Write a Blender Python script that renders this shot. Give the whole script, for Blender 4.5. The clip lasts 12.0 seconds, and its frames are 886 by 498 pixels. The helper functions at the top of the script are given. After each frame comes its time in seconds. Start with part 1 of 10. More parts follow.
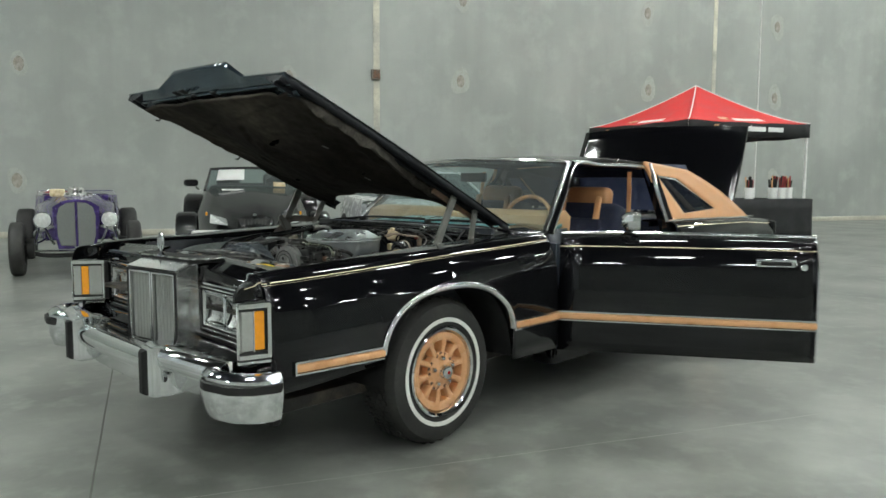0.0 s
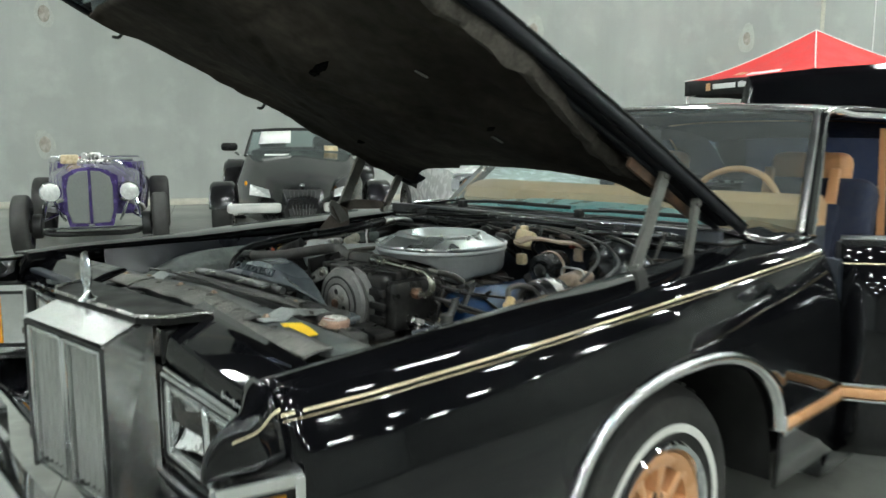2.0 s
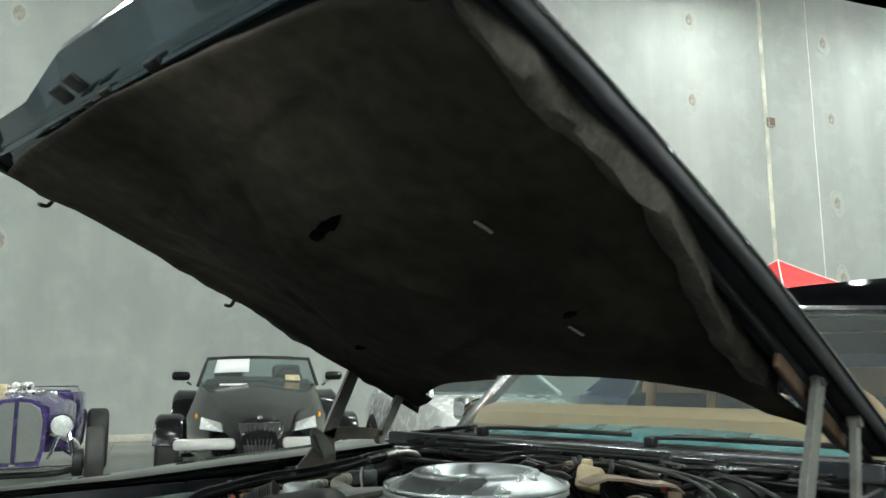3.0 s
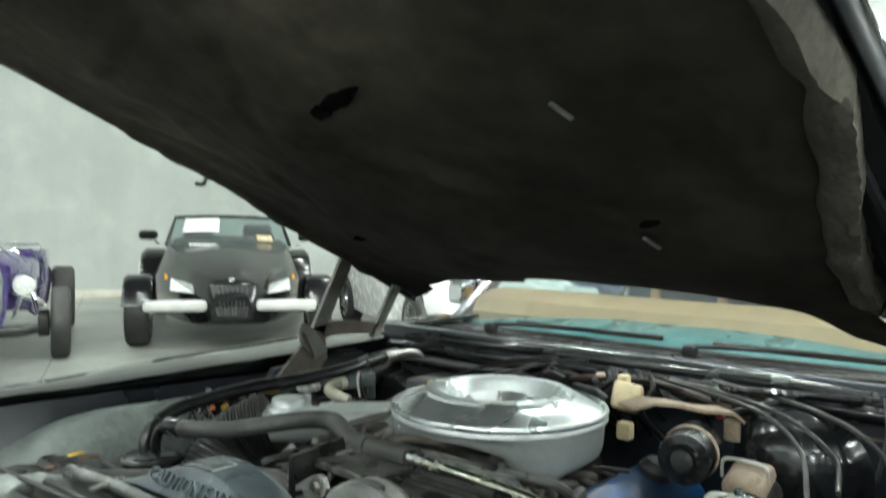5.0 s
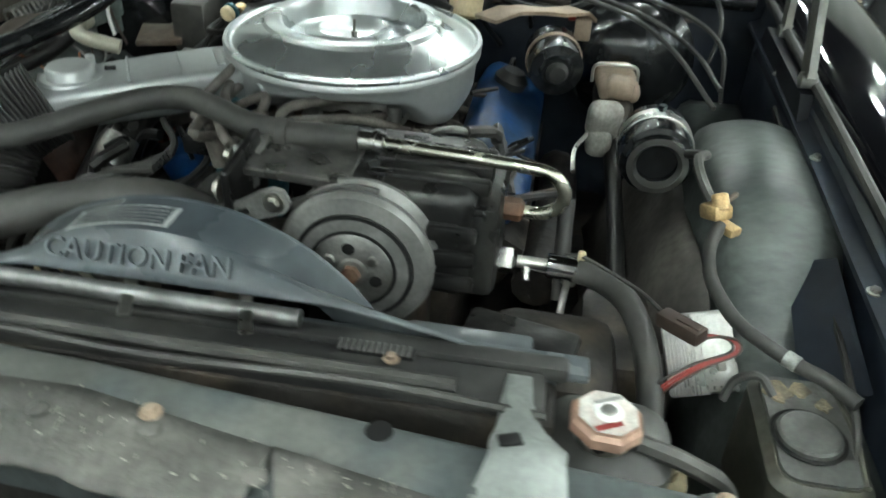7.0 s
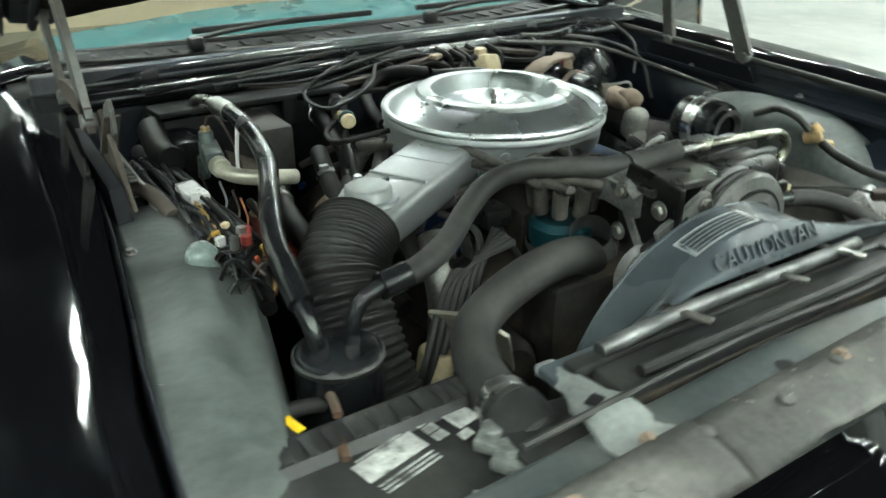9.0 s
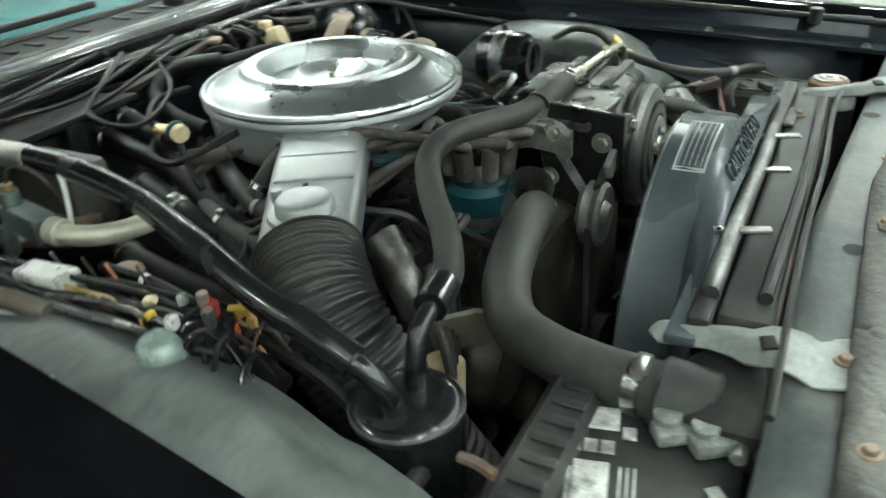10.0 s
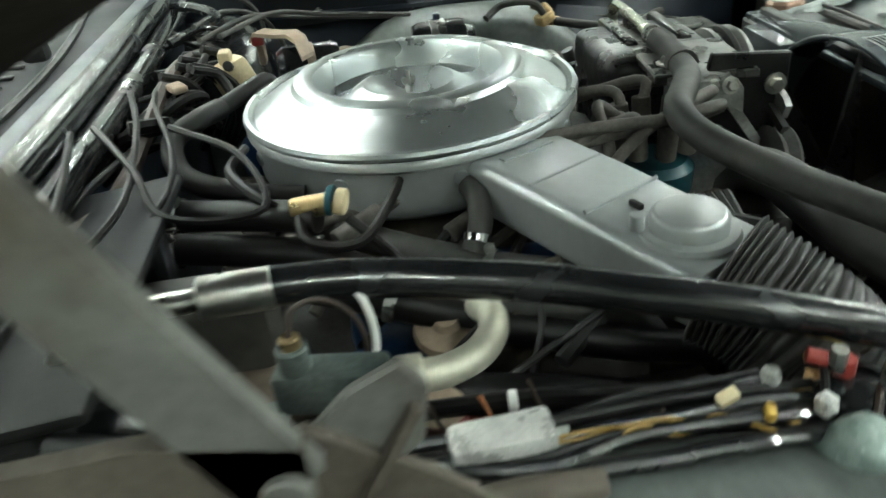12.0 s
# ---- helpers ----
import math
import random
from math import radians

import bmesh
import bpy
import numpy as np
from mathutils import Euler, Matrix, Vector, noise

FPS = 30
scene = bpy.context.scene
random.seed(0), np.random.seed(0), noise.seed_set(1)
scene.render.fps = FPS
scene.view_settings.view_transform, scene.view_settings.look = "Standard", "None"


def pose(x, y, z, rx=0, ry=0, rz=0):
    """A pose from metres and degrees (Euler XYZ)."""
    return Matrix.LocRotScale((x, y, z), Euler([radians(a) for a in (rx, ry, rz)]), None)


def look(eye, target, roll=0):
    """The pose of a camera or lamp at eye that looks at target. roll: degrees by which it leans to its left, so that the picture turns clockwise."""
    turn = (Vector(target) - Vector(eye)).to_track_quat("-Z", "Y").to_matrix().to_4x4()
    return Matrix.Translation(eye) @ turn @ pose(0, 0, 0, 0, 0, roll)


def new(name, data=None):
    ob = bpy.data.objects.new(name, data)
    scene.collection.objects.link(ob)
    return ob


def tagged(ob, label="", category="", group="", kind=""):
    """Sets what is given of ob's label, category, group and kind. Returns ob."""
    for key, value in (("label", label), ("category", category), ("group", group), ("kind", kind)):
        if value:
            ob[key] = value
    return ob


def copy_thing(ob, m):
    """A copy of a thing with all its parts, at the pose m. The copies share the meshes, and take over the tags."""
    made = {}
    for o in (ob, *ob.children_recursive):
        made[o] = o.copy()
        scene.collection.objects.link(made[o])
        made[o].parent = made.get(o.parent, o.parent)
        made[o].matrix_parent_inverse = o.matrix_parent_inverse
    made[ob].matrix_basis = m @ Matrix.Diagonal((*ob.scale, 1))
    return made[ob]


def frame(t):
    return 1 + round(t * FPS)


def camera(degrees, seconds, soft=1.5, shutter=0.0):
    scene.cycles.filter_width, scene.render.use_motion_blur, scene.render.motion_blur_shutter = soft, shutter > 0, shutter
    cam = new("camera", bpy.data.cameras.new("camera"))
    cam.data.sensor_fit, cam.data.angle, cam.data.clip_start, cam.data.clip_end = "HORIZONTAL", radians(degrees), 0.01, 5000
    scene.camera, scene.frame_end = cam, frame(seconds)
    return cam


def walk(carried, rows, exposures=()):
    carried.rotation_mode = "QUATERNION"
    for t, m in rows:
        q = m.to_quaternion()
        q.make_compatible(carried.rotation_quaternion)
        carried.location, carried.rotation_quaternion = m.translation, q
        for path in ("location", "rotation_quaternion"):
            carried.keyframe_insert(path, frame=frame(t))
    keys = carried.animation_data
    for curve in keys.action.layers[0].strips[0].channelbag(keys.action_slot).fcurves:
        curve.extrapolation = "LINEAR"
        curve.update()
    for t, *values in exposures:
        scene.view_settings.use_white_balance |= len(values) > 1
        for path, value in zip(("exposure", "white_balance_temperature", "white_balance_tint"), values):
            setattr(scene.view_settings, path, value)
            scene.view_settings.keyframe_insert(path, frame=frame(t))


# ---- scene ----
cam = camera(59.0, 12.0, shutter=0.5)
PATH = [
    (0, (-2.676, -3.36, 1.272), (-1.209, -2.013, 1.085), 0.2),
    (0.5, (-2.399, -3.013, 1.26), (-0.95, -1.652, 1.046), -0.1),
    (1, (-2.108, -2.637, 1.259), (-0.689, -1.248, 1.018), -0.1),
    (1.5, (-1.825, -2.203, 1.266), (-0.44, -0.786, 0.993), 0.1),
    (2, (-1.544, -1.795, 1.257), (-0.176, -0.363, 0.977), 0.0),
    (2.5, (-1.35, -1.444, 1.251), (0.053, -0.019, 1.209), 0.0),
    (3, (-1.225, -1.201, 1.18), (0.217, 0.15, 1.491), -0.2),
    (5, (-1.059, -0.905, 1.269), (0.454, 0.402, 1.218), 0.9),
    (5.5, (-1.138, -0.842, 1.284), (0.483, 0.203, 0.754), 2.1),
    (6, (-1.13, -0.713, 1.292), (0.488, 0.14, 0.484), 1.1),
    (6.5, (-1.037, -0.526, 1.326), (0.569, 0.023, 0.268), 0.9),
    (7, (-1.062, -0.331, 1.357), (0.587, -0.107, 0.248), 3.0),
    (7.5, (-1.127, -0.055, 1.402), (0.598, -0.13, 0.393), 3.5),
    (7.7, (-1.14, 0.066, 1.412), (0.592, -0.117, 0.43), 4.4),
    (9.3, (-0.892, 0.955, 1.317), (0.474, -0.202, 0.424), -2.0),
    (9.5, (-0.805, 0.991, 1.309), (0.437, -0.288, 0.403), -3.0),
    (10, (-0.585, 1.017, 1.293), (0.265, -0.511, 0.321), -3.9),
    (10.5, (-0.322, 0.983, 1.29), (0.161, -0.678, 0.287), -5.6),
    (11, (-0.093, 0.904, 1.265), (0.109, -0.793, 0.226), -6.8),
    (11.5, (0.038, 0.879, 1.253), (0.163, -0.822, 0.208), -7.1),
    (12, (0.204, 0.958, 1.256), (0.096, -0.764, 0.244), -6.5),
]
EXPOSURE = [(0, 0.1, 6500, 10), (1, 0.25, 6450, 9), (1.5, 0.45, 6400, 8), (2, 0.45, 6400, 8), (2.5, 0.42, 6400, 7), (3, 0.5, 6400, 6), (5, 1.2, 6400, 5), (5.5, 1.05, 6400, 5), (6, 1.04, 6400, 5), (7, 1.08, 6350, 5), (9.3, 1.14, 6400, 2), (10.5, 1.22, 6450, 2), (11.5, 1.2, 6500, 2), (12, 1.27, 6500, 2)]
walk(cam, [(t, look(eye, target, roll)) for t, eye, target, roll in PATH], EXPOSURE)

# ---------- world and light ----------
world = bpy.data.worlds.new("world")
scene.world = world
world.use_nodes = True
world.node_tree.nodes["Background"].inputs[0].default_value = (0.55, 0.6, 0.6, 1)
world.node_tree.nodes["Background"].inputs[1].default_value = 0.02


# ---------- materials ----------
def mat(name, color, rough=0.5, metal=0.0, var=0.12, scale=9.0, bump=0.0, bscale=80.0, coat=0.0, second=None,
        mix=0.5, spread=0.12, rvar=0.1, alpha=1.0, emit=0.0, trans=0.0, ior=1.45, island=0.0, spec=0.5, stretch=None):
    """A surface with grain at two scales; second: a dusty or worn colour, laid on in patches."""
    m = bpy.data.materials.new(name)
    m.use_nodes = True
    nt = m.node_tree
    b = nt.nodes["Principled BSDF"]
    co = nt.nodes.new("ShaderNodeTexCoord")
    src = co.outputs["Object"]
    if stretch:
        mp = nt.nodes.new("ShaderNodeMapping")
        mp.inputs["Scale"].default_value = stretch
        nt.links.new(src, mp.inputs["Vector"])
        src = mp.outputs["Vector"]

    def nz(sc, detail=4.0):
        n = nt.nodes.new("ShaderNodeTexNoise")
        n.inputs["Scale"].default_value = sc
        n.inputs["Detail"].default_value = detail
        nt.links.new(src, n.inputs["Vector"])
        return n.outputs["Fac"]

    def remap(fac, lo, hi, a, c):
        r = nt.nodes.new("ShaderNodeMapRange")
        r.inputs[1].default_value, r.inputs[2].default_value = lo, hi
        r.inputs[3].default_value, r.inputs[4].default_value = a, c
        nt.links.new(fac, r.inputs[0])
        return r.outputs[0]

    n1, n2 = nz(scale), nz(scale * 7.3, 3.0)
    add = nt.nodes.new("ShaderNodeMath")
    add.operation = "MULTIPLY"
    nt.links.new(remap(n1, 0.3, 0.7, 1 - var, 1 + var), add.inputs[0])
    nt.links.new(remap(n2, 0.3, 0.7, 1 - var * 0.6, 1 + var * 0.6), add.inputs[1])
    val = add.outputs[0]
    if island:
        ge = nt.nodes.new("ShaderNodeNewGeometry")
        mu = nt.nodes.new("ShaderNodeMath")
        mu.operation = "MULTIPLY"
        nt.links.new(val, mu.inputs[0])
        nt.links.new(remap(ge.outputs["Random Per Island"], 0, 1, 1 - island, 1 + island), mu.inputs[1])
        val = mu.outputs[0]
    vm = nt.nodes.new("ShaderNodeVectorMath")
    vm.operation = "SCALE"
    nt.links.new(val, vm.inputs["Scale"])
    if second:
        mx = nt.nodes.new("ShaderNodeMix")
        mx.data_type = "RGBA"
        mx.inputs[6].default_value = (*color, 1)
        mx.inputs[7].default_value = (*second, 1)
        nt.links.new(remap(nz(scale * 0.6, 6.0), mix - spread, mix + spread, 0, 1), mx.inputs[0])
        nt.links.new(mx.outputs[2], vm.inputs[0])
    else:
        vm.inputs[0].default_value = color
    nt.links.new(vm.outputs[0], b.inputs["Base Color"])
    nt.links.new(remap(n1, 0.3, 0.7, max(0.02, rough - rvar), min(1, rough + rvar)), b.inputs["Roughness"])
    b.inputs["Metallic"].default_value = metal
    b.inputs["Coat Weight"].default_value = coat
    b.inputs["Coat Roughness"].default_value = 0.03
    b.inputs["Specular IOR Level"].default_value = spec
    b.inputs["IOR"].default_value = ior
    b.inputs["Transmission Weight"].default_value = trans
    if bump:
        bp = nt.nodes.new("ShaderNodeBump")
        bp.inputs["Strength"].default_value = bump
        bp.inputs["Distance"].default_value = 0.004
        nt.links.new(nz(bscale, 5.0), bp.inputs["Height"])
        nt.links.new(bp.outputs[0], b.inputs["Normal"])
    if emit:
        b.inputs["Emission Color"].default_value = (*color, 1)
        b.inputs["Emission Strength"].default_value = emit
    return m


PAINT = mat("black_car_paint", (0.0035, 0.0036, 0.0045), 0.045, var=0.15, scale=3, rvar=0.015, ior=1.46)
PAINT_IN = mat("black_inner_fender_paint", (0.008, 0.009, 0.012), 0.3, var=0.3, scale=6, rvar=0.08)
PAINT_DULL = mat("dusty_black_inner_paint", (0.016, 0.021, 0.031), 0.38, var=0.3, scale=6, second=(0.045, 0.045, 0.042), mix=0.66, rvar=0.1)
# Black inner paint; the bluish light it reflects is put into its colour.
NOSEP = mat("black_paint_with_blue_sheen", (0.05, 0.08, 0.105), 0.13, 0.65, var=0.2, scale=6, coat=0.8, rvar=0.05)
TRIM = mat("bright_stainless_trim", (0.78, 0.79, 0.79), 0.16, 1.0, var=0.04, scale=8, rvar=0.04)
# Darker copy of RUBBER: the crowded bay's shade is put into the colour.
RUBBER_DK = mat("shade_darkened_black_rubber", (0.0055, 0.0055, 0.0055), 0.45, var=0.25, scale=12, second=(0.014, 0.013, 0.012), mix=0.6, bump=0.05, spec=0.25)
REFLECTOR = mat("silvered_lamp_bowl", (0.85, 0.86, 0.84), 0.3, 0.6, var=0.1, scale=60)
LINER = mat("dark_navy_headliner", (0.012, 0.018, 0.045), 0.8, var=0.1, scale=20)
CHAMOIS = mat("chamois_tan_vinyl", (0.6, 0.31, 0.145), 0.45, var=0.06, scale=14, bump=0.15, bscale=260)
CHAMOIS_P = mat("chamois_tan_paint", (0.66, 0.35, 0.17), 0.3, var=0.05, scale=10, coat=0.2)
CHROME = mat("chrome", (0.8, 0.82, 0.83), 0.07, 1.0, var=0.04, scale=5, rvar=0.02)
CHROME_OLD = mat("dull_bright_metal", (0.5, 0.5, 0.48), 0.28, 1.0, var=0.15, scale=20, rvar=0.12)
STEEL = mat("zinc_plated_steel", (0.52, 0.52, 0.49), 0.36, 1.0, var=0.15, scale=25, second=(0.3, 0.27, 0.22), mix=0.62, rvar=0.12)
TRAYM = mat("satin_silver_tray_paint", (0.45, 0.475, 0.475), 0.34, 0.55, var=0.06, scale=12, rvar=0.05)
GALV = mat("silver_painted_sheet_metal", (0.52, 0.555, 0.56), 0.28, 0.8, var=0.05, scale=9, rvar=0.04)
ALU = mat("cast_aluminium", (0.45, 0.45, 0.43), 0.45, 0.9, var=0.2, scale=30, bump=0.2, second=(0.26, 0.25, 0.22), mix=0.6)
RUBBER = mat("dusty_black_rubber_hose", (0.025, 0.025, 0.024), 0.55, var=0.2, scale=12, second=(0.06, 0.059, 0.054), mix=0.52, bump=0.05)
RUBBER_SHINY = mat("glossy_black_rubber_hose", (0.011, 0.012, 0.013), 0.22, var=0.2, scale=15, coat=0.3, bump=0.08, bscale=120)
PLASTIC = mat("aged_black_plastic", (0.022, 0.022, 0.022), 0.45, var=0.25, scale=10, second=(0.06, 0.06, 0.055), mix=0.58)
SHROUD = mat("dusty_grey_black_shroud_plastic", (0.053, 0.064, 0.073), 0.27, var=0.2, scale=5, second=(0.11, 0.122, 0.128), mix=0.55, spread=0.15)
GRIME = mat("oily_dirty_iron", (0.02, 0.018, 0.016), 0.55, 0.1, var=0.4, scale=18, second=(0.07, 0.055, 0.04), mix=0.6, bump=0.4, bscale=60)
DARKIRON = mat("black_machined_iron", (0.014, 0.014, 0.014), 0.32, 0.3, var=0.3, scale=20, second=(0.04, 0.039, 0.036), mix=0.6, bump=0.2)
PULLEY = mat("worn_grey_steel_pulley", (0.2, 0.2, 0.192), 0.45, 0.4, var=0.2, scale=22, second=(0.13, 0.13, 0.125), mix=0.55)
RUST = mat("rusty_brown_steel", (0.16, 0.085, 0.05), 0.7, 0.2, var=0.3, scale=24, second=(0.09, 0.07, 0.055), mix=0.5, bump=0.3)
APRON = mat("dusty_grey_green_inner_fender", (0.125, 0.14, 0.132), 0.42, 0.0, var=0.3, scale=12, second=(0.06, 0.07, 0.067), mix=0.52, spread=0.14, bump=0.12, bscale=30, stretch=(1.0, 0.45, 1.0))
SUPPORT = mat("dusty_blue_grey_painted_support", (0.075, 0.086, 0.087), 0.38, var=0.25, scale=14, second=(0.135, 0.14, 0.13), mix=0.55, spread=0.08, bump=0.06)
FLAP = mat("scuffed_grey_rubber_flap", (0.085, 0.084, 0.077), 0.5, var=0.3, scale=16, second=(0.17, 0.165, 0.15), mix=0.57, spread=0.09, bump=0.5, bscale=110)
BLUE = mat("engine_blue_paint", (0.004, 0.045, 0.15), 0.42, var=0.3, scale=14, second=(0.008, 0.02, 0.045), mix=0.5)
TEAL = mat("teal_blue_cap", (0.01, 0.055, 0.07), 0.4, var=0.2, scale=16)
TAN = mat("yellowed_ivory_plastic", (0.62, 0.52, 0.33), 0.45, var=0.15, scale=30, second=(0.45, 0.33, 0.17), mix=0.6)
TANBR = mat("faded_tan_bracket", (0.3, 0.23, 0.17), 0.6, var=0.2, scale=20)
YELLOW = mat("yellow_tag", (0.9, 0.58, 0.02), 0.5, var=0.04)
ORANGE = mat("orange_wire_connector", (0.5, 0.1, 0.03), 0.45, var=0.1, scale=30)
REDW = mat("red_wire", (0.22, 0.03, 0.025), 0.45, var=0.1)
YELW = mat("yellow_wire", (0.3, 0.19, 0.05), 0.45, var=0.1)
BROWNW = mat("brown_wire", (0.04, 0.028, 0.022), 0.5, var=0.2)
GREENW = mat("green_wire", (0.012, 0.035, 0.025), 0.5, var=0.2)
WHITE = mat("white_printed_paper", (0.8, 0.8, 0.78), 0.6, var=0.04)
GREENBLK = mat("grey_green_valve_block", (0.1, 0.125, 0.12), 0.45, 0.5, var=0.3, scale=30, second=(0.2, 0.22, 0.2), mix=0.6)
PAD = mat("matted_black_brown_hood_insulation", (0.025, 0.0215, 0.018), 0.95, var=0.4, scale=3.5, second=(0.07, 0.06, 0.05), mix=0.6, spread=0.16, bump=0.8, bscale=26, spec=0.1)
AMBER = mat("amber_lens", (0.85, 0.33, 0.02), 0.2, var=0.05, scale=60, coat=0.4, bump=0.15, bscale=200)
CLEARL = mat("clear_ribbed_lens", (0.45, 0.46, 0.44), 0.12, 0.45, var=0.06, scale=14, coat=0.7, bump=0.05, bscale=150)
TIRE = mat("black_tyre_rubber", (0.017, 0.017, 0.016), 0.65, var=0.2, scale=10, bump=0.1, bscale=90, second=(0.03, 0.029, 0.027))
WHITEWALL = mat("whitewall_rubber", (0.75, 0.75, 0.71), 0.5, var=0.05)
GOLD = mat("gold_pinstripe", (0.56, 0.48, 0.32), 0.35, 0.2, var=0.05)
DASH = mat("tan_dash_vinyl", (0.46, 0.28, 0.14), 0.55, var=0.06, bump=0.15, bscale=200)
# The teal reflected in the lower screen, put into the dash shelf's colour.
TEALDASH = mat("teal_screen_reflection", (0.05, 0.2, 0.21), 0.3, var=0.1)
SEATBLUE = mat("dark_navy_cloth", (0.012, 0.016, 0.035), 0.85, var=0.15, scale=40)
# Black trim; also the painted-on dark of holes, slots and openings.
DARK = mat("black_trim_and_shade", (0.008, 0.008, 0.008), 0.6, var=0.2)
REDLENS = mat("red_lens", (0.4, 0.01, 0.01), 0.2, coat=0.5)


def glass_mat(name, tint, alpha, veil=0.0):
    """A thin tinted pane: clear tint with a sharp sheen; veil: grey film in place of a reflection."""
    m = bpy.data.materials.new(name)
    m.use_nodes = True
    nt = m.node_tree
    nt.nodes.clear()
    out = nt.nodes.new("ShaderNodeOutputMaterial")
    tr = nt.nodes.new("ShaderNodeBsdfTransparent")
    tr.inputs[0].default_value = (*tint, 1)
    gl = nt.nodes.new("ShaderNodeBsdfGlossy")
    gl.inputs["Roughness"].default_value = 0.02
    fr = nt.nodes.new("ShaderNodeFresnel")
    fr.inputs[0].default_value = alpha
    mx = nt.nodes.new("ShaderNodeMixShader")
    nt.links.new(fr.outputs[0], mx.inputs[0])
    nt.links.new(tr.outputs[0], mx.inputs[1])
    nt.links.new(gl.outputs[0], mx.inputs[2])
    last = mx.outputs[0]
    if veil:
        di = nt.nodes.new("ShaderNodeBsdfDiffuse")
        di.inputs[0].default_value = (0.42, 0.45, 0.44, 1)
        film = nt.nodes.new("ShaderNodeMixShader")
        film.inputs[0].default_value = veil
        nt.links.new(last, film.inputs[1])
        nt.links.new(di.outputs[0], film.inputs[2])
        last = film.outputs[0]
    nt.links.new(last, out.inputs[0])
    return m


# Tint deepened for the cabin's shade; grey veil stands for the hall's reflection.
GLASS = glass_mat("teal_tinted_veiled_glass", (0.5, 0.62, 0.62), 1.62, 0.11)
CLEARG = glass_mat("clear_lamp_glass", (0.94, 0.96, 0.95), 1.45)
GLASS_DARK = glass_mat("dark_tinted_glass", (0.35, 0.42, 0.43), 1.5)


# ---------- mesh building ----------
def thing(name, label, category, at=(0, 0, 0), turn=0.0, group="", kind=""):
    ob = new(name)
    ob.matrix_basis = pose(*at, 0, 0, turn)
    ob.empty_display_size = 0.1
    return tagged(ob, label, category, group, kind)


SKEW = [0.0]  # how far the nose stands back on the passenger side
RISE = 0.013  # and how far it sits higher there


def part(name, bm, material, parent=None, label="", smooth=38, solid=0.0):
    """One bmesh as one mesh object under a thing or part."""
    if SKEW[0]:
        for v in bm.verts:
            lean = (v.co.y + 0.86) * max(0.0, min(1.0, (-v.co.x - 0.3) / 0.5))
            v.co.x += SKEW[0] * lean
            v.co.z += RISE * lean if SKEW[0] > 0 else 0.0
    me = bpy.data.meshes.new(name)
    bmesh.ops.recalc_face_normals(bm, faces=bm.faces)
    bm.to_mesh(me)
    bm.free()
    me.materials.append(material)
    if smooth:
        me.shade_smooth()
        me.set_sharp_from_angle(angle=radians(smooth))
    ob = new(name, me)
    if parent is not None:
        ob.parent = parent
    if solid:
        sm = ob.modifiers.new("thickness", "SOLIDIFY")
        sm.thickness, sm.offset = solid, 0
    if label:
        tagged(ob, label)
    return ob


def twin(ob, name, parent, m, label=""):
    """A second object on the same mesh."""
    o = new(name, ob.data)
    o.parent = parent
    o.matrix_basis = m
    if label:
        tagged(o, label)
    return o


def merge(*parts_):
    """Several bmeshes as one."""
    out = bmesh.new()
    for b in parts_:
        me = bpy.data.meshes.new("tmp")
        b.to_mesh(me)
        b.free()
        out.from_mesh(me)
        bpy.data.meshes.remove(me)
    return out


def rbox(c, s, r=0.004, turn=(0, 0, 0), seg=2):
    """A box with rounded edges: centre, size, edge radius, turn in degrees."""
    bm = bmesh.new()
    bmesh.ops.create_cube(bm, size=1.0)
    bmesh.ops.scale(bm, vec=s, verts=bm.verts)
    if r:
        bmesh.ops.bevel(bm, geom=bm.edges[:], offset=min(r, min(s) * 0.45), segments=seg, profile=0.5, affect="EDGES")
    bmesh.ops.transform(bm, matrix=pose(*c, *turn), verts=bm.verts)
    return bm


def axis_matrix(p, d):
    """A frame at p whose z runs along d."""
    return Matrix.Translation(p) @ Vector(d).to_track_quat("Z", "Y").to_matrix().to_4x4()


def lathe(profile, p, d=(0, 0, 1), seg=40, closed=False):
    """Turns (radius, height) pairs round the axis d through p."""
    bm = bmesh.new()
    rings = []
    for r, h in profile:
        if r < 1e-5:
            rings.append([bm.verts.new((0, 0, h))])
        else:
            rings.append([bm.verts.new((r * math.cos(2 * math.pi * k / seg), r * math.sin(2 * math.pi * k / seg), h)) for k in range(seg)])
    pairs = list(zip(rings, rings[1:])) + ([(rings[-1], rings[0])] if closed else [])
    for a, b in pairs:
        for k in range(seg):
            l = (k + 1) % seg
            if len(a) == 1 and len(b) == 1:
                continue
            if len(a) == 1:
                bm.faces.new((a[0], b[l], b[k]))
            elif len(b) == 1:
                bm.faces.new((a[k], a[l], b[0]))
            else:
                bm.faces.new((a[k], a[l], b[l], b[k]))
    bmesh.ops.transform(bm, matrix=axis_matrix(p, d), verts=bm.verts)
    return bm


def cyl(p, q, r, seg=20, bev=0.0, r2=None):
    """A solid rod from p to q with slightly rounded rims."""
    p, q = Vector(p), Vector(q)
    h = (q - p).length
    r2 = r if r2 is None else r2
    bev = bev or min(r, h) * 0.12
    return lathe([(0, 0), (r - bev, 0), (r, bev), (r2, h - bev), (r2 - bev, h), (0, h)], p, q - p, seg)


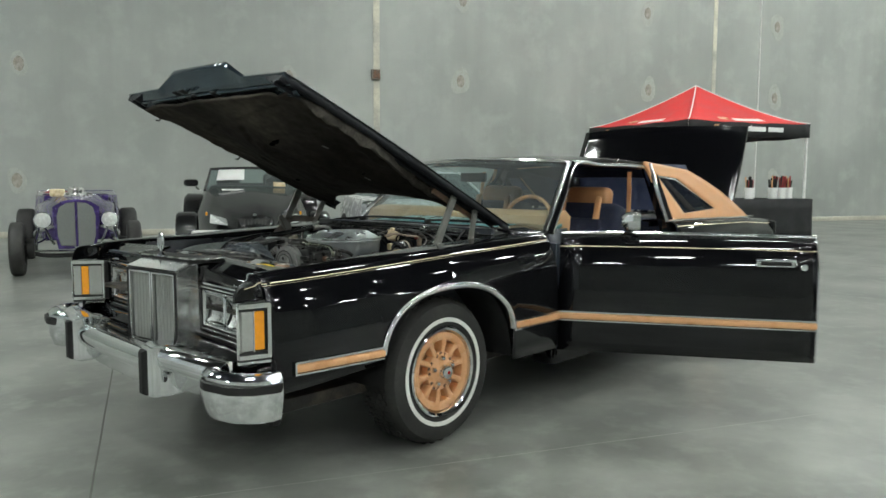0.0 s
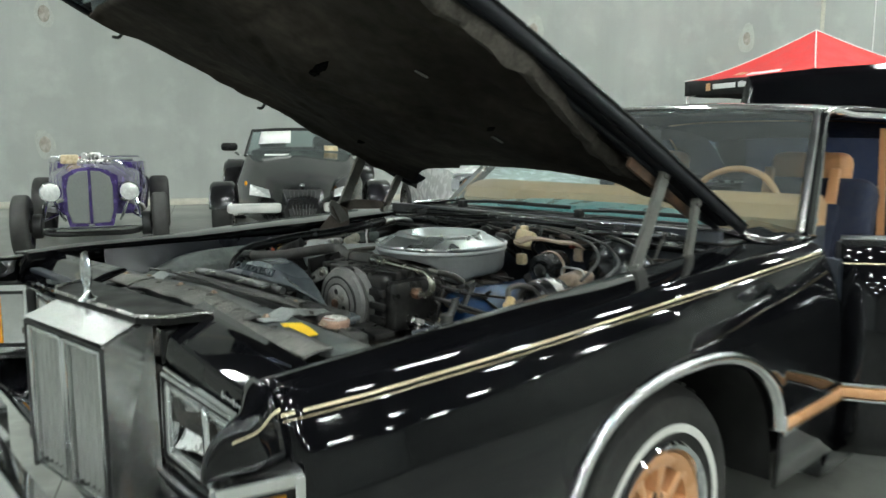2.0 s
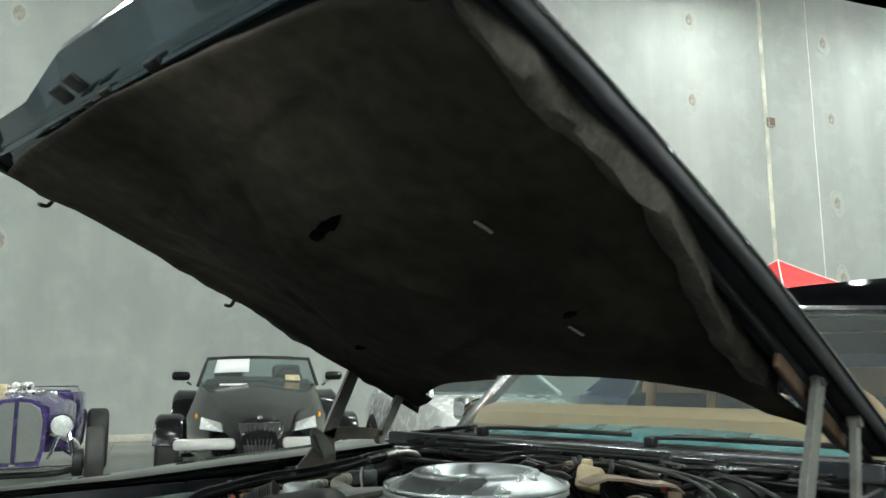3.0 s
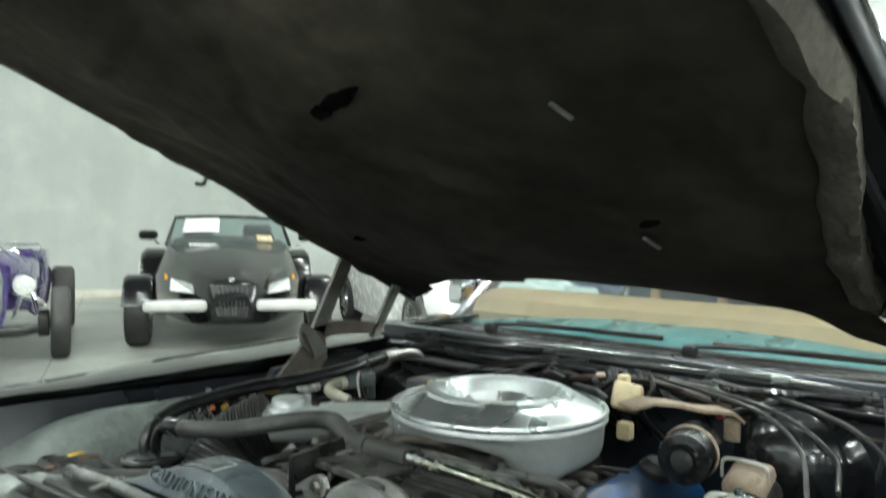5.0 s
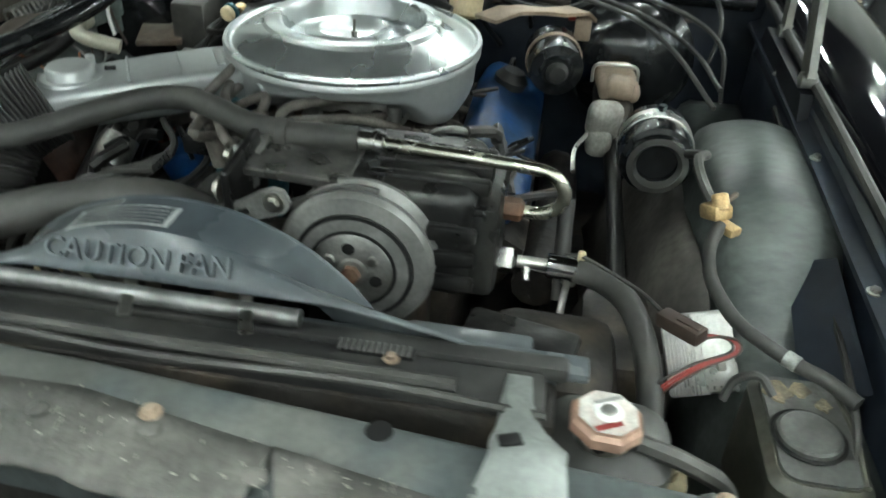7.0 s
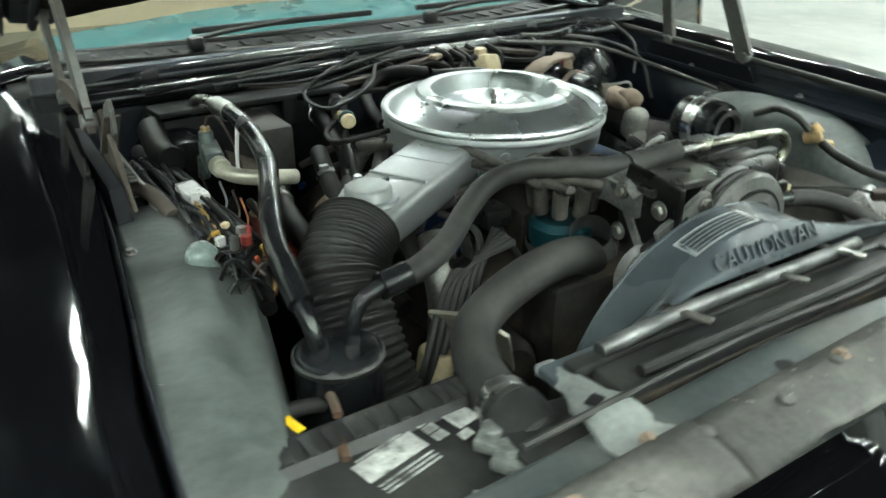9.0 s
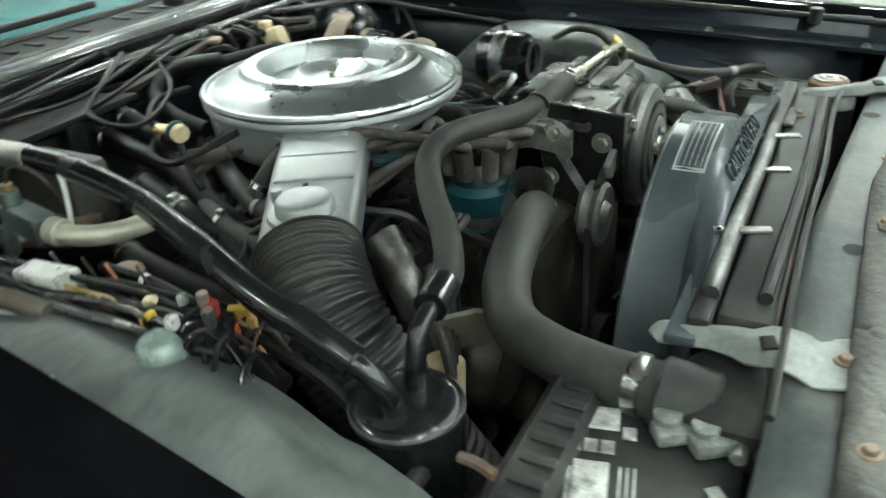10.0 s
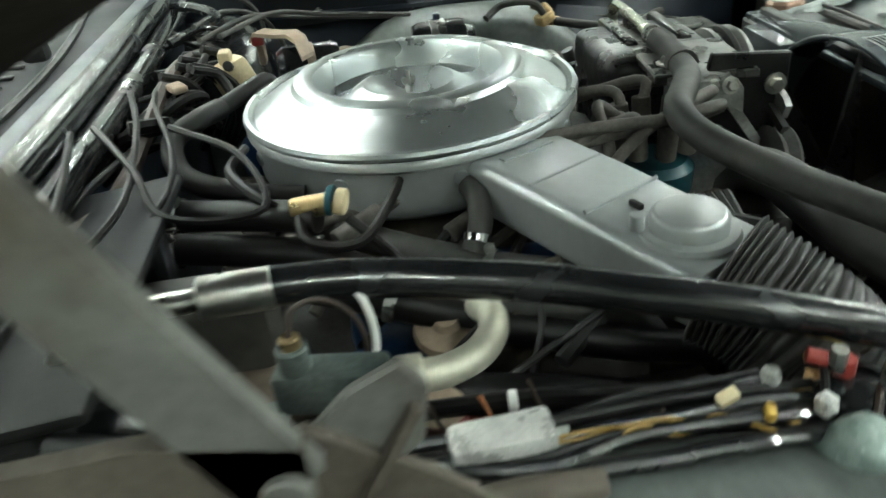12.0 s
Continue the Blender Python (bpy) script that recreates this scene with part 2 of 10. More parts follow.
def smooth_line(pts, sub=6):
    """Catmull-Rom points through pts."""
    p = [Vector(a) for a in pts]
    p = [2 * p[0] - p[1], *p, 2 * p[-1] - p[-2]]
    out = []
    for a, b, c, d in zip(p, p[1:], p[2:], p[3:]):
        for k in range(sub):
            t = k / sub
            out.append(0.5 * (2 * b + (c - a) * t + (2 * a - 5 * b + 4 * c - d) * t * t + (3 * b - a - 3 * c + d) * t ** 3))
    out.append(p[-2])
    return out


def tube(pts, r, seg=10, sub=6, radii=None, straight=False):
    """A round hose or wire along pts. radii: a function of 0..1 that scales r."""
    line = [Vector(a) for a in pts] if straight else smooth_line(pts, sub)
    bm = bmesh.new()
    n = len(line)
    tang = [(line[min(k + 1, n - 1)] - line[max(k - 1, 0)]).normalized() for k in range(n)]
    side = tang[0].orthogonal().normalized()
    rings = []
    for k in range(n):
        side = (side - tang[k] * side.dot(tang[k])).normalized()
        up = tang[k].cross(side)
        rr = r * (radii(k / (n - 1)) if radii else 1.0)
        rings.append([bm.verts.new(line[k] + rr * (math.cos(a) * side + math.sin(a) * up)) for a in (2 * math.pi * j / seg for j in range(seg))])
    for a, b in zip(rings, rings[1:]):
        for j in range(seg):
            l = (j + 1) % seg
            bm.faces.new((a[j], a[l], b[l], b[j]))
    bm.faces.new(rings[0][::-1])
    bm.faces.new(rings[-1])
    return bm


def sheet(fn, us, vs):
    """A surface fn(u, v) over two lists of values."""
    bm = bmesh.new()
    g = [[bm.verts.new(fn(u, v)) for v in vs] for u in us]
    for a, b in zip(g, g[1:]):
        for k in range(len(vs) - 1):
            q = [a[k], a[k + 1], b[k + 1], b[k]]
            bm.faces.new(q)
    return bm


def skin(rows, cap=True):
    """A solid lofted through closed outlines of equal count."""
    bm = bmesh.new()
    g = [[bm.verts.new(p) for p in row] for row in rows]
    n = len(g[0])
    for a, b in zip(g, g[1:]):
        for k in range(n):
            l = (k + 1) % n
            bm.faces.new((a[k], a[l], b[l], b[k]))
    if cap:
        bm.faces.new(g[0][::-1])
        bm.faces.new(g[-1])
    return bm


def plate(outline, t, m, bev=0.0):
    """A flat outline of (x, y) pairs, t thick, at the pose m."""
    bm = bmesh.new()
    lo = [bm.verts.new((x, y, 0)) for x, y in outline]
    hi = [bm.verts.new((x, y, t)) for x, y in outline]
    bm.faces.new(lo[::-1])
    bm.faces.new(hi)
    n = len(lo)
    for k in range(n):
        l = (k + 1) % n
        bm.faces.new((lo[k], lo[l], hi[l], hi[k]))
    if bev:
        bmesh.ops.bevel(bm, geom=bm.edges[:], offset=bev, segments=1, affect="EDGES")
    bmesh.ops.transform(bm, matrix=m, verts=bm.verts)
    return bm


def ring_outline(w, h, r, n=5):
    """A rectangle with round corners, as (x, y) pairs."""
    out = []
    for cx, cy, a0 in ((w / 2 - r, h / 2 - r, 0), (-w / 2 + r, h / 2 - r, 90), (-w / 2 + r, -h / 2 + r, 180), (w / 2 - r, -h / 2 + r, 270)):
        for k in range(n):
            a = radians(a0 + 90 * k / (n - 1))
            out.append((cx + r * math.cos(a), cy + r * math.sin(a)))
    return out


def letters(text, size, m, depth=0.0006):
    """Writing in the built-in font as a mesh."""
    cu = bpy.data.curves.new("letters", "FONT")
    cu.body, cu.size, cu.extrude = text, size, depth
    cu.align_x, cu.align_y = "CENTER", "CENTER"
    tmp = bpy.data.objects.new("letters", cu)
    me = bpy.data.meshes.new_from_object(tmp)
    bm = bmesh.new()
    bm.from_mesh(me)
    bpy.data.objects.remove(tmp)
    bpy.data.meshes.remove(me)
    bmesh.ops.transform(bm, matrix=m, verts=bm.verts)
    return bm


def mirror(bm):
    """The same piece on the other side of the car."""
    bmesh.ops.scale(bm, vec=(1, -1, 1), verts=bm.verts)
    return bm


def bolt(p, d=(0, 0, 1), r=0.008, h=0.006):
    """A hexagon head on a washer."""
    return merge(lathe([(0, 0), (r * 1.6, 0), (r * 1.6, h * 0.3), (0, h * 0.3)], p, d, 14), lathe([(r, h * 0.3), (r, h), (r * 0.8, h * 1.15), (0, h * 1.15)], p, d, 6))


lerp = np.interp


def fl(x, xs, ys_):
    return float(lerp(x, xs, ys_))

# ---------- the hall ----------
TURN = -27.64  # the back wall's heading
U = Vector((0.8859, -0.4639, 0))
V = Vector((0.4639, 0.8859, 0))
W0 = Vector((5.5, 12.3, 0))


def hall(u, v, z):
    """A place by metres along the back wall, towards the camera, and up."""
    return W0 + U * u - V * v + Vector((0, 0, z))


def concrete_mat(name, base, dark, rough, sc, streak=None, bump=0.06, gloss=0.0):
    m = bpy.data.materials.new(name)
    m.use_nodes = True
    nt = m.node_tree
    b = nt.nodes["Principled BSDF"]
    co = nt.nodes.new("ShaderNodeTexCoord")

    def nz(scale, detail, stretch=None, rough_=0.55):
        n = nt.nodes.new("ShaderNodeTexNoise")
        n.inputs["Scale"].default_value, n.inputs["Detail"].default_value, n.inputs["Roughness"].default_value = scale, detail, rough_
        if stretch:
            mp = nt.nodes.new("ShaderNodeMapping")
            mp.inputs["Scale"].default_value = stretch
            nt.links.new(co.outputs["Object"], mp.inputs["Vector"])
            nt.links.new(mp.outputs[0], n.inputs["Vector"])
        else:
            nt.links.new(co.outputs["Object"], n.inputs["Vector"])
        return n.outputs["Fac"]

    def ramp(fac, lo, hi):
        r = nt.nodes.new("ShaderNodeMapRange")
        r.inputs[1].default_value, r.inputs[2].default_value = lo, hi
        nt.links.new(fac, r.inputs[0])
        return r.outputs[0]

    def mixc(fac, a, c, blend="MIX"):
        x = nt.nodes.new("ShaderNodeMix")
        x.data_type, x.blend_type = "RGBA", blend
        for s, val in ((6, a), (7, c)):
            if isinstance(val, tuple):
                x.inputs[s].default_value = (*val, 1)
            else:
                nt.links.new(val, x.inputs[s])
        if isinstance(fac, float):
            x.inputs[0].default_value = fac
        else:
            nt.links.new(fac, x.inputs[0])
        return x.outputs[2]

    col = mixc(ramp(nz(sc, 6), 0.32, 0.68), dark, base)
    col = mixc(ramp(nz(sc * 5, 5), 0.5, 0.95), col, tuple(c * 1.12 for c in base))
    if streak:
        st = nt.nodes.new("ShaderNodeMath")
        st.operation = "MULTIPLY"
        nt.links.new(ramp(nz(1.0, 5, streak), 0.44, 0.78), st.inputs[0])
        st.inputs[1].default_value = 0.38
        col = mixc(st.outputs[0], col, tuple(c * 0.74 for c in dark))
    nt.links.new(col, b.inputs["Base Color"])
    rr = nt.nodes.new("ShaderNodeMapRange")
    rr.inputs[1].default_value, rr.inputs[2].default_value = 0.3, 0.7
    rr.inputs[3].default_value, rr.inputs[4].default_value = rough - 0.04, rough + 0.05
    nt.links.new(nz(sc * 2, 5), rr.inputs[0])
    nt.links.new(rr.outputs[0], b.inputs["Roughness"])
    bp = nt.nodes.new("ShaderNodeBump")
    bp.inputs["Strength"].default_value, bp.inputs["Distance"].default_value = bump, 0.01
    nt.links.new(nz(35, 6), bp.inputs["Height"])
    nt.links.new(bp.outputs[0], b.inputs["Normal"])
    return m


WALLM = concrete_mat("grey_green_cast_concrete_wall", (0.37, 0.385, 0.36), (0.27, 0.285, 0.268), 0.75, 0.35, (1.2, 1.2, 0.12))
FLOORM = concrete_mat("polished_grey_concrete_floor", (0.315, 0.325, 0.295), (0.11, 0.115, 0.105), 0.33, 1.15, (0.35, 1.4, 1.0), 0.012)
CEILM = concrete_mat("white_metal_ceiling", (0.6, 0.61, 0.59), (0.52, 0.53, 0.51), 0.7, 0.4)
SEAMM = mat("pale_caulked_wall_joint", (0.56, 0.54, 0.44), 0.8, var=0.15, scale=3, second=(0.4, 0.39, 0.34))
PATCHM = mat("pale_mortar_patch", (0.39, 0.4, 0.365), 0.85, var=0.12, scale=5, second=(0.34, 0.35, 0.325), mix=0.5, spread=0.2)
HOLEM = mat("brown_stained_form_hole", (0.25, 0.225, 0.185), 0.9, var=0.25, scale=12, second=(0.33, 0.32, 0.28), mix=0.5, spread=0.2)
BASEM = mat("pale_dusty_wall_foot", (0.47, 0.45, 0.38), 0.85, var=0.12, scale=2)
LAMPM = mat("lit_lamp_tube", (0.94, 1.0, 0.96), 0.5, emit=138.0)
CASEM = mat("white_lamp_housing", (0.7, 0.7, 0.68), 0.4)

HIGH = 11.0
floor_bm = rbox((5, -19.85, -0.1), (58, 40.3, 0.2), 0.0)
bmesh.ops.transform(floor_bm, matrix=Matrix.Translation(W0) @ pose(0, 0, 0, 0, 0, TURN), verts=floor_bm.verts)
tagged(part("floor", floor_bm, FLOORM, smooth=0), "polished stained grey concrete hall floor", "floor", kind="structure")


# Unseen west wall, made pale and bluish to brighten what the chrome reflects.
PALEWALL = concrete_mat("pale_reflector_hall_wall", (0.72, 0.75, 0.77), (0.62, 0.65, 0.67), 0.6, 0.4)


def wall(name, a, b, label, material=WALLM):
    a, b = Vector(a), Vector(b)
    d = (b - a).normalized()
    bm = rbox(((b - a).length / 2, 0.15, HIGH / 2), ((b - a).length, 0.3, HIGH), 0.0)
    bmesh.ops.transform(bm, matrix=Matrix.Translation(a) @ pose(0, 0, 0, 0, 0, math.degrees(math.atan2(d.y, d.x))), verts=bm.verts)
    return tagged(part(name, bm, material, smooth=0), label, "wall", kind="structure")


back = wall("wall_back", hall(-24, 0, 0), hall(34, 0, 0), "tall grey cast concrete wall with form holes")
wall("wall_east", hall(34, 0, 0), hall(34, 40, 0), "plain grey concrete side wall")
wall("wall_front", hall(34, 40, 0), hall(-24, 40, 0), "plain grey concrete wall across the hall")
wall("wall_west", hall(-24, 40, 0), hall(-24, 0, 0), "unseen side wall of the hall, paled to brighten reflections", PALEWALL)
cbm = bmesh.new()
cbm.faces.new([cbm.verts.new(hall(u, v, HIGH)) for u, v in ((-24, 0), (34, 0), (34, 40), (-24, 40))])
bmesh.ops.solidify(cbm, geom=cbm.faces[:], thickness=-0.2)
tagged(part("ceiling", cbm, CEILM, smooth=0), "pale metal deck hall ceiling", "ceiling", kind="structure")


def on_wall(u, z, out):
    return Matrix.Translation(hall(u, out, z)) @ pose(0, 0, 0, 90, 0, TURN)


# joints between the cast panels, patched form holes, foot of the wall
for s_, w_ in ((-4.6, 0.14), (4.75, 0.15), (14.1, 0.12), (23.3, 0.14)):
    bm = rbox((0, HIGH / 2, 0), (w_, HIGH - 0.1, 0.012), 0.003)
    bmesh.ops.transform(bm, matrix=on_wall(s_, 0, 0.005), verts=bm.verts)
    tagged(part("trim", bm, SEAMM), "pale caulked joint in the concrete wall", "wall joint", kind="structure")
bm = rbox((0, HIGH / 2, 0), (0.025, HIGH - 0.1, 0.02), 0.004)
bmesh.ops.transform(bm, matrix=on_wall(15.6, 0, 0.01), verts=bm.verts)
tagged(part("conduit", bm, CASEM), "thin white conduit running up the wall", "conduit", kind="structure")
for s_, z_ in ((4.72, 3.56), (14.2, 7.3)):
    t = thing("wall_box", "small dark junction box on the wall joint", "junction box", hall(s_, 0.0, z_), TURN)
    part("box", rbox((0, -0.05, 0), (0.2, 0.1, 0.24), 0.015), HOLEM, t)
    part("cover", rbox((0, -0.106, 0), (0.16, 0.012, 0.19), 0.004), RUST, t)
rng = random.Random(4)
for s_ in (-7.0, -2.6, 2.71, 6.8, 12.0, 16.2, 21.0):
    for z_ in (1.2, 3.45, 5.4, 7.6, 9.7):
        if (s_, z_) in ((2.71, 1.2), (6.8, 1.2)):
            continue
        t = thing("form_hole", "stained form hole with a pale mortar patch in the wall", "wall hole", hall(s_ + rng.uniform(-0.08, 0.08), 0, z_ + rng.uniform(-0.06, 0.06)), TURN, "form holes in the wall")
        k = rng.uniform(0.8, 1.2)
        ring = []
        for j in range(18):
            a = 2 * math.pi * j / 18
            q = k * (1 + 0.1 * math.sin(2 * a + s_) + 0.08 * math.sin(3 * a + z_) + rng.uniform(-0.03, 0.03))
            ring.append((0.2 * q * math.cos(a), 0.29 * q * math.sin(a)))
        part("patch", plate(ring, 0.006, pose(0, -0.001, 0, 90, 0, 0)), PATCHM, t, smooth=0)
        part("hole", lathe([(0.13, 0), (0.12, 0.008), (0.085, 0.012), (0.05, 0.006), (0, 0.004)], (0, -0.006, 0), (0, -1, 0), 18), HOLEM, t).scale = (0.75, 1, 1.15)
bm = rbox((5, 0.0, 0.06), (58, 0.03, 0.12), 0.005)
bmesh.ops.transform(bm, matrix=Matrix.Translation(hall(0, 0.012, 0)) @ pose(0, 0, 0, 0, 0, TURN), verts=bm.verts)
tagged(part("baseboard", bm, BASEM), "pale dusty strip along the foot of the wall", "baseboard", kind="structure")

# saw cuts and a crack in the floor
JOINTM = mat("dark_floor_joint", (0.15, 0.15, 0.14), 0.8, var=0.2, scale=2)
CRACKM = mat("pale_floor_crack_filler", (0.4, 0.4, 0.37), 0.6, var=0.2, scale=2)


def floor_line(a, b, w, material, wob, name, label):
    a, b = Vector((*a, 0)), Vector((*b, 0))
    d = (b - a).normalized()
    n_ = Vector((-d.y, d.x, 0))
    r_ = random.Random(7)
    bm_ = bmesh.new()
    prev = None
    cnt = 40
    for k in range(cnt + 1):
        p = a.lerp(b, k / cnt) + n_ * r_.uniform(-wob, wob) + Vector((0, 0, 0.0012))
        pair = (bm_.verts.new(p - n_ * w / 2), bm_.verts.new(p + n_ * w / 2))
        if prev:
            bm_.faces.new((prev[0], prev[1], pair[1], pair[0]))
        prev = pair
    tagged(part(name, bm_, material, smooth=0), label, "floor joint", kind="structure")


floor_line((-1.6, -0.37), (5.0, -3.75), 0.006, CRACKM, 0.004, "floor_crack", "thin pale filled joint across the floor")
floor_line((-2.62, -2.7), (5.0, 12.4), 0.009, JOINTM, 0.002, "floor_joint", "dark saw-cut joint in the concrete floor")
floor_line((9, -6), (11, 12), 0.012, JOINTM, 0.002, "floor_joint", "dark saw-cut joint in the concrete floor")

# high-bay lamps in rows under the ceiling
lamp0 = None
for iu, u in enumerate(range(-18, 34, 6)):
    for iv, v in enumerate((2.5, 7.5, 12.5, 17.5, 22.5, 28, 34)):
        if (v < 5 and u < -8) or (v < 8 and u == 0):
            continue
        at = hall(u + (iv % 2) * 0.6, v, HIGH - 0.75)
        if lamp0 is None:
            lamp0 = thing("high_bay_lamp", "white high-bay hall lamp with lit tubes", "ceiling lamp", at, TURN, "hall lamps")
            part("housing", skin([[(x, y, 0.13) for x, y in ring_outline(1.0, 0.3, 0.04)], [(x, y, 0.0) for x, y in ring_outline(1.26, 0.46, 0.04)]]), CASEM, lamp0)
            for y in (-0.14, -0.047, 0.047, 0.14):
                part("lamp_tube", cyl((-0.58, y, -0.03), (0.58, y, -0.03), 0.028, 10), LAMPM, lamp0)
            for x in (-0.4, 0.4):
                part("hanger", cyl((x, 0, 0.12), (x, 0, 0.75), 0.008, 6), CASEM, lamp0)
        else:
            copy_thing(lamp0, pose(*at, 0, 0, TURN))

# ---------- the black coupe ----------
car = thing("coupe", "black two-door coupe with tan vinyl, open hood and open door", "car")


def half(x):
    """Half width of the body at the side moulding."""
    return fl(x, [-1.1, -1.0, -0.93, -0.8, -0.45, 0.0, 0.5, 1.0, 2.6, 3.7, 4.3, 4.42], [0.83, 0.885, 0.905, 0.926, 0.96, 0.985, 0.992, 0.995, 0.995, 0.965, 0.9, 0.86])


def crown(x):
    """Height of the fender's upper edge."""
    return fl(x, [-1.1, -0.95, 0.0, 0.9, 1.5, 2.5, 3.6, 4.42], [0.862, 0.877, 0.925, 0.958, 0.962, 0.955, 0.935, 0.885])


def side_y(x, z):
    """Half width at the height z: a soft shoulder, a flat flank, tucked under at the sill."""
    d = crown(x) - z
    up = fl(d, [0.0, 0.008, 0.03, 0.08, 0.16, 0.3], [0.105, 0.085, 0.066, 0.042, 0.016, 0.0])
    lo = fl(z, [0.2, 0.26, 0.34, 0.45], [0.04, 0.022, 0.008, 0.0])
    return half(x) - up - lo


def arch_z(x, cx, w, top):
    q = (x - cx) / w
    return 0.5 + (top - 0.5) * math.sqrt(max(0.0, 1 - abs(q) ** 2.3)) if abs(q) < 1 else None


def flank(x0, x1, sgn, cx=None, w=0.42, top=0.752, step=0.03, zb=0.235, inner=0.735):
    """The outer skin of a body side from x0 to x1, with a wheel opening at cx."""
    xs = list(np.arange(x0, x1, step)) + [x1]
    if cx is not None:
        xs = sorted(set([round(x, 4) for x in xs if abs(abs(x - cx) - w) > 0.012] + [cx - w + 0.0005, cx + w - 0.0005, cx - w - 0.001, cx + w + 0.001]))
        xs = [x for x in xs if x0 - 1e-6 <= x <= x1 + 1e-6]
    bm = bmesh.new()
    prev = None
    for x in xs:
        zc = crown(x)
        bot = fl(x, [-0.955, -0.43], [0.425, 0.478]) if x < -0.43 else zb
        if cx is not None and (a := arch_z(x, cx, w, top)) is not None:
            bot = a
        col = []
        if inner:
            inn = rail_y(sgn, x) if inner == 0.735 else inner
            col += [(x, sgn * inn, zc - 0.035), (x, sgn * inn, zc - 0.002 if sgn < 0 else zc + 0.0065), (x, sgn * (inn + 0.02), zc + 0.008)]
            col += [(x, sgn * fl(k, [0, 1], [inn + 0.05, max(inn + 0.06, half(x) - (0.115 if sgn < 0 else 0.05))]), zc + 0.009 - 0.007 * k) for k in (0, 0.5, 1)]
        for z in [zc + (0.76 - zc) * (k / 9) ** 1.25 for k in range(10)] + [0.76 + (bot - 0.76) * k / 5 for k in range(1, 6)]:
            col.append((x, sgn * (side_y(x, z) + (0.06 * math.exp(-(zc - z) / 0.03) if sgn > 0 and inner == 0.735 else 0.0)), z))
        row = [bm.verts.new(p) for p in col]
        if prev:
            for a_, b_, c_, d_ in zip(prev, prev[1:], row[1:], row):
                bm.faces.new((a_, b_, c_, d_))
        prev = row
    return bm


SKEW[0] = 0.065


def rail_y(sgn, x):
    """The inner edge of a front fender."""
    return 0.735 if sgn < 0 else fl(x, [-0.7, -0.436, -0.17, 0.112, 0.33, 0.6], [0.8, 0.787, 0.751, 0.717, 0.7, 0.695])


for sgn, nm in ((-1, "front_fender"), (1, "front_fender")):
    part(nm, flank(-0.955, 0.82, sgn, 0.0, 0.43, 0.757, zb=0.345), PAINT, car, "glossy black front fender with a gold pinstripe", solid=0.006, smooth=50)
    def nose_at(u, a, o=0.0, s=sgn):
        """The fender's tip over the lamp: from the fender's own section it rounds down to the front."""
        zt = 0.797 + 0.081 * (1 - 0.12 * u) * math.sqrt(max(0.0, 1 - u ** 6))
        k = min(1.0, a) * math.pi / 2
        rise = math.sin(k) ** 0.8
        yo = side_y(-0.953, 0.7) - 0.028 * u
        tip = yo - max(0.012, yo - 0.795 - 0.072 * u) * (0.6 * (1 - math.cos(k)) ** 1.5 + max(0.0, a - 1) * 0.4)
        own = side_y(-0.953, 0.797 + 0.08 * rise) - 0.05 * max(0.0, a - 1)
        f = min(1.0, u / 0.55)
        f = f * f * (3 - 2 * f)
        return (-0.953 - 0.135 * u, s * (own + (tip - own) * f + o), 0.797 + (zt - 0.797) * rise + 0.008 * (1 - f) * max(0.0, rise - 0.7) / 0.3 + o * 0.6)
    part("fender_nose", sheet(nose_at, [k / 12 for k in range(12)] + [0.96, 0.99, 1.0], [k / 12 for k in range(13)] + [1.3, 1.65, 2.0]), PAINT, car, "rounded black fender tip over the lamp", solid=0.004, smooth=60)
    part("pinstripe", sheet(lambda u, v, s=sgn: nose_at(u, 0.47 + v - 0.05 * u, 0.0025, s), [0.72 * k / 8 for k in range(9)], [0.0, 0.04]), GOLD, car, smooth=0)
    part("lower_fender", sheet(lambda u, v, s=sgn: (u, s * (side_y(u, 0.5) - 0.02 - 0.12 * (0.6 - v)), fl(u, [-0.955, -0.43], [0.43, 0.48]) + 0.12 * (v - 0.42) / 0.18), [-1.0, -0.9, -0.8, -0.6, -0.47], [0.42, 0.6]), PAINT, car, solid=0.01)
    part("quarter_panel", flank(2.33, 4.42, sgn, 2.9, 0.43, 0.70, inner=0.72), PAINT, car, "glossy black rear quarter panel", solid=0.006, smooth=50)
    # pinstripe
    st = sheet(lambda u, v, s=sgn: (u, s * (side_y(u, crown(u) - 0.022 - v) + 0.005), crown(u) - 0.022 - v), np.arange(-0.955, 0.825, 0.05), [0.0, 0.0032])
    part("pinstripe", st, GOLD, car, smooth=0)
    st = sheet(lambda u, v, s=sgn: (u, s * (side_y(u, crown(u) - 0.031 - v) + 0.005), crown(u) - 0.031 - v), np.arange(-0.955, 0.825, 0.05), [0.0, 0.0012])
    part("pinstripe", st, GOLD, car, smooth=0)
    st = sheet(lambda u, v, s=sgn: (u, s * (side_y(u, crown(u) - 0.022 - v) + 0.005), crown(u) - 0.022 - v), np.arange(2.34, 4.4, 0.08), [0.0, 0.006])
    part("pinstripe", st, GOLD, car, smooth=0)

    # chrome lip round the wheel opening
    for cx, top in ((0.0, 0.757), (2.9, 0.70)):
        pts = []
        for k in range(41):
            a = math.pi * k / 40
            x = cx - 0.432 * math.cos(a)
            z = arch_z(max(cx - 0.4299, min(cx + 0.4299, x)), cx, 0.43, top)
            pts.append(Vector((x, 0, z + 0.006)))
        bm = bmesh.new()
        rows = []
        for p in pts:
            nrm = Vector((p.x - cx, 0, (p.z - 0.42) * 1.2)).normalized()
            y0 = sgn * side_y(p.x, p.z)
            row = []
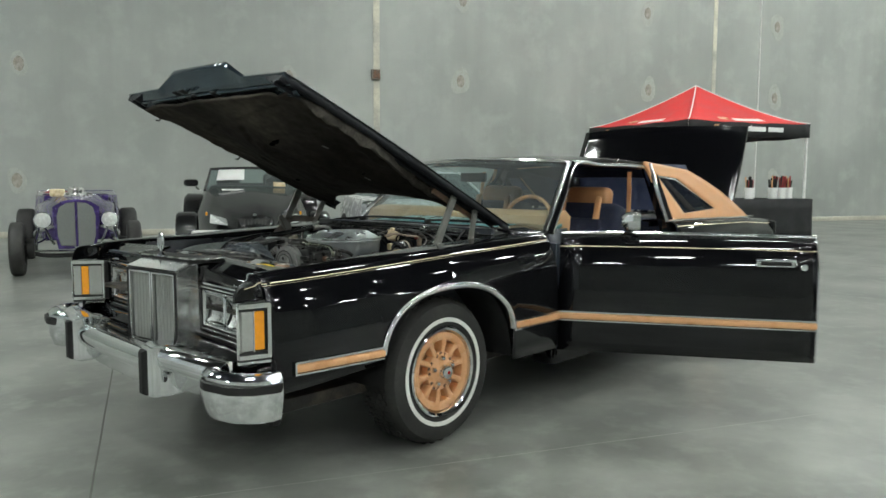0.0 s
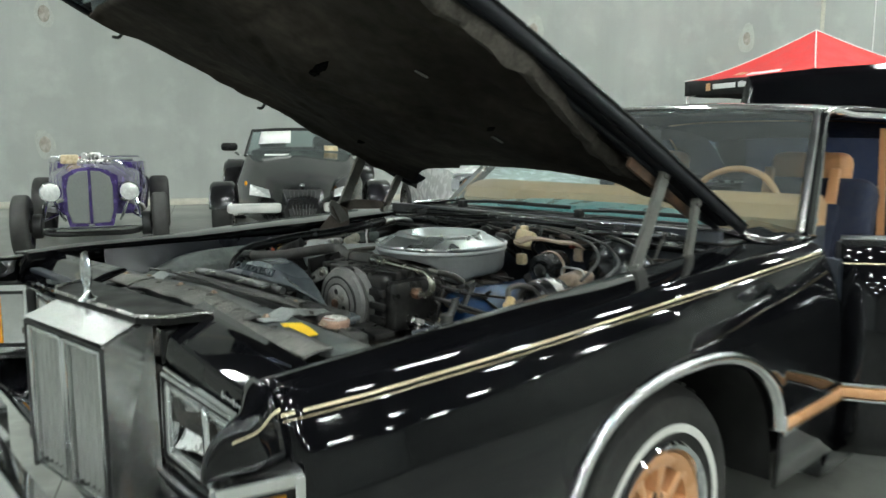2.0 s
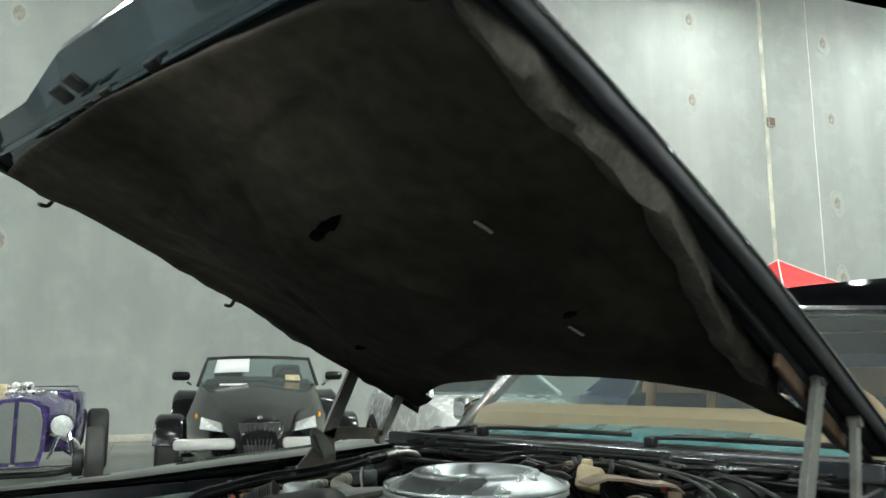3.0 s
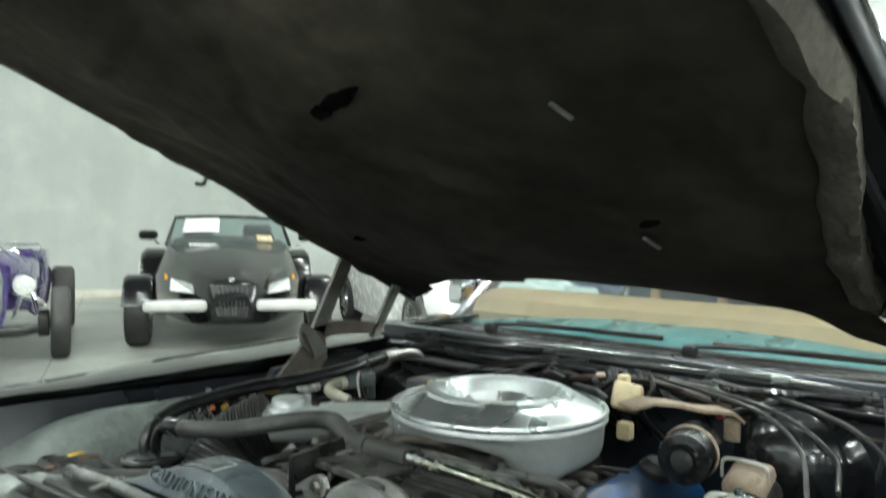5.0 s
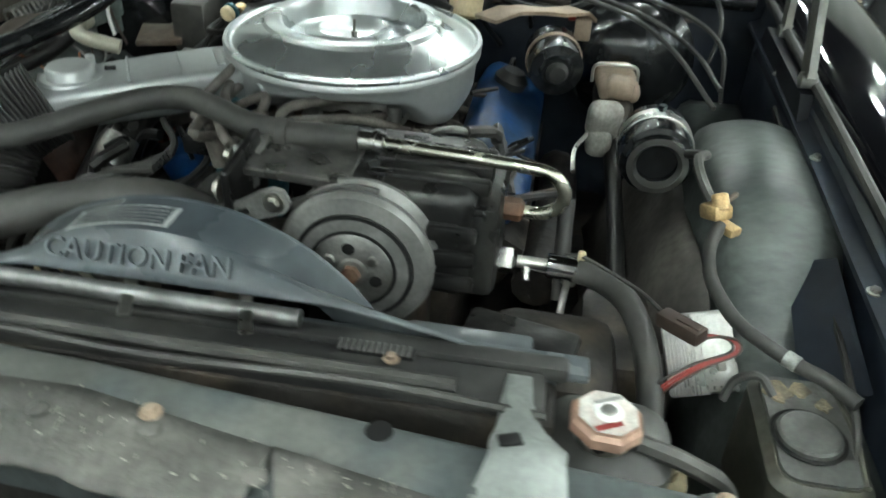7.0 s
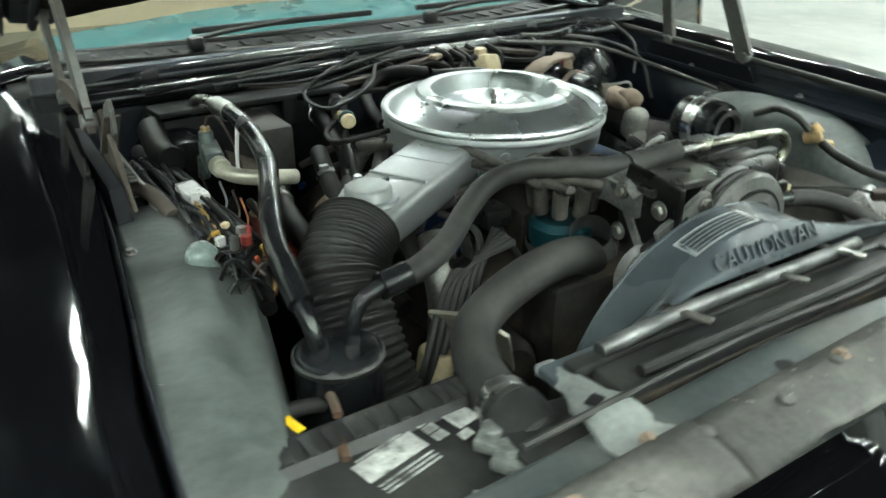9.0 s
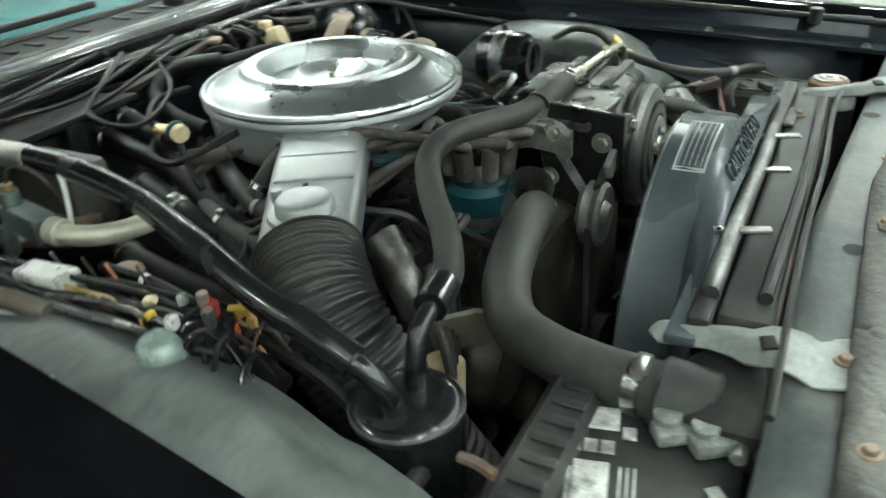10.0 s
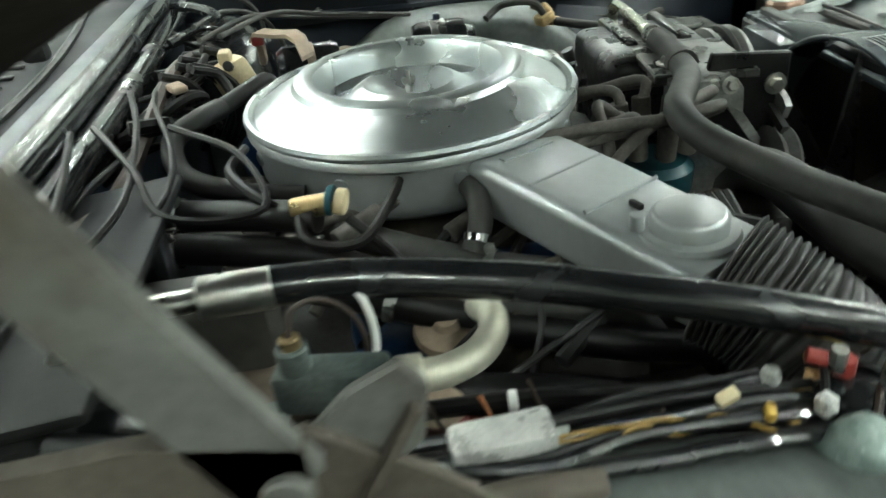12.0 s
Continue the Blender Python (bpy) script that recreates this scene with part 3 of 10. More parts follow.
            for o, q in ((-0.018, -0.02), (-0.012, 0.008), (0.0, 0.014), (0.013, 0.01), (0.016, 0.001)):
                row.append(bm.verts.new((p.x + nrm.x * o, y0 + sgn * q, p.z + nrm.z * o)))
            rows.append(row)
        for a, b in zip(rows, rows[1:]):
            for k in range(4):
                bm.faces.new((a[k], a[k + 1], b[k + 1], b[k]))
        part("wheel_lip", bm, TRIM, car, "bright chrome wheel-opening moulding", solid=0.003, smooth=60)
        # dark wheel house
        part("wheel_well", sheet(lambda u, v, c=cx, s=sgn, t_=top: (c - (0.44 + 0.0) * math.cos(u), s * v, 0.36 + (t_ - 0.33) * math.sin(u)), [math.pi * k / 24 for k in range(25)], [0.6, 0.97 if cx == 0 else 0.95]), DARK, car)

    # tan side moulding with chrome edges
    for x0, x1 in ((-0.86, -0.435), (0.436, 0.82), (2.34, 2.47), (3.34, 4.3)):
        xs = np.linspace(x0, x1, 9)
        y = lambda u, o, s=sgn: s * (side_y(u, 0.52) + o)
        part("side_moulding", skin([[(u, y(u, 0.0), 0.503), (u, y(u, 0.013), 0.507), (u, y(u, 0.017), 0.521), (u, y(u, 0.013), 0.535), (u, y(u, 0.0), 0.54)] for u in xs]), CHAMOIS_P, car, "tan side moulding strip")
        for za, zb in ((0.54, 0.55), (0.495, 0.503)):
            part("moulding_edge", skin([[(u, y(u, 0.0), za), (u, y(u, 0.013), za + 0.001), (u, y(u, 0.013), zb - 0.001), (u, y(u, 0.0), zb)] for u in xs]), TRIM, car)
        part("moulding_end", rbox((x0 - 0.004, y(x0, 0.009), 0.522), (0.01, 0.02, 0.056), 0.004), CHROME, car)


SKEW[0] = 0.0


# Wheel tan darkened to brown: the shade inside the vent holes is painted.
HOLESHADE = mat("shaded_tan_wheel_hole", (0.12, 0.06, 0.03), 0.6, var=0.2, scale=30)


# wheels
def wheel(at, sgn):
    w = new("wheel")
    w.parent = car
    w.matrix_basis = pose(*at, 90 if sgn < 0 else -90, 0, 0)  # local z points outwards
    tagged(w, "whitewall tyre on a tan spoked wheel")
    R = 0.349
    prof = [(0.2, -0.2), (0.26, -0.212), (0.315, -0.2), (0.338, -0.17), (0.347, -0.13), (R, -0.1), (0.347, -0.05), (0.338, -0.015), (0.32, 0.008), (0.29, 0.014), (0.262, 0.014)]
    part("tyre", lathe(prof + [(0.225, 0.006), (0.208, -0.004), (0.2, -0.02)], (0, 0, 0), seg=72), TIRE, w)
    tr = bmesh.new()
    for k in range(72):
        a = 2 * math.pi * k / 72
        for zz in (-0.155, -0.12, -0.085, -0.05):
            b = rbox((R - 0.0005, 0, zz + (0.008 if k % 2 else -0.008)), (0.006, 0.022, 0.024), 0.0)
            bmesh.ops.transform(b, matrix=pose(0, 0, 0, 0, 0, math.degrees(a)), verts=b.verts)
            me = bpy.data.meshes.new("t")
            b.to_mesh(me)
            b.free()
            tr.from_mesh(me)
            bpy.data.meshes.remove(me)
    part("tread", tr, TIRE, w, smooth=0)
    part("whitewall", lathe([(0.258, 0.0142), (0.2575, 0.0165), (0.238, 0.0155), (0.2375, 0.0125)], (0, 0, 0), seg=72), WHITEWALL, w, "white tyre sidewall band")
    part("trim_ring", lathe([(0.212, -0.002), (0.215, 0.01), (0.208, 0.016), (0.197, 0.01), (0.19, -0.008), (0.188, -0.02)], (0, 0, 0), seg=72), CHROME, w, "bright metal trim ring")
    part("rim", lathe([(0.189, -0.018), (0.186, 0.0), (0.17, -0.001), (0.153, -0.004), (0.149, -0.008), (0.148, -0.052), (0.05, -0.06), (0, -0.06)], (0, 0, 0), seg=60), CHAMOIS_P, w, "tan painted wheel rim")
    n = 10
    for k in range(n):
        a = 360 * k / n + 9
        bm = skin([[(r_, -h_ - 0.004, -0.05), (r_, h_ + 0.004, -0.05), (r_, h_, z_ - 0.004), (r_, h_ * 0.6, z_), (r_, -h_ * 0.6, z_), (r_, -h_, z_ - 0.004)] for r_, h_, z_ in ((0.08, 0.0125, -0.006), (0.11, 0.0115, -0.004), (0.135, 0.0125, -0.003), (0.147, 0.016, -0.003), (0.156, 0.024, -0.004))])
        bmesh.ops.transform(bm, matrix=pose(0, 0, 0, 0, 0, a), verts=bm.verts)
        part("spoke", bm, CHAMOIS_P, w)
    part("hub", lathe([(0.094, -0.045), (0.092, -0.012), (0.088, -0.008), (0.08, -0.008), (0.07, -0.006), (0.052, 0.004), (0.04, 0.008), (0, 0.008)], (0, 0, 0), seg=60), CHAMOIS_P, w)
    for k in range(5):
        a = radians(72 * k + 20)
        part("lug_pocket", lathe([(0.021, 0.0), (0.019, 0.0012), (0.0, 0.0014)], (0.064 * math.cos(a), 0.064 * math.sin(a), -0.001), seg=16), CHAMOIS_P, w)
        part("lug_nut", lathe([(0.013, 0.0), (0.013, 0.006), (0.009, 0.016), (0, 0.019)], (0.064 * math.cos(a), 0.064 * math.sin(a), 0.0), seg=10), CHROME, w)
        for o in (-0.32, 0.0, 0.32):
            r_ = 0.08 if o else 0.086
            part("vent_hole", lathe([(0.0095, 0.0), (0.0085, 0.001), (0.0, 0.0012)], (r_ * math.cos(a + o), r_ * math.sin(a + o), -0.0075), seg=12), HOLESHADE, w)
    part("centre_cap", lathe([(0.034, 0.01), (0.034, 0.03), (0.03, 0.04), (0.016, 0.043), (0, 0.044)], (0, 0, 0), seg=30), CHROME, w, "chrome wheel centre cap")
    part("emblem", lathe([(0.009, 0.043), (0.007, 0.046), (0, 0.047)], (0, 0, 0), seg=24), REDLENS, w)
    return w


for at, sgn in (((0, -0.9, 0.35), -1), ((2.9, -0.9, 0.35), -1), ((0, 0.9, 0.35), 1), ((2.9, 0.9, 0.35), 1)):
    wheel(at, sgn)

SKEW[0] = 0.065
# ---- front end: header, grille, lamps, bumper ----
GX = -1.0
GY = -0.035
for sgn in (-1, 1):
    # header panel between the grille and the fender, sloping forward
    def header(u, v, s=sgn):
        """Flat top from the rear edge to a lip, then a short upright face."""
        y = 0.25 + u * (0.83 - 0.25)
        rear = Vector((-0.815 - 0.03 * u, s * y, 0.9 - 0.025 * u))
        lip = Vector((-0.92 - 0.012 * u, s * y, 0.864 - 0.04 * u))
        foot = Vector((-0.93 - 0.012 * u, s * y, 0.796))
        return rear.lerp(lip, v / 0.6) if v < 0.6 else lip.lerp(foot, (v - 0.6) / 0.4)
    part("header_panel", sheet(header, [k / 10 for k in range(11)], [0, 0.2, 0.4, 0.57, 0.6, 0.64, 0.8, 1.0]), PAINT, car, "glossy black header panel over the headlights", solid=0.008, smooth=60)
    part("header_trim", tube([header(u, 0.97) + Vector((-0.008, 0, 0)) for u in (0.14, 0.4, 0.6, 0.8)], 0.006, 8), CHROME, car, "bright trim line above the headlights")
    part("emblem_bars", merge(*[rbox(header(0.6 + 0.02 * k, 0.8) + Vector((-0.008, 0, 0)), (0.003, 0.009, 0.006 + (0.007 if k in (0, 4) else 0)), 0.001) for k in range(7)]), CHROME, car, "small chrome script badge")
    # paired rectangular lamps in a stepped bright frame
    y0, y1, hx = 0.30, 0.70, -0.925
    hy = (y0 + y1) / 2
    part("headlight_pan", rbox((hx + 0.1, sgn * hy, 0.69), (0.06, y1 - y0 + 0.06, 0.22), 0.01), DARK, car)
    for k, (w, h, xo, xi, mt) in enumerate(((0.43, 0.205, -0.004, -0.008, DARK), (0.415, 0.192, -0.012, -0.014, TRIM), (0.395, 0.172, -0.006, 0.0, DARK), (0.378, 0.156, -0.012, 0.0, TRIM))):
        fr = ring_outline(w, h, 0.012)
        fi = ring_outline(w - 0.016, h - 0.016, 0.008)
        bm = bmesh.new()
        a = [bm.verts.new((hx + xo, sgn * hy + p, 0.692 + q)) for p, q in fr]
        b = [bm.verts.new((hx + xi, sgn * hy + p, 0.692 + q)) for p, q in fi]
        c = [bm.verts.new((hx + xi + 0.03, sgn * hy + p * 0.985, 0.692 + q * 0.985)) for p, q in fi]
        n = len(a)
        for i in range(n):
            j = (i + 1) % n
            bm.faces.new((a[i], a[j], b[j], b[i]))
            bm.faces.new((b[i], b[j], c[j], c[i]))
        part("headlight_bezel", bm, mt, car, solid=0.003)
    for j in (-1, 1):
        cy = sgn * (hy + j * 0.09)
        hl = part("headlight", sheet(lambda u, v, c=cy: (hx + 0.055 - 0.03 * (u * u + v * v), c + 0.078 * u, 0.692 + 0.06 * v), [k / 5 - 1 for k in range(11)], [k / 5 - 1 for k in range(11)]), REFLECTOR, car, "rectangular sealed-beam headlight")
        part("lens", sheet(lambda u, v, c=cy: (hx - 0.004 - 0.005 * (1 - u * u) * (1 - v * v), c + 0.077 * u, 0.692 + 0.059 * v), [k / 4 - 1 for k in range(9)], [k / 4 - 1 for k in range(9)]), CLEARG, hl, "clear headlight lens").visible_shadow = False
        part("bulb", lathe([(0.02, 0), (0.016, 0.012), (0, 0.016)], (hx + 0.05, cy, 0.692), (-1, 0, 0), 16), CHROME, hl)
        fo, fi = ring_outline(0.176, 0.14, 0.014), ring_outline(0.154, 0.118, 0.01)
        bm = bmesh.new()
        a = [bm.verts.new((hx + 0.0, cy + p, 0.692 + q)) for p, q in fo]
        b = [bm.verts.new((hx - 0.007, cy + p, 0.692 + q)) for p, q in fi]
        for i in range(len(a)):
            bm.faces.new((a[i], a[(i + 1) % len(a)], b[(i + 1) % len(a)], b[i]))
        part("lamp_frame", bm, CHROME, hl, solid=0.004)
    for k in range(4):
        part("louvre", rbox((hx - 0.016 + 0.006 * k, sgn * hy, 0.584 - 0.014 * k), (0.03, 0.42, 0.006), 0.002), TRIM if k % 2 == 0 else DARK, car)
    part("lamp_cheek", rbox((hx + 0.02, sgn * 0.75, 0.69), (0.05, 0.09, 0.215), 0.012), PAINT, car)
    part("lower_header", sheet(lambda u, v, s=sgn: (-0.93 - 0.05 * v - 0.02 * math.sin(3 * u), s * (0.25 + u * 0.6), 0.565 - 0.08 * v), [k / 8 for k in range(9)], [0, 0.3, 0.6, 1.0]), PAINT, car, "black lower front panel", solid=0.008)
    part("bumper_filler", sheet(lambda u, v, s=sgn: (-0.95 - 0.1 * v, s * (0.2 + u * 0.7), 0.525 - 0.02 * v - 0.015 * math.sin(v * 3)), [k / 8 for k in range(9)], [0, 0.3, 0.6, 1.0]), PAINT, car, "glossy black filler above the bumper", solid=0.008)
    # wedge-shaped marker lamp: an outer side and an inner side that meet in a front edge
    def lamp_at(side, k, o, z, s=sgn):
        """k runs back from the front edge along the outer or the inner side; o stands out of it."""
        if side == "outer":
            return (-1.082 + 0.12 * k - 0.2 * o, s * (0.872 + 0.03 * k + 0.97 * o), z)
        return (-1.082 + 0.135 * k - 0.5 * o, s * (0.868 - 0.08 * k - 0.86 * o), z)
    def lamp_strip(side, k0, k1, za, zb, o):
        ks = [k0 + (k1 - k0) * j / 3 for j in range(4)]
        return skin([[lamp_at(side, k, -0.012, za), lamp_at(side, k, o, za), lamp_at(side, k, o, zb), lamp_at(side, k, -0.012, zb)] for k in ks])
    ml = part("marker_lamp", skin([[(-1.07, sgn * 0.868, z), (-0.955, sgn * 0.893, z), (-0.94, sgn * 0.8, z)] for z in (0.59, 0.79)]), DARK, car, "wedge-shaped marker lamp with clear and amber lenses")
    part("clear_lens", lamp_strip("outer", 0.1, 0.45, 0.616, 0.765, 0.002), CLEARL, ml, "clear ribbed lens")
    part("amber_lens", lamp_strip("outer", 0.49, 0.8, 0.618, 0.763, 0.003), AMBER, ml, "amber lens")
    part("lens_divider", lamp_strip("outer", 0.455, 0.485, 0.61, 0.767, 0.005), TRIM, ml)
    part("clear_lens", lamp_strip("inner", 0.04, 0.26, 0.612, 0.765, 0.002), CLEARL, ml, "clear ribbed lens")
    part("amber_lens", lamp_strip("inner", 0.28, 0.5, 0.614, 0.763, 0.003), AMBER, ml, "amber lens")
    part("clear_lens", lamp_strip("inner", 0.52, 0.93, 0.612, 0.765, 0.002), CLEARL, ml, "clear ribbed lens")
    for side in ("outer", "inner"):
        for za, zb, mt, o in ((0.776, 0.794, TRIM, 0.006), (0.766, 0.776, DARK, 0.003), (0.6, 0.61, DARK, 0.003), (0.584, 0.6, TRIM, 0.006), (0.576, 0.584, DARK, 0.003), (0.566, 0.576, TRIM, 0.005)):
            part("lamp_frame", lamp_strip(side, 0.0, 1.0, za, zb, o), mt, ml)
        part("lamp_frame", lamp_strip(side, 0.9 if side == "outer" else 0.95, 1.02, 0.584, 0.79, 0.007), TRIM, ml)
    part("lamp_frame", rbox((-1.083, sgn * 0.869, 0.688), (0.012, 0.012, 0.2), 0.005), TRIM, ml)
    part("lamp_body", rbox((-0.92, sgn * 0.82, 0.685), (0.06, 0.1, 0.2), 0.01), DARK, car)
    # sheet metal from the lamp to the flank
    part("fender_corner", sheet(lambda u, v, s=sgn: (-1.05 + 0.1 * u, s * (side_y(-1.05 + 0.1 * u, v) - 0.03), v), [0.0, 0.5, 1.0], [0.5, 0.58]), PAINT, car, solid=0.006)

GRILLEM = mat("satin_grey_grille_metal", (0.36, 0.37, 0.35), 0.42, 0.6, var=0.04, scale=8, rvar=0.03)
CAPM = mat("satin_black_cap", (0.006, 0.006, 0.006), 0.42, var=0.2, scale=12, spec=0.25)
SHELLSIDE = mat("satin_bright_shell_side", (0.72, 0.73, 0.72), 0.2, 0.95, var=0.06, scale=8, rvar=0.04)
SHELLM = mat("brushed_bright_shell", (0.85, 0.86, 0.85), 0.24, 0.9, var=0.04, scale=8, rvar=0.04)
# grille
SKEW[0] = -0.078
GX, GY = -0.946, -0.08
GW = 0.195
g = part("grille", skin([[(GX + 0.03, GY + p, 0.688 + q) for p, q in ring_outline(0.36, 0.34, 0.008)], [(GX + 0.022, GY + p, 0.688 + q) for p, q in ring_outline(0.35, 0.33, 0.008)]]), DARK, car, "upright chrome radiator grille with fine vertical bars")
for sgn in (-1, 1):
    for k in range(6):
        y = sgn * (0.0205 + k * 0.0248)
        part("bar", skin([[(x, GY + y + sgn * o, z) for x, o in ((GX + 0.022, 0.0), (GX + 0.006, 0.002), (GX - 0.002, 0.005), (GX - 0.004, 0.009), (GX - 0.002, 0.013), (GX + 0.006, 0.016), (GX + 0.022, 0.018))] for z in (0.535, 0.832)]), GRILLEM, g, smooth=60)
for y in (-GW + 0.022, -0.008, 0.008, GW - 0.022):
    part("post", rbox((GX - 0.002, GY + y, 0.681), (0.022, 0.01, 0.322), 0.003), TRIM, g)
for z in (0.523, 0.839):
    for sgn in (-1, 1):
        part("rail", rbox((GX - 0.002, GY + sgn * 0.091, z), (0.022, 0.165, 0.01), 0.003), TRIM, g)
part("surround", merge(rbox((GX + 0.002, GY - GW + 0.008, 0.68), (0.03, 0.014, 0.345), 0.003), rbox((GX + 0.002, GY + GW - 0.008, 0.68), (0.03, 0.014, 0.345), 0.003), rbox((GX + 0.002, GY, 0.848), (0.03, 2 * GW, 0.008), 0.002)), DARK, g)
shell = part("grille_shell", skin([[(GX - 0.008, GY - GW, 0.857), (GX - 0.008, GY + GW, 0.855), (-0.885, GY + GW - 0.03, 0.884), (-0.885, GY - GW + 0.035, 0.882)],
                   [(GX - 0.012, GY - GW, 0.861), (GX - 0.012, GY + GW, 0.86), (-0.888, GY + GW - 0.03, 0.892), (-0.888, GY - GW + 0.008, 0.891)]]), SHELLM, g, "bright peaked shell over the grille")
for sgn in (-1, 1):
    part("shell_side", skin([[(GX - 0.01, GY + sgn * (GW + 0.002), 0.51), (GX - 0.01, GY + sgn * (GW + 0.002), 0.855), (GX - 0.01, GY + sgn * (GW - 0.01), 0.855), (GX - 0.01, GY + sgn * (GW - 0.01), 0.51)],
                             [(-0.86, GY + sgn * (GW + 0.02), 0.525), (-0.86, GY + sgn * (GW + 0.005), 0.896), (-0.86, GY + sgn * (GW - 0.04), 0.896), (-0.86, GY + sgn * (GW - 0.04), 0.525)]]), SHELLSIDE, g, "chrome side of the grille shell", smooth=20)
    part("shell_black", rbox((-0.83, GY + sgn * (GW + 0.03), 0.71), (0.05, 0.03, 0.34), 0.012), CAPM, g)
# black cap behind the shell, with the standing ornament
cap_o = [(-0.888, -0.19), (-0.888, 0.19), (-0.86, 0.25), (-0.77, 0.31), (-0.77, -0.27), (-0.86, -0.235)]
part("nose_cap", plate(cap_o, 0.016, pose(0, GY, 0.89)), CAPM, car, "black nose cap behind the grille shell", smooth=0)
part("cap_trim", tube([(x, GY + y, 0.907) for x, y in cap_o[3::-1] + cap_o[:3:-1]], 0.004, 8, straight=True), CHROME_OLD, car)
OX, OY, OZ = -0.882, GY + 0.035, 0.907
orn = part("hood_ornament", lathe([(0.021, 0), (0.02, 0.006), (0.012, 0.01), (0.007, 0.016), (0.006, 0.03), (0.009, 0.034), (0, 0.036)], (OX, OY, OZ), seg=20), CHROME, car, "standing chrome hood ornament")
for r_, wd in ((0.026, 0.0052), (0.015, 0.0036)):
    part("loop", tube([(OX + 0.004 * math.sin(a), OY + r_ * 1.0 * math.sin(a), OZ + 0.067 + r_ * 1.4 * math.cos(a)) for a in (2 * math.pi * k / 14 for k in range(15))], wd, 8, 3), CHROME, orn)
part("crest", skin([[(OX + o, OY + w_, z), (OX + o, OY - w_, z), (OX - o, OY - w_, z), (OX - o, OY + w_, z)] for z, w_, o in ((OZ + 0.03, 0.006, 0.004), (OZ + 0.05, 0.0035, 0.003), (OZ + 0.067, 0.01, 0.005), (OZ + 0.085, 0.0035, 0.003), (OZ + 0.104, 0.006, 0.003))]), CHROME, orn)
for z in (0.052, 0.082):
    part("cross_bar", rbox((OX, OY, OZ + z), (0.006, 0.034, 0.005), 0.002), CHROME, orn)

SKEW[0] = 0.045
# bumper: bar, end horns, guards
BAR = ((0.80, -1.04, 0.005), (0.74, -1.06, 0.008), (0.46, -1.115, 0.022), (0.42, -1.125, 0.016), (0.38, -1.13, -0.005), (0.34, -1.13, -0.012), (0, -1.135, -0.012), (-0.34, -1.13, -0.012), (-0.38, -1.13, -0.005), (-0.42, -1.125, 0.016), (-0.46, -1.115, 0.022), (-0.74, -1.06, 0.008), (-0.80, -1.04, 0.005))
BARSEC = [(0.01, 0.55)] + [(-0.04 - 0.05 * math.copysign(abs(math.cos(a)) ** 0.85, math.cos(a)), 0.51 + 0.05 * math.copysign(abs(math.sin(a)) ** 0.85, math.sin(a))) for a in (radians(100 - 12 * k) for k in range(16))] + [(-0.035, 0.452), (-0.026, 0.44), (-0.014, 0.385), (-0.004, 0.374), (0.01, 0.37), (0.02, 0.42)]
bump = part("bumper", skin([[(x + p, y, z + d) for p, z in BARSEC] for y, x, d in BAR]), CHROME, car, "heavy chrome front bumper with black strips", smooth=42)
for sgn in (-1, 1):
    sec = lambda x, y, nx, ny, k=1.0: [(x + nx * 0.0, sgn * (y + ny * 0.0), 0.55), (x + nx * 0.03 * k, sgn * (y + ny * 0.03 * k), 0.548), (x + nx * 0.05 * k, sgn * (y + ny * 0.05 * k), 0.53), (x + nx * 0.055 * k, sgn * (y + ny * 0.055 * k), 0.48), (x + nx * 0.05 * k, sgn * (y + ny * 0.05 * k), 0.42), (x + nx * 0.03 * k, sgn * (y + ny * 0.03 * k), 0.37), (x - nx * 0.02, sgn * (y - ny * 0.02), 0.365), (x - nx * 0.03, sgn * (y - ny * 0.03), 0.5)]
    part("end_horn", skin([sec(-1.09, 0.735, -0.8, -0.6), sec(-1.125, 0.76, -0.95, -0.3), sec(-1.14, 0.82, -1, 0.1), sec(-1.12, 0.90, -0.8, 0.6), sec(-1.075, 0.955, -0.5, 0.87), sec(-1.02, 0.975, -0.1, 1), sec(-0.985, 0.975, 0, 1, 0.8)]), CHROME, bump, "wrap-round chrome bumper end", smooth=40)
    st = [(-1.155, 0.735), (-1.186, 0.77), (-1.196, 0.82), (-1.166, 0.936), (-1.102, 1.0), (-1.025, 1.03), (-0.995, 1.028)]
    part("bumper_strip", skin([[(x - 0.004, sgn * y, 0.482), (x - 0.01, sgn * (y + 0.006), 0.486), (x - 0.01, sgn * (y + 0.006), 0.514), (x - 0.002, sgn * y, 0.518), (x + 0.02, sgn * (y - 0.02), 0.5)] for x, y in st]), DARK, bump, "black rubber bumper strip")
    gy = sgn * 0.4
    guard = part("bumper_guard", skin([[(x, gy + q * 0.5 * wd, zc + p) for q, p in ring_outline(2, hh, 0.03, 5)] for x, wd, hh, zc in ((-1.08, 0.12, 0.19, 0.478), (-1.14, 0.118, 0.205, 0.482), (-1.185, 0.112, 0.208, 0.482), (-1.212, 0.1, 0.205, 0.481), (-1.23, 0.078, 0.198, 0.48), (-1.238, 0.05, 0.19, 0.48))]), CHROME, bump, "upright chrome bumper guard", smooth=50)
    part("guard_pad", skin([[(x, gy + q * 0.5 * wd, 0.478 + p) for q, p in ring_outline(2, hh, 0.02, 4)] for x, wd, hh in ((-1.228, 0.05, 0.185), (-1.246, 0.046, 0.18), (-1.256, 0.028, 0.168))]), DARK, guard, "black rubber guard pad")
part("tow_bracket", rbox((-0.98, 0.05, 0.33), (0.12, 0.16, 0.06), 0.01), DARK, car)
part("valance", rbox((-0.9, 0, 0.36), (0.05, 1.7, 0.16), 0.02), DARK, car, "dark lower front valance")

SKEW[0] = 0.0
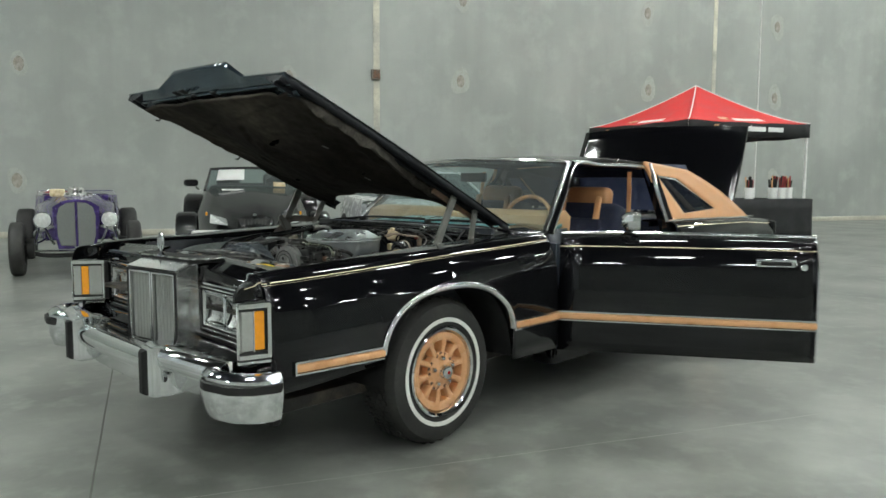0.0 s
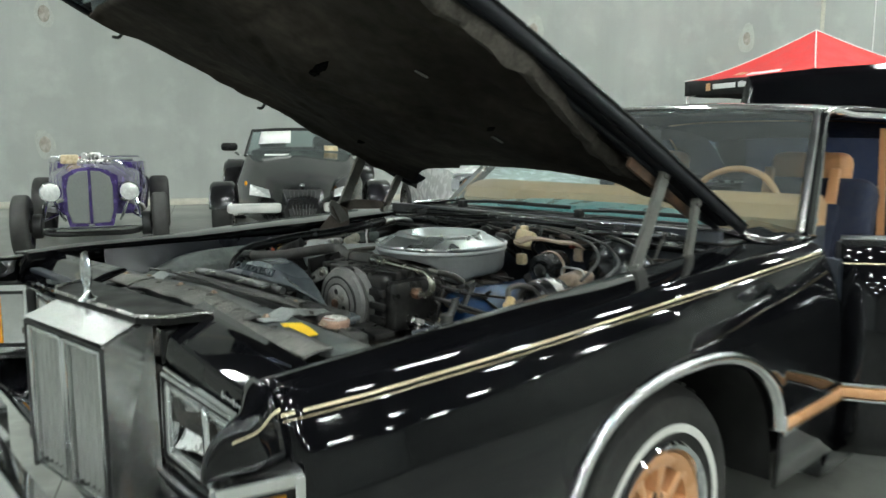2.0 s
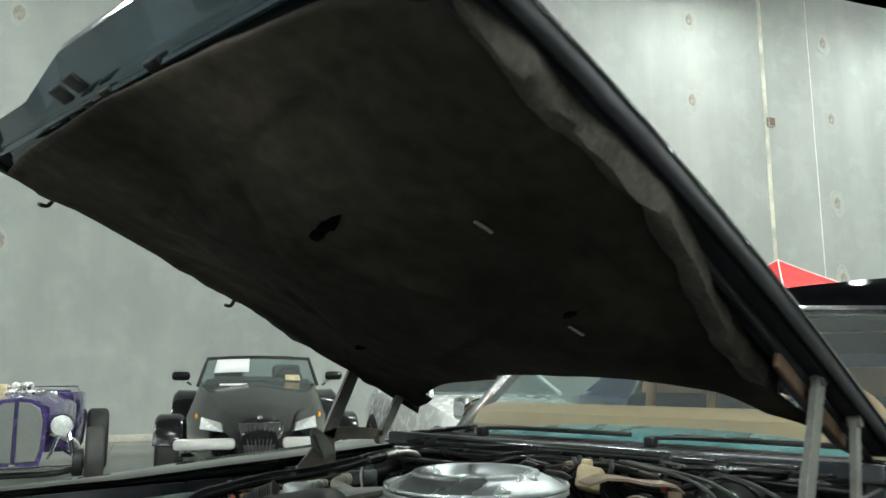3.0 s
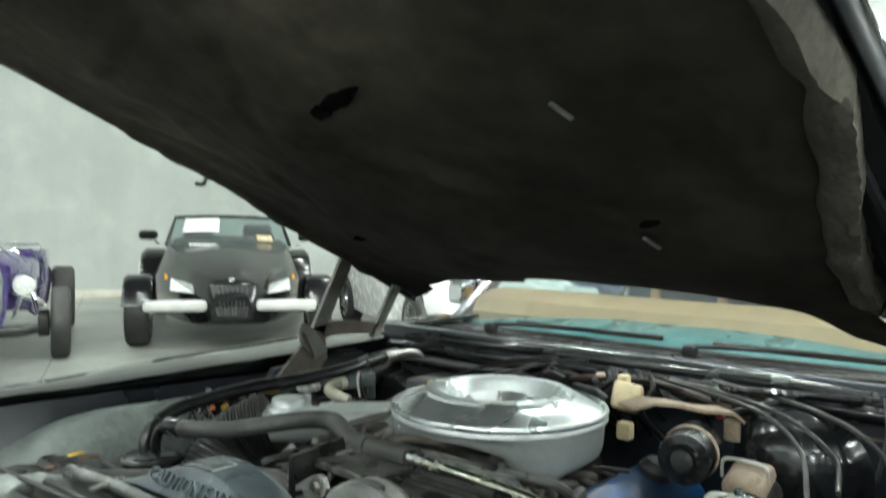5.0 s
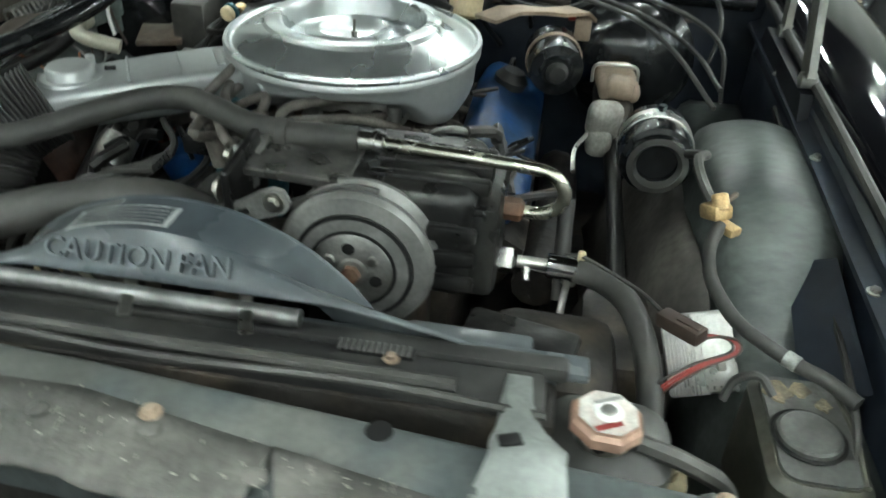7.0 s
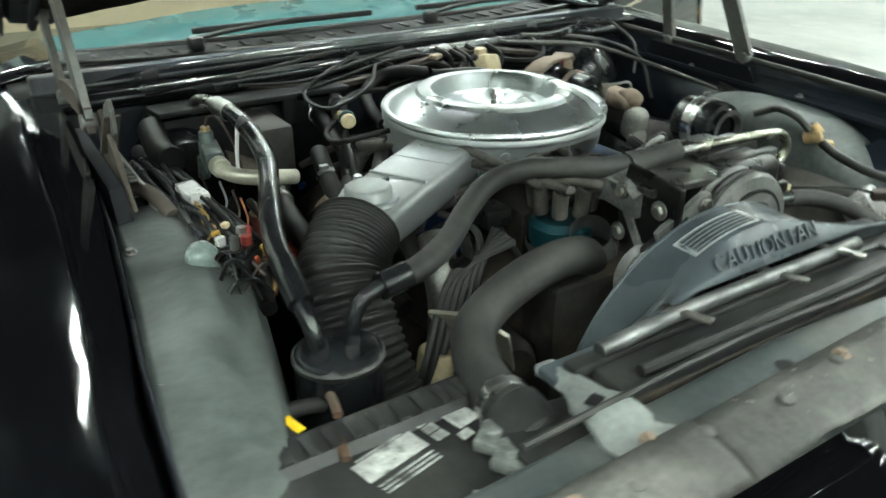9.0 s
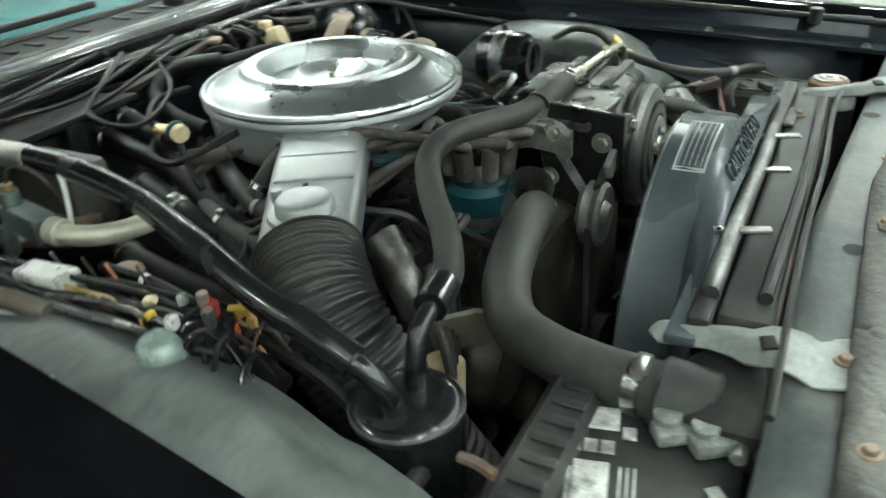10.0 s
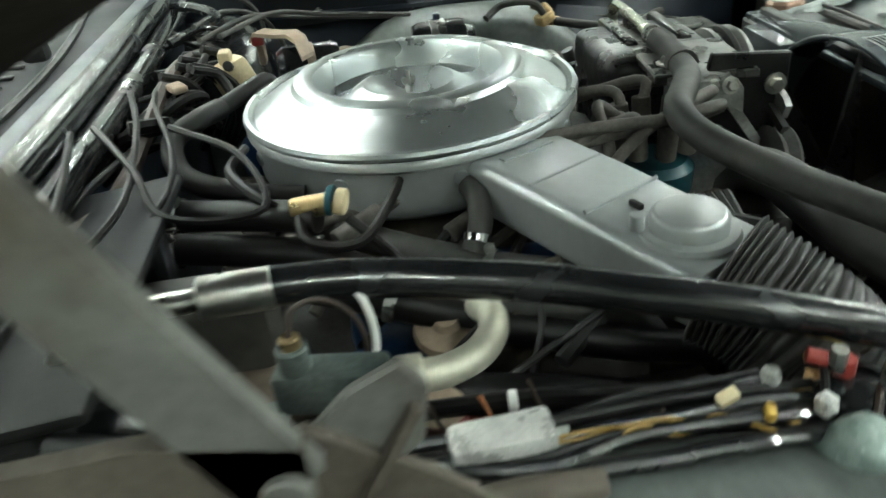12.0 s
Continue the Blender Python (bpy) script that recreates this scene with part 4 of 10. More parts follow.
# ---- body behind the bay: cowl, screen, roof, cabin ----
def cowl_x(y):
    return 0.70 + 0.22 * (abs(y) / 0.8) ** 2.2
def screen(u, v):
    """The windscreen: u across from -1 to 1, v up from 0 to 1."""
    y = u * (0.80 - 0.145 * v)
    xb, xt = 0.76 + 0.2 * abs(u) ** 2.2, 1.33 + 0.085 * abs(u) ** 2.2
    zb, zt = 0.98 - 0.03 * abs(u) ** 2.4, 1.372 - 0.022 * u * u
    return (xb + (xt - xb) * v, y, zb + (zt - zb) * v + 0.012 * math.sin(math.pi * v))
us, vs = [k / 12 - 1 for k in range(25)], [k / 8 for k in range(9)]
sc = part("windscreen", sheet(screen, us, vs), GLASS, car, "teal-tinted windscreen glass")
sc.visible_shadow = False
for nm, line in (("screen_trim", [screen(-1, v) for v in vs] + [screen(u, 1) for u in us] + [screen(1, v) for v in vs[::-1]]),):
    part(nm, tube([(x, y, z + 0.003) for x, y, z in line], 0.014, 8, straight=True), TRIM, car, "bright windscreen surround")
part("lower_screen_trim", tube([screen(u, 0.0) for u in us], 0.009, 8), DARK, car)

def roof(u, v):
    """u across, v back from the screen header to the rear edge."""
    x = 1.325 + 0.085 * abs(u) ** 2.2 + v * 1.1
    return (x, u * (0.655 + 0.02 * math.sin(math.pi * v) - 0.01 * v), 1.375 - 0.03 * abs(u) ** 3 + 0.026 * math.sin(math.pi * min(1, v * 0.9)) + 0.01 * v - 0.018 * v * v)
part("roof", sheet(roof, us, [k / 10 for k in range(11)]), PAINT, car, "glossy black forward roof skin", solid=0.02)
part("roof_band", tube([roof(u, 0.995) for u in us], 0.012, 8), TRIM, car, "bright band across the roof")
def rear_roof(u, v):
    x0, y0, z0 = roof(u, 1.0)
    return (x0 + v * 0.62, y0 * (1 + 0.0 * v), z0 - 0.02 * v - 0.06 * v * v)
part("vinyl_roof", sheet(rear_roof, us, [k / 8 for k in range(9)]), CHAMOIS, car, "tan vinyl covering of the rear roof", solid=0.025)
def back_glass(u, v):
    x0, y0, z0 = rear_roof(u, 1.0)
    return (x0 + v * 0.42, y0 * (1 + 0.06 * v), z0 + v * (0.945 - z0))
part("rear_window", sheet(back_glass, us, vs), GLASS_DARK, car, "dark tinted rear window").visible_shadow = False
for sgn in (-1, 1):
    # A pillar, belt line, sail panel with opera window
    a0, a1 = Vector(screen(sgn * 1.0, 0)), Vector(screen(sgn * 1.0, 1))
    off = Vector((0.05, sgn * 0.015, -0.006))
    part("pillar", skin([[p, p + Vector((0.005, sgn * 0.022, 0.0)), p + off + Vector((0, sgn * 0.012, 0)), p + off + Vector((0.004, -sgn * 0.02, 0))] for p in (a0, a0.lerp(a1, 0.5), a1)]), PAINT, car, "black windscreen pillar")
    part("pillar_trim", tube([a0 + off, a0.lerp(a1, 0.5) + off, a1 + off, Vector(roof(sgn, 0.3)) + Vector((0, sgn * 0.01, -0.02)), Vector(roof(sgn, 0.7)) + Vector((0, sgn * 0.01, -0.022)), Vector(roof(sgn, 0.98)) + Vector((0, sgn * 0.01, -0.03))], 0.012, 8), TRIM, car, "bright drip rail along the door opening")
    sail = lambda x, z, s=sgn: (x, s * (0.845 - 0.19 * max(0, (z - 0.955)) / 0.42), z)
    # panel outline with the slanted window left out, as four strips
    o = [(2.40, 1.375), (3.02, 1.30), (3.5, 1.06), (3.85, 0.935), (2.42, 0.955), (2.30, 1.0)]
    wn = [(2.45, 1.27), (2.72, 1.25), (3.17, 1.025), (2.64, 1.005)]
    outer = [(2.34, 1.372), (2.95, 1.318), (3.76, 0.94), (2.42, 0.957)]
    def ring(o_):
        bms = []
        for k in range(4):
            a, b, c, d = (np.array(p) for p in (outer[k], outer[(k + 1) % 4], wn[(k + 1) % 4], wn[k]))
            bow = 0.035 if k == 1 else 0.0
            bms.append(sheet(lambda u, v: Vector(sail(*(a * (1 - u) * (1 - v) + b * u * (1 - v) + c * u * v + d * (1 - u) * v + np.array((0.6, 1.0)) * bow * math.sin(math.pi * u) * (1 - v)))) + Vector((0, sgn * o_, 0)), [j / 8 for j in range(9)], [j / 4 for j in range(5)]))
        bm_ = merge(*bms)
        bmesh.ops.remove_doubles(bm_, verts=bm_.verts, dist=0.001)
        return bm_
    part("sail_panel", ring(0.0), CHAMOIS, car, "tan vinyl sail panel round the opera window", solid=0.02, smooth=60)
    part("sail_lining", ring(-0.025), LINER, car)
    part("opera_window", sheet(lambda u, v, f=sail: f(*(np.array(wn[0]) * (1 - u) * (1 - v) + np.array(wn[1]) * u * (1 - v) + np.array(wn[2]) * u * v + np.array(wn[3]) * (1 - u) * v)), [0, 0.5, 1], [0, 0.5, 1]), GLASS_DARK, car, "slanted dark opera window").visible_shadow = False
    part("opera_trim", tube([sail(*p) for p in wn + wn[:1]], 0.011, 8, straight=True), TRIM, car, "bright opera window frame")
    for k in range(4):
        q = 0.22 + 0.06 * k
        part("opera_louvre", tube([sail(*(np.array(wn[0]) * (1 - q) + np.array(wn[1]) * q)), sail(*(np.array(wn[3]) * (1 - q) + np.array(wn[2]) * q))], 0.007, 6), DARK, car)
    part("belt_trim", tube([(2.3, sgn * 0.872, 0.965), (2.6, sgn * 0.87, 0.963), (3.15, sgn * 0.865, 0.955), (3.77, sgn * 0.845, 0.94)], 0.011, 8), TRIM, car, "bright belt moulding")
    part("lock_pillar", skin([[(2.28, sgn * 0.93, 0.3), (2.36, sgn * 0.95, 0.3), (2.36, sgn * 0.85, 0.3), (2.28, sgn * 0.85, 0.3)], [(2.28, sgn * 0.93, 0.8), (2.36, sgn * 0.95, 0.8), (2.36, sgn * 0.85, 0.8), (2.28, sgn * 0.85, 0.8)], [(2.30, sgn * 0.86, 0.96), (2.4, sgn * 0.87, 0.96), (2.4, sgn * 0.8, 0.96), (2.30, sgn * 0.8, 0.96)], [(2.40, sgn * 0.66, 1.36), (2.47, sgn * 0.67, 1.36), (2.47, sgn * 0.6, 1.36), (2.40, sgn * 0.6, 1.36)]]), PAINT, car, "black lock pillar")
    part("pillar_chrome", tube([(2.29, sgn * 0.876, 0.96), (2.335, sgn * 0.78, 1.15), (2.395, sgn * 0.678, 1.36)], 0.014, 8), TRIM, car)
    part("sill", rbox((1.58, sgn * 0.9, 0.3), (1.54, 0.14, 0.12), 0.02), PAINT, car, "black sill under the door opening")
    part("shoulder", sheet(lambda u, v, s=sgn: (u, s * (0.6 + 0.245 * v), 0.955 - 0.01 * v), [2.45, 3.0, 3.5, 3.9], [0, 0.5, 1]), PAINT, car, solid=0.01)
    part("cowl_side", sheet(lambda u, v, s=sgn: (0.66 + 0.28 * u, s * (0.66 + 0.2 * v), 0.985 + 0.006 * u - 0.035 * v), [k / 4 for k in range(5)], [0, 0.3, 0.6, 1]), PAINT, car, "black cowl corner", solid=0.01)

part("headliner", sheet(lambda u, v: Vector(roof(u * 0.97, v * 0.98)) + Vector((0, 0, -0.03)), us, [k / 6 for k in range(7)]), LINER, car, "dark navy headliner")
part("headliner", sheet(lambda u, v: Vector(rear_roof(u * 0.96, v)) + Vector((0, 0, -0.035)), us, [k / 4 for k in range(5)]), LINER, car, "dark navy headliner")
for sgn in (-1, 1):
    for q in ((2.36, 2.5, 0.96, 1.35, 0.06), (2.5, 3.3, 0.9, 1.03, 0.0), (2.45, 3.05, 1.25, 1.36, 0.0)):
        part("inner_trim", sheet(lambda u, v, s=sgn, q=q: (q[0] + (q[1] - q[0]) * u, s * (0.815 - 0.19 * max(0, q[2] + (q[3] - q[2]) * v - 0.955) / 0.42), q[2] + (q[3] - q[2]) * v), [0, 0.5, 1], [0, 0.5, 1]), LINER, car, solid=0.006)
    part("inner_quarter", sheet(lambda u, v, s=sgn: (2.4 + 0.75 * u, s * 0.78, 0.35 + 0.6 * v), [0, 1], [0, 1]), LINER, car, solid=0.006)
part("rear_bulkhead", sheet(lambda u, v: (3.12 + 0.05 * v, u * 0.75, 0.4 + 0.5 * v), [-1, 0, 1], [0, 1]), LINER, car, solid=0.01)
part("rear_shelf_trim", tube([(2.55, -0.76, 1.02), (2.9, -0.5, 1.0), (2.95, 0.5, 1.0), (2.6, 0.76, 1.02)], 0.008, 6), CHROME_OLD, car)

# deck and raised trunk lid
# solid black block stands for the shade inside the open trunk
part("deck_opening_shade", rbox((4.0, 0, 0.8), (0.7, 1.5, 0.2), 0.02), DARK, car)
part("tail_panel", rbox((4.38, 0, 0.66), (0.08, 1.72, 0.46), 0.03), PAINT, car, "black tail panel")
part("rear_bumper", rbox((4.5, 0, 0.5), (0.14, 1.9, 0.17), 0.03), CHROME, car, "chrome rear bumper")
tl = sheet(lambda u, v: (3.52 + v * 0.36 + 0.02 * math.sin(math.pi * v), u * (0.80 - 0.02 * v), 0.99 + v * 0.72 - 0.03 * u * u), us, [k / 8 for k in range(9)])
part("trunk_lid", tl, PAINT, car, "black trunk lid standing open", solid=0.03)

# cabin
part("cabin_floor", rbox((1.9, 0, 0.3), (2.2, 1.6, 0.08), 0.01), DARK, car)
part("firewall_pad", rbox((0.86, 0, 0.66), (0.06, 1.6, 0.62), 0.01), DARK, car)
part("dash_front", sheet(lambda u, v: (0.80 + 0.19 * abs(u) ** 2.2 + v * (0.25 - 0.06 * abs(u)), u * 0.77, 0.962 - 0.03 * abs(u) ** 2 + 0.05 * v), us, [0, 0.5, 1]), TEALDASH, car, "dash shelf coloured by the teal reflection in the glass", solid=0.02)
part("dashboard", skin([[(x, y, z) for x, z in ((1.0 + o, 0.995), (1.03 + o, 1.04), (1.1 + o, 1.062), (1.2 + o, 1.066), (1.25 + o, 1.03), (1.22 + o, 0.75), (1.05 + o, 0.75))] for y, o in ((-0.76, 0.03), (-0.4, 0.0), (0, -0.01), (0.4, 0.0), (0.76, 0.03))]), DASH, car, "padded tan dashboard")
sw = part("steering_wheel", tube([(1.36 + 0.03 * math.cos(a) * 1.9, -0.37 + 0.19 * math.sin(a), 0.97 + 0.17 * math.cos(a)) for a in (2 * math.pi * k / 24 for k in range(25))], 0.013, 10, 2), CHAMOIS_P, car, "tan steering wheel")
part("spoke", rbox((1.37, -0.37, 0.97), (0.03, 0.34, 0.035), 0.01), CHAMOIS_P, sw)
part("column", cyl((1.1, -0.37, 0.86), (1.36, -0.37, 0.97), 0.035), CHAMOIS_P, sw)
for sgn in (-1, 1):
    for x0, tag in ((1.62, "front"), (2.62, "rear")):
        y = sgn * 0.39
        seat = new("seat")
        seat.parent = car
        tagged(seat, "tan and navy bucket-style seat with a tan headrest" if tag == "front" else "tan rear seat with navy inserts")
        if tag == "rear":
            part("cushion", rbox((x0 + 0.05, y, 0.45), (0.5, 0.56, 0.18), 0.06, seg=3), CHAMOIS, seat)
            part("backrest", rbox((x0 + 0.36, y, 0.68), (0.17, 0.58, 0.46), 0.06, (0, 14, 0), seg=3), SEATBLUE, seat)
            continue
        part("cushion", rbox((x0 + 0.05, y, 0.5), (0.5, 0.56, 0.2), 0.06, seg=3), CHAMOIS, seat)
        b = rbox((x0 + 0.36, y, 0.78), (0.17, 0.58, 0.62), 0.06, (0, 14, 0), seg=3)
        part("backrest", b, SEATBLUE, seat)
        part("insert", rbox((x0 + 0.265, y, 0.76), (0.05, 0.36, 0.46), 0.02, (0, 14, 0)), SEATBLUE, seat, "navy cloth insert")
        for q in (-0.1, 0.1):
            part("welt", rbox((x0 + 0.275, y + q * 1.4, 0.81), (0.03, 0.045, 0.66), 0.012, (0, 14, 0)), CHAMOIS, seat)
        if tag == "front":
            part("headrest", rbox((x0 + 0.46, y, 1.12), (0.11, 0.34, 0.15), 0.045, (0, 10, 0), seg=3), CHAMOIS, seat, "padded tan headrest")
    part("seat_belt", skin([[(2.17, sgn * 0.63, 1.3), (2.17, sgn * 0.66, 1.3), (2.174, sgn * 0.66, 1.3), (2.174, sgn * 0.63, 1.3)], [(2.12, sgn * 0.66, 0.9), (2.12, sgn * 0.69, 0.9), (2.124, sgn * 0.69, 0.9), (2.124, sgn * 0.66, 0.9)], [(2.08, sgn * 0.68, 0.5), (2.08, sgn * 0.71, 0.5), (2.084, sgn * 0.71, 0.5), (2.084, sgn * 0.68, 0.5)]]), CHAMOIS, car, "tan shoulder belt")
part("inside_mirror", rbox((1.28, 0.0, 1.26), (0.02, 0.22, 0.06), 0.012), DARK, car)
part("parcel_shelf", rbox((3.2, 0, 0.9), (0.5, 1.3, 0.04), 0.01), LINER, car)


# doors
def door(sgn, ang, x1=2.32):
    d = new("door")
    d.parent = car
    hx = 0.845
    d.matrix_basis = Matrix.Translation((hx, sgn * 0.985, 0)) @ pose(0, 0, 0, 0, 0, -ang if sgn < 0 else ang) @ Matrix.Translation((-hx, -sgn * 0.985, 0))
    tagged(d, "long black door swung wide open, tan side moulding" if ang else "closed black door with a tan side moulding")
    x0 = 0.842
    xs = np.linspace(x0, x1, 12)
    part("outer_skin", sheet(lambda u, k: (u, sgn * side_y(u, (z := crown(u) - 0.004 + (0.335 - crown(u)) * k ** 1.2)), z), xs, [j / 14 for j in range(15)]), PAINT, d, solid=0.006)
    part("inner_panel", skin([[(u, sgn * 0.80, 0.37), (u, sgn * 0.90, 0.345), (u, sgn * (side_y(u, 0.6) - 0.012), 0.6), (u, sgn * (side_y(u, crown(u)) - 0.0), crown(u) - 0.012), (u, sgn * 0.82, crown(u) - 0.012)] for u in xs]), DARK, d)
    part("tan_card", rbox(((x0 + x1) / 2 + 0.02, sgn * 0.795, 0.64), (x1 - x0 - 0.13, 0.02, 0.3), 0.008), CHAMOIS, d, "tan inner door card")
    part("front_edge", sheet(lambda k, v: (x0 + 0.012 * v, sgn * (side_y(x0, (z := crown(x0) - 0.004 + (0.335 - crown(x0)) * k ** 1.2)) * (1 - v) + 0.80 * v), z), [j / 14 for j in range(15)], [0, 0.3, 0.6, 1]), PAINT, d, solid=0.004)
    part("belt_trim", tube([(u, sgn * (side_y(u, crown(u)) + 0.004), crown(u) + 0.004) for u in xs], 0.011, 8), TRIM, d)
    part("edge_trim", tube([(x1, sgn * (side_y(x1, z) + 0.002), z) for z in (0.34, 0.45, 0.6, 0.8, 0.93)], 0.005, 6), CHROME, d)
    part("pinstripe", sheet(lambda u, v: (u, sgn * (side_y(u, crown(u) - 0.06 - v) + 0.004), crown(u) - 0.06 - v), xs, [0.0, 0.005]), GOLD, d, smooth=0)
    yy = lambda u, o: sgn * (side_y(u, 0.52) + o)
    part("side_moulding", skin([[(u, yy(u, 0.0), 0.503), (u, yy(u, 0.013), 0.507), (u, yy(u, 0.017), 0.521), (u, yy(u, 0.013), 0.535), (u, yy(u, 0.0), 0.54)] for u in xs]), CHAMOIS_P, d, "tan side moulding strip")
    for za, zb in ((0.54, 0.55), (0.495, 0.503)):
        part("moulding_edge", skin([[(u, yy(u, 0.0), za), (u, yy(u, 0.013), za + 0.001), (u, yy(u, 0.013), zb - 0.001), (u, yy(u, 0.0), zb)] for u in xs]), TRIM, d)
    hd = part("door_handle", rbox((x1 - 0.2, sgn * (side_y(2.1, 0.84) + 0.01), 0.835), (0.19, 0.022, 0.045), 0.009), CHROME, d, "chrome pull-up door handle")
    # raised dark block paints the shade in the handle's recess
    part("handle_recess", rbox((x1 - 0.2, sgn * (side_y(2.1, 0.84) + 0.018), 0.832), (0.15, 0.01, 0.022), 0.004), DARK, hd)
    part("lock", cyl((x1 - 0.065, sgn * (side_y(2.25, 0.82) - 0.01), 0.815), (x1 - 0.065, sgn * (side_y(2.25, 0.82) + 0.012), 0.815), 0.017), CHROME, d)
    mi = part("door_mirror", skin([[(1.215 + o, sgn * (0.955 + p), 1.035 + q) for p, q in ring_outline(w, h, 0.018)] for o, w, h in ((0.045, 0.105, 0.095), (0.015, 0.112, 0.102), (-0.025, 0.1, 0.09), (-0.05, 0.06, 0.055))]), CHROME, d, "chrome door mirror")
    part("mirror_stalk", skin([[(x, sgn * (y - 0.014), z), (x + w_, sgn * (y - 0.014), z), (x + w_, sgn * (y + 0.014), z), (x, sgn * (y + 0.014), z)] for x, y, z, w_ in ((1.15, 0.9, 0.958, 0.1), (1.17, 0.915, 0.97, 0.05), (1.2, 0.94, 0.995, 0.035))]), CHROME, mi)
    return d


door(-1, 61, 2.133)
door(1, 0)
part("kick_panel", sheet(lambda u, v: (0.86 + 0.36 * u, -0.785 + 0.01 * u, 0.36 + 0.605 * v), [0, 0.5, 1], [0, 0.5, 1]), PAINT_DULL, car, "black panel at the foot of the pillar", solid=0.01)
part("jamb", rbox((0.845, -0.9, 0.6), (0.03, 0.14, 0.62), 0.006), PAINT_DULL, car, "dark hinge pillar")
def hinge_face(u, z):
    """Turned-in rear edge of the fender, closing the gap in front of the door."""
    top = crown(0.82) - 0.002
    z = min(z, top)
    y0 = -side_y(0.82, z)
    return (0.818 + 0.03 * u + 0.1 * u * u, y0 + 0.004 + (-0.78 - y0) * u ** 1.6, z)
part("hinge_face", sheet(hinge_face, [k / 8 for k in range(9)], [0.285 + 0.67 * k / 14 for k in range(15)]), PAINT, car, "black turned-in fender edge", solid=0.004)

# ---- hood, raised on its hinges ----
HOOD0 = Vector((0.70, 0, 1.0))
HANG = radians(26.0)
HL = 1.575


def hood_at(u, v, w):
    """u forward from the hinge edge, v across, w out of the upper skin."""
    if v > 0:  # the passenger side sits a little higher towards the hinge
        w += v / 0.74 * fl(u, [0, 0.5, 0.75, 1.0, 1.3, 1.5], [0.08, 0.078, 0.07, 0.055, 0.03, 0.0])
    return Vector((HOOD0.x - u * math.cos(HANG) + w * math.sin(HANG), v, HOOD0.z + u * math.sin(HANG) + w * math.cos(HANG)))


def hood_w(u):
    return 0.752 - 0.075 * (u / HL) ** 3


def hood_u0(q):
    """The hinge edge, bowed forward in the middle."""
    return 0.45 * (1 - q ** 1.6) if q > 0 else 0.47 * (1 - abs(q) ** 4.6)


def hood_top(k, q):
    """Upper skin, k from the hinge edge (0) to the nose (1): flat wings, a raised centre that ends in a peaked nose."""
    u0 = hood_u0(q)
    u = u0 + (HL - u0) * k
    v = q * hood_w(u)
    c = max(0.0, min(1.0, (0.37 - abs(v)) / 0.14))
    w = 0.012 * (1 - q * q) + c * (0.016 + 0.05 * k * k)
    return hood_at(u + 0.03 * c * k ** 6, v, w)


RAILM = mat("plain_black_hood_inner_paint", (0.009, 0.01, 0.013), 0.5, var=0.3, scale=8, spec=0.3)
hu = [HL * k / 20 for k in range(21)]
hk = [k / 20 for k in range(21)]
hq = [k / 24 - 1 for k in range(49)]
hood = part("hood", sheet(hood_top, hk, hq), PAINT, car, "long black hood propped open on its hinges", solid=0.008, smooth=50)
# folded front edge
def nose_face(q, k):
    """From the upper lip down to one level, leaning back."""
    top = hood_top(1.0, q)
    low = hood_at(HL - 0.045, q * hood_w(HL), -0.028)
    mid = top.lerp(low, 0.18) + (hood_at(0.012, 0, 0) - hood_at(0, 0, 0))
    return top.lerp(mid, k / 0.2) if k < 0.2 else mid.lerp(low, (k - 0.2) / 0.8)


part("hood_nose", sheet(nose_face, hq, [0, 0.1, 0.2, 0.5, 0.75, 1]), NOSEP, hood, "folded black nose of the hood, blue sheen in its colour", solid=0.006, smooth=30)
part("nose_ledge", tube([nose_face(q, 0.98) + (hood_at(0.0, 0, -0.002) - hood_at(0, 0, 0)) for q in hq], 0.007, 8, 1), NOSEP, hood)
for sgn in (-1, 1):
    part("hood_flange", sheet(lambda u, k, s=sgn: hood_at(u, s * (hood_w(u) - 0.004 - 0.004 * k), -0.035 * k), hu, [0, 1]), RAILM, hood, solid=0.004)
    # box-section side rail under the skin
    part("side_rail", skin([[hood_at(u, sgn * (hood_w(u) - 0.012), -0.012), hood_at(u, sgn * (hood_w(u) - 0.02), -0.034), hood_at(u, sgn * (hood_w(u) - 0.085), -0.036), hood_at(u, sgn * (hood_w(u) - 0.12), -0.02), hood_at(u, sgn * (hood_w(u) - 0.14), 0.0)] for u in hu[1:]]), RAILM, hood, "black inner side rail of the hood", smooth=25)
    part("rail_bead", tube([hood_at(u, sgn * (hood_w(u) - 0.055), -0.04) for u in hu[1:]], 0.009, 8), RAILM, hood)
# front inner panel with slots
part("latch_panel", sheet(lambda q, k: hood_at(HL - 0.045 - 0.14 * k, q * (hood_w(HL) - 0.02 * k), -0.028 - 0.008 * math.sin(math.pi * k) + 0.012 * math.sin(11 * k) * (1 - k) + 0.008 * math.sin(q * 11 + 5 * k) * (1 - k) + 0.006 * abs(math.sin(q * 7))), hq, [j / 20 for j in range(21)]), NOSEP, hood, "pressed black panel behind the hood nose, blue sheen in its colour", solid=0.004)
# dark blocks laid on the panel in place of shaded slots
for v_, u_ in ((0.21, 1.545), (0.14, 1.55), (0.07, 1.555), (0.18, 1.6), (0.11, 1.605), (-0.1, 1.56)):
    b = rbox((0, 0, 0), (0.035, 0.04, 0.01), 0.003)
    bmesh.ops.transform(b, matrix=Matrix.Translation(hood_at(u_ - 0.03, v_, -0.03)) @ pose(0, 0, 0, 0, math.degrees(HANG), 0), verts=b.verts)
    part("slot", b, DARK, hood)
b = rbox((0, 0, 0), (0.07, 0.1, 0.03), 0.01)
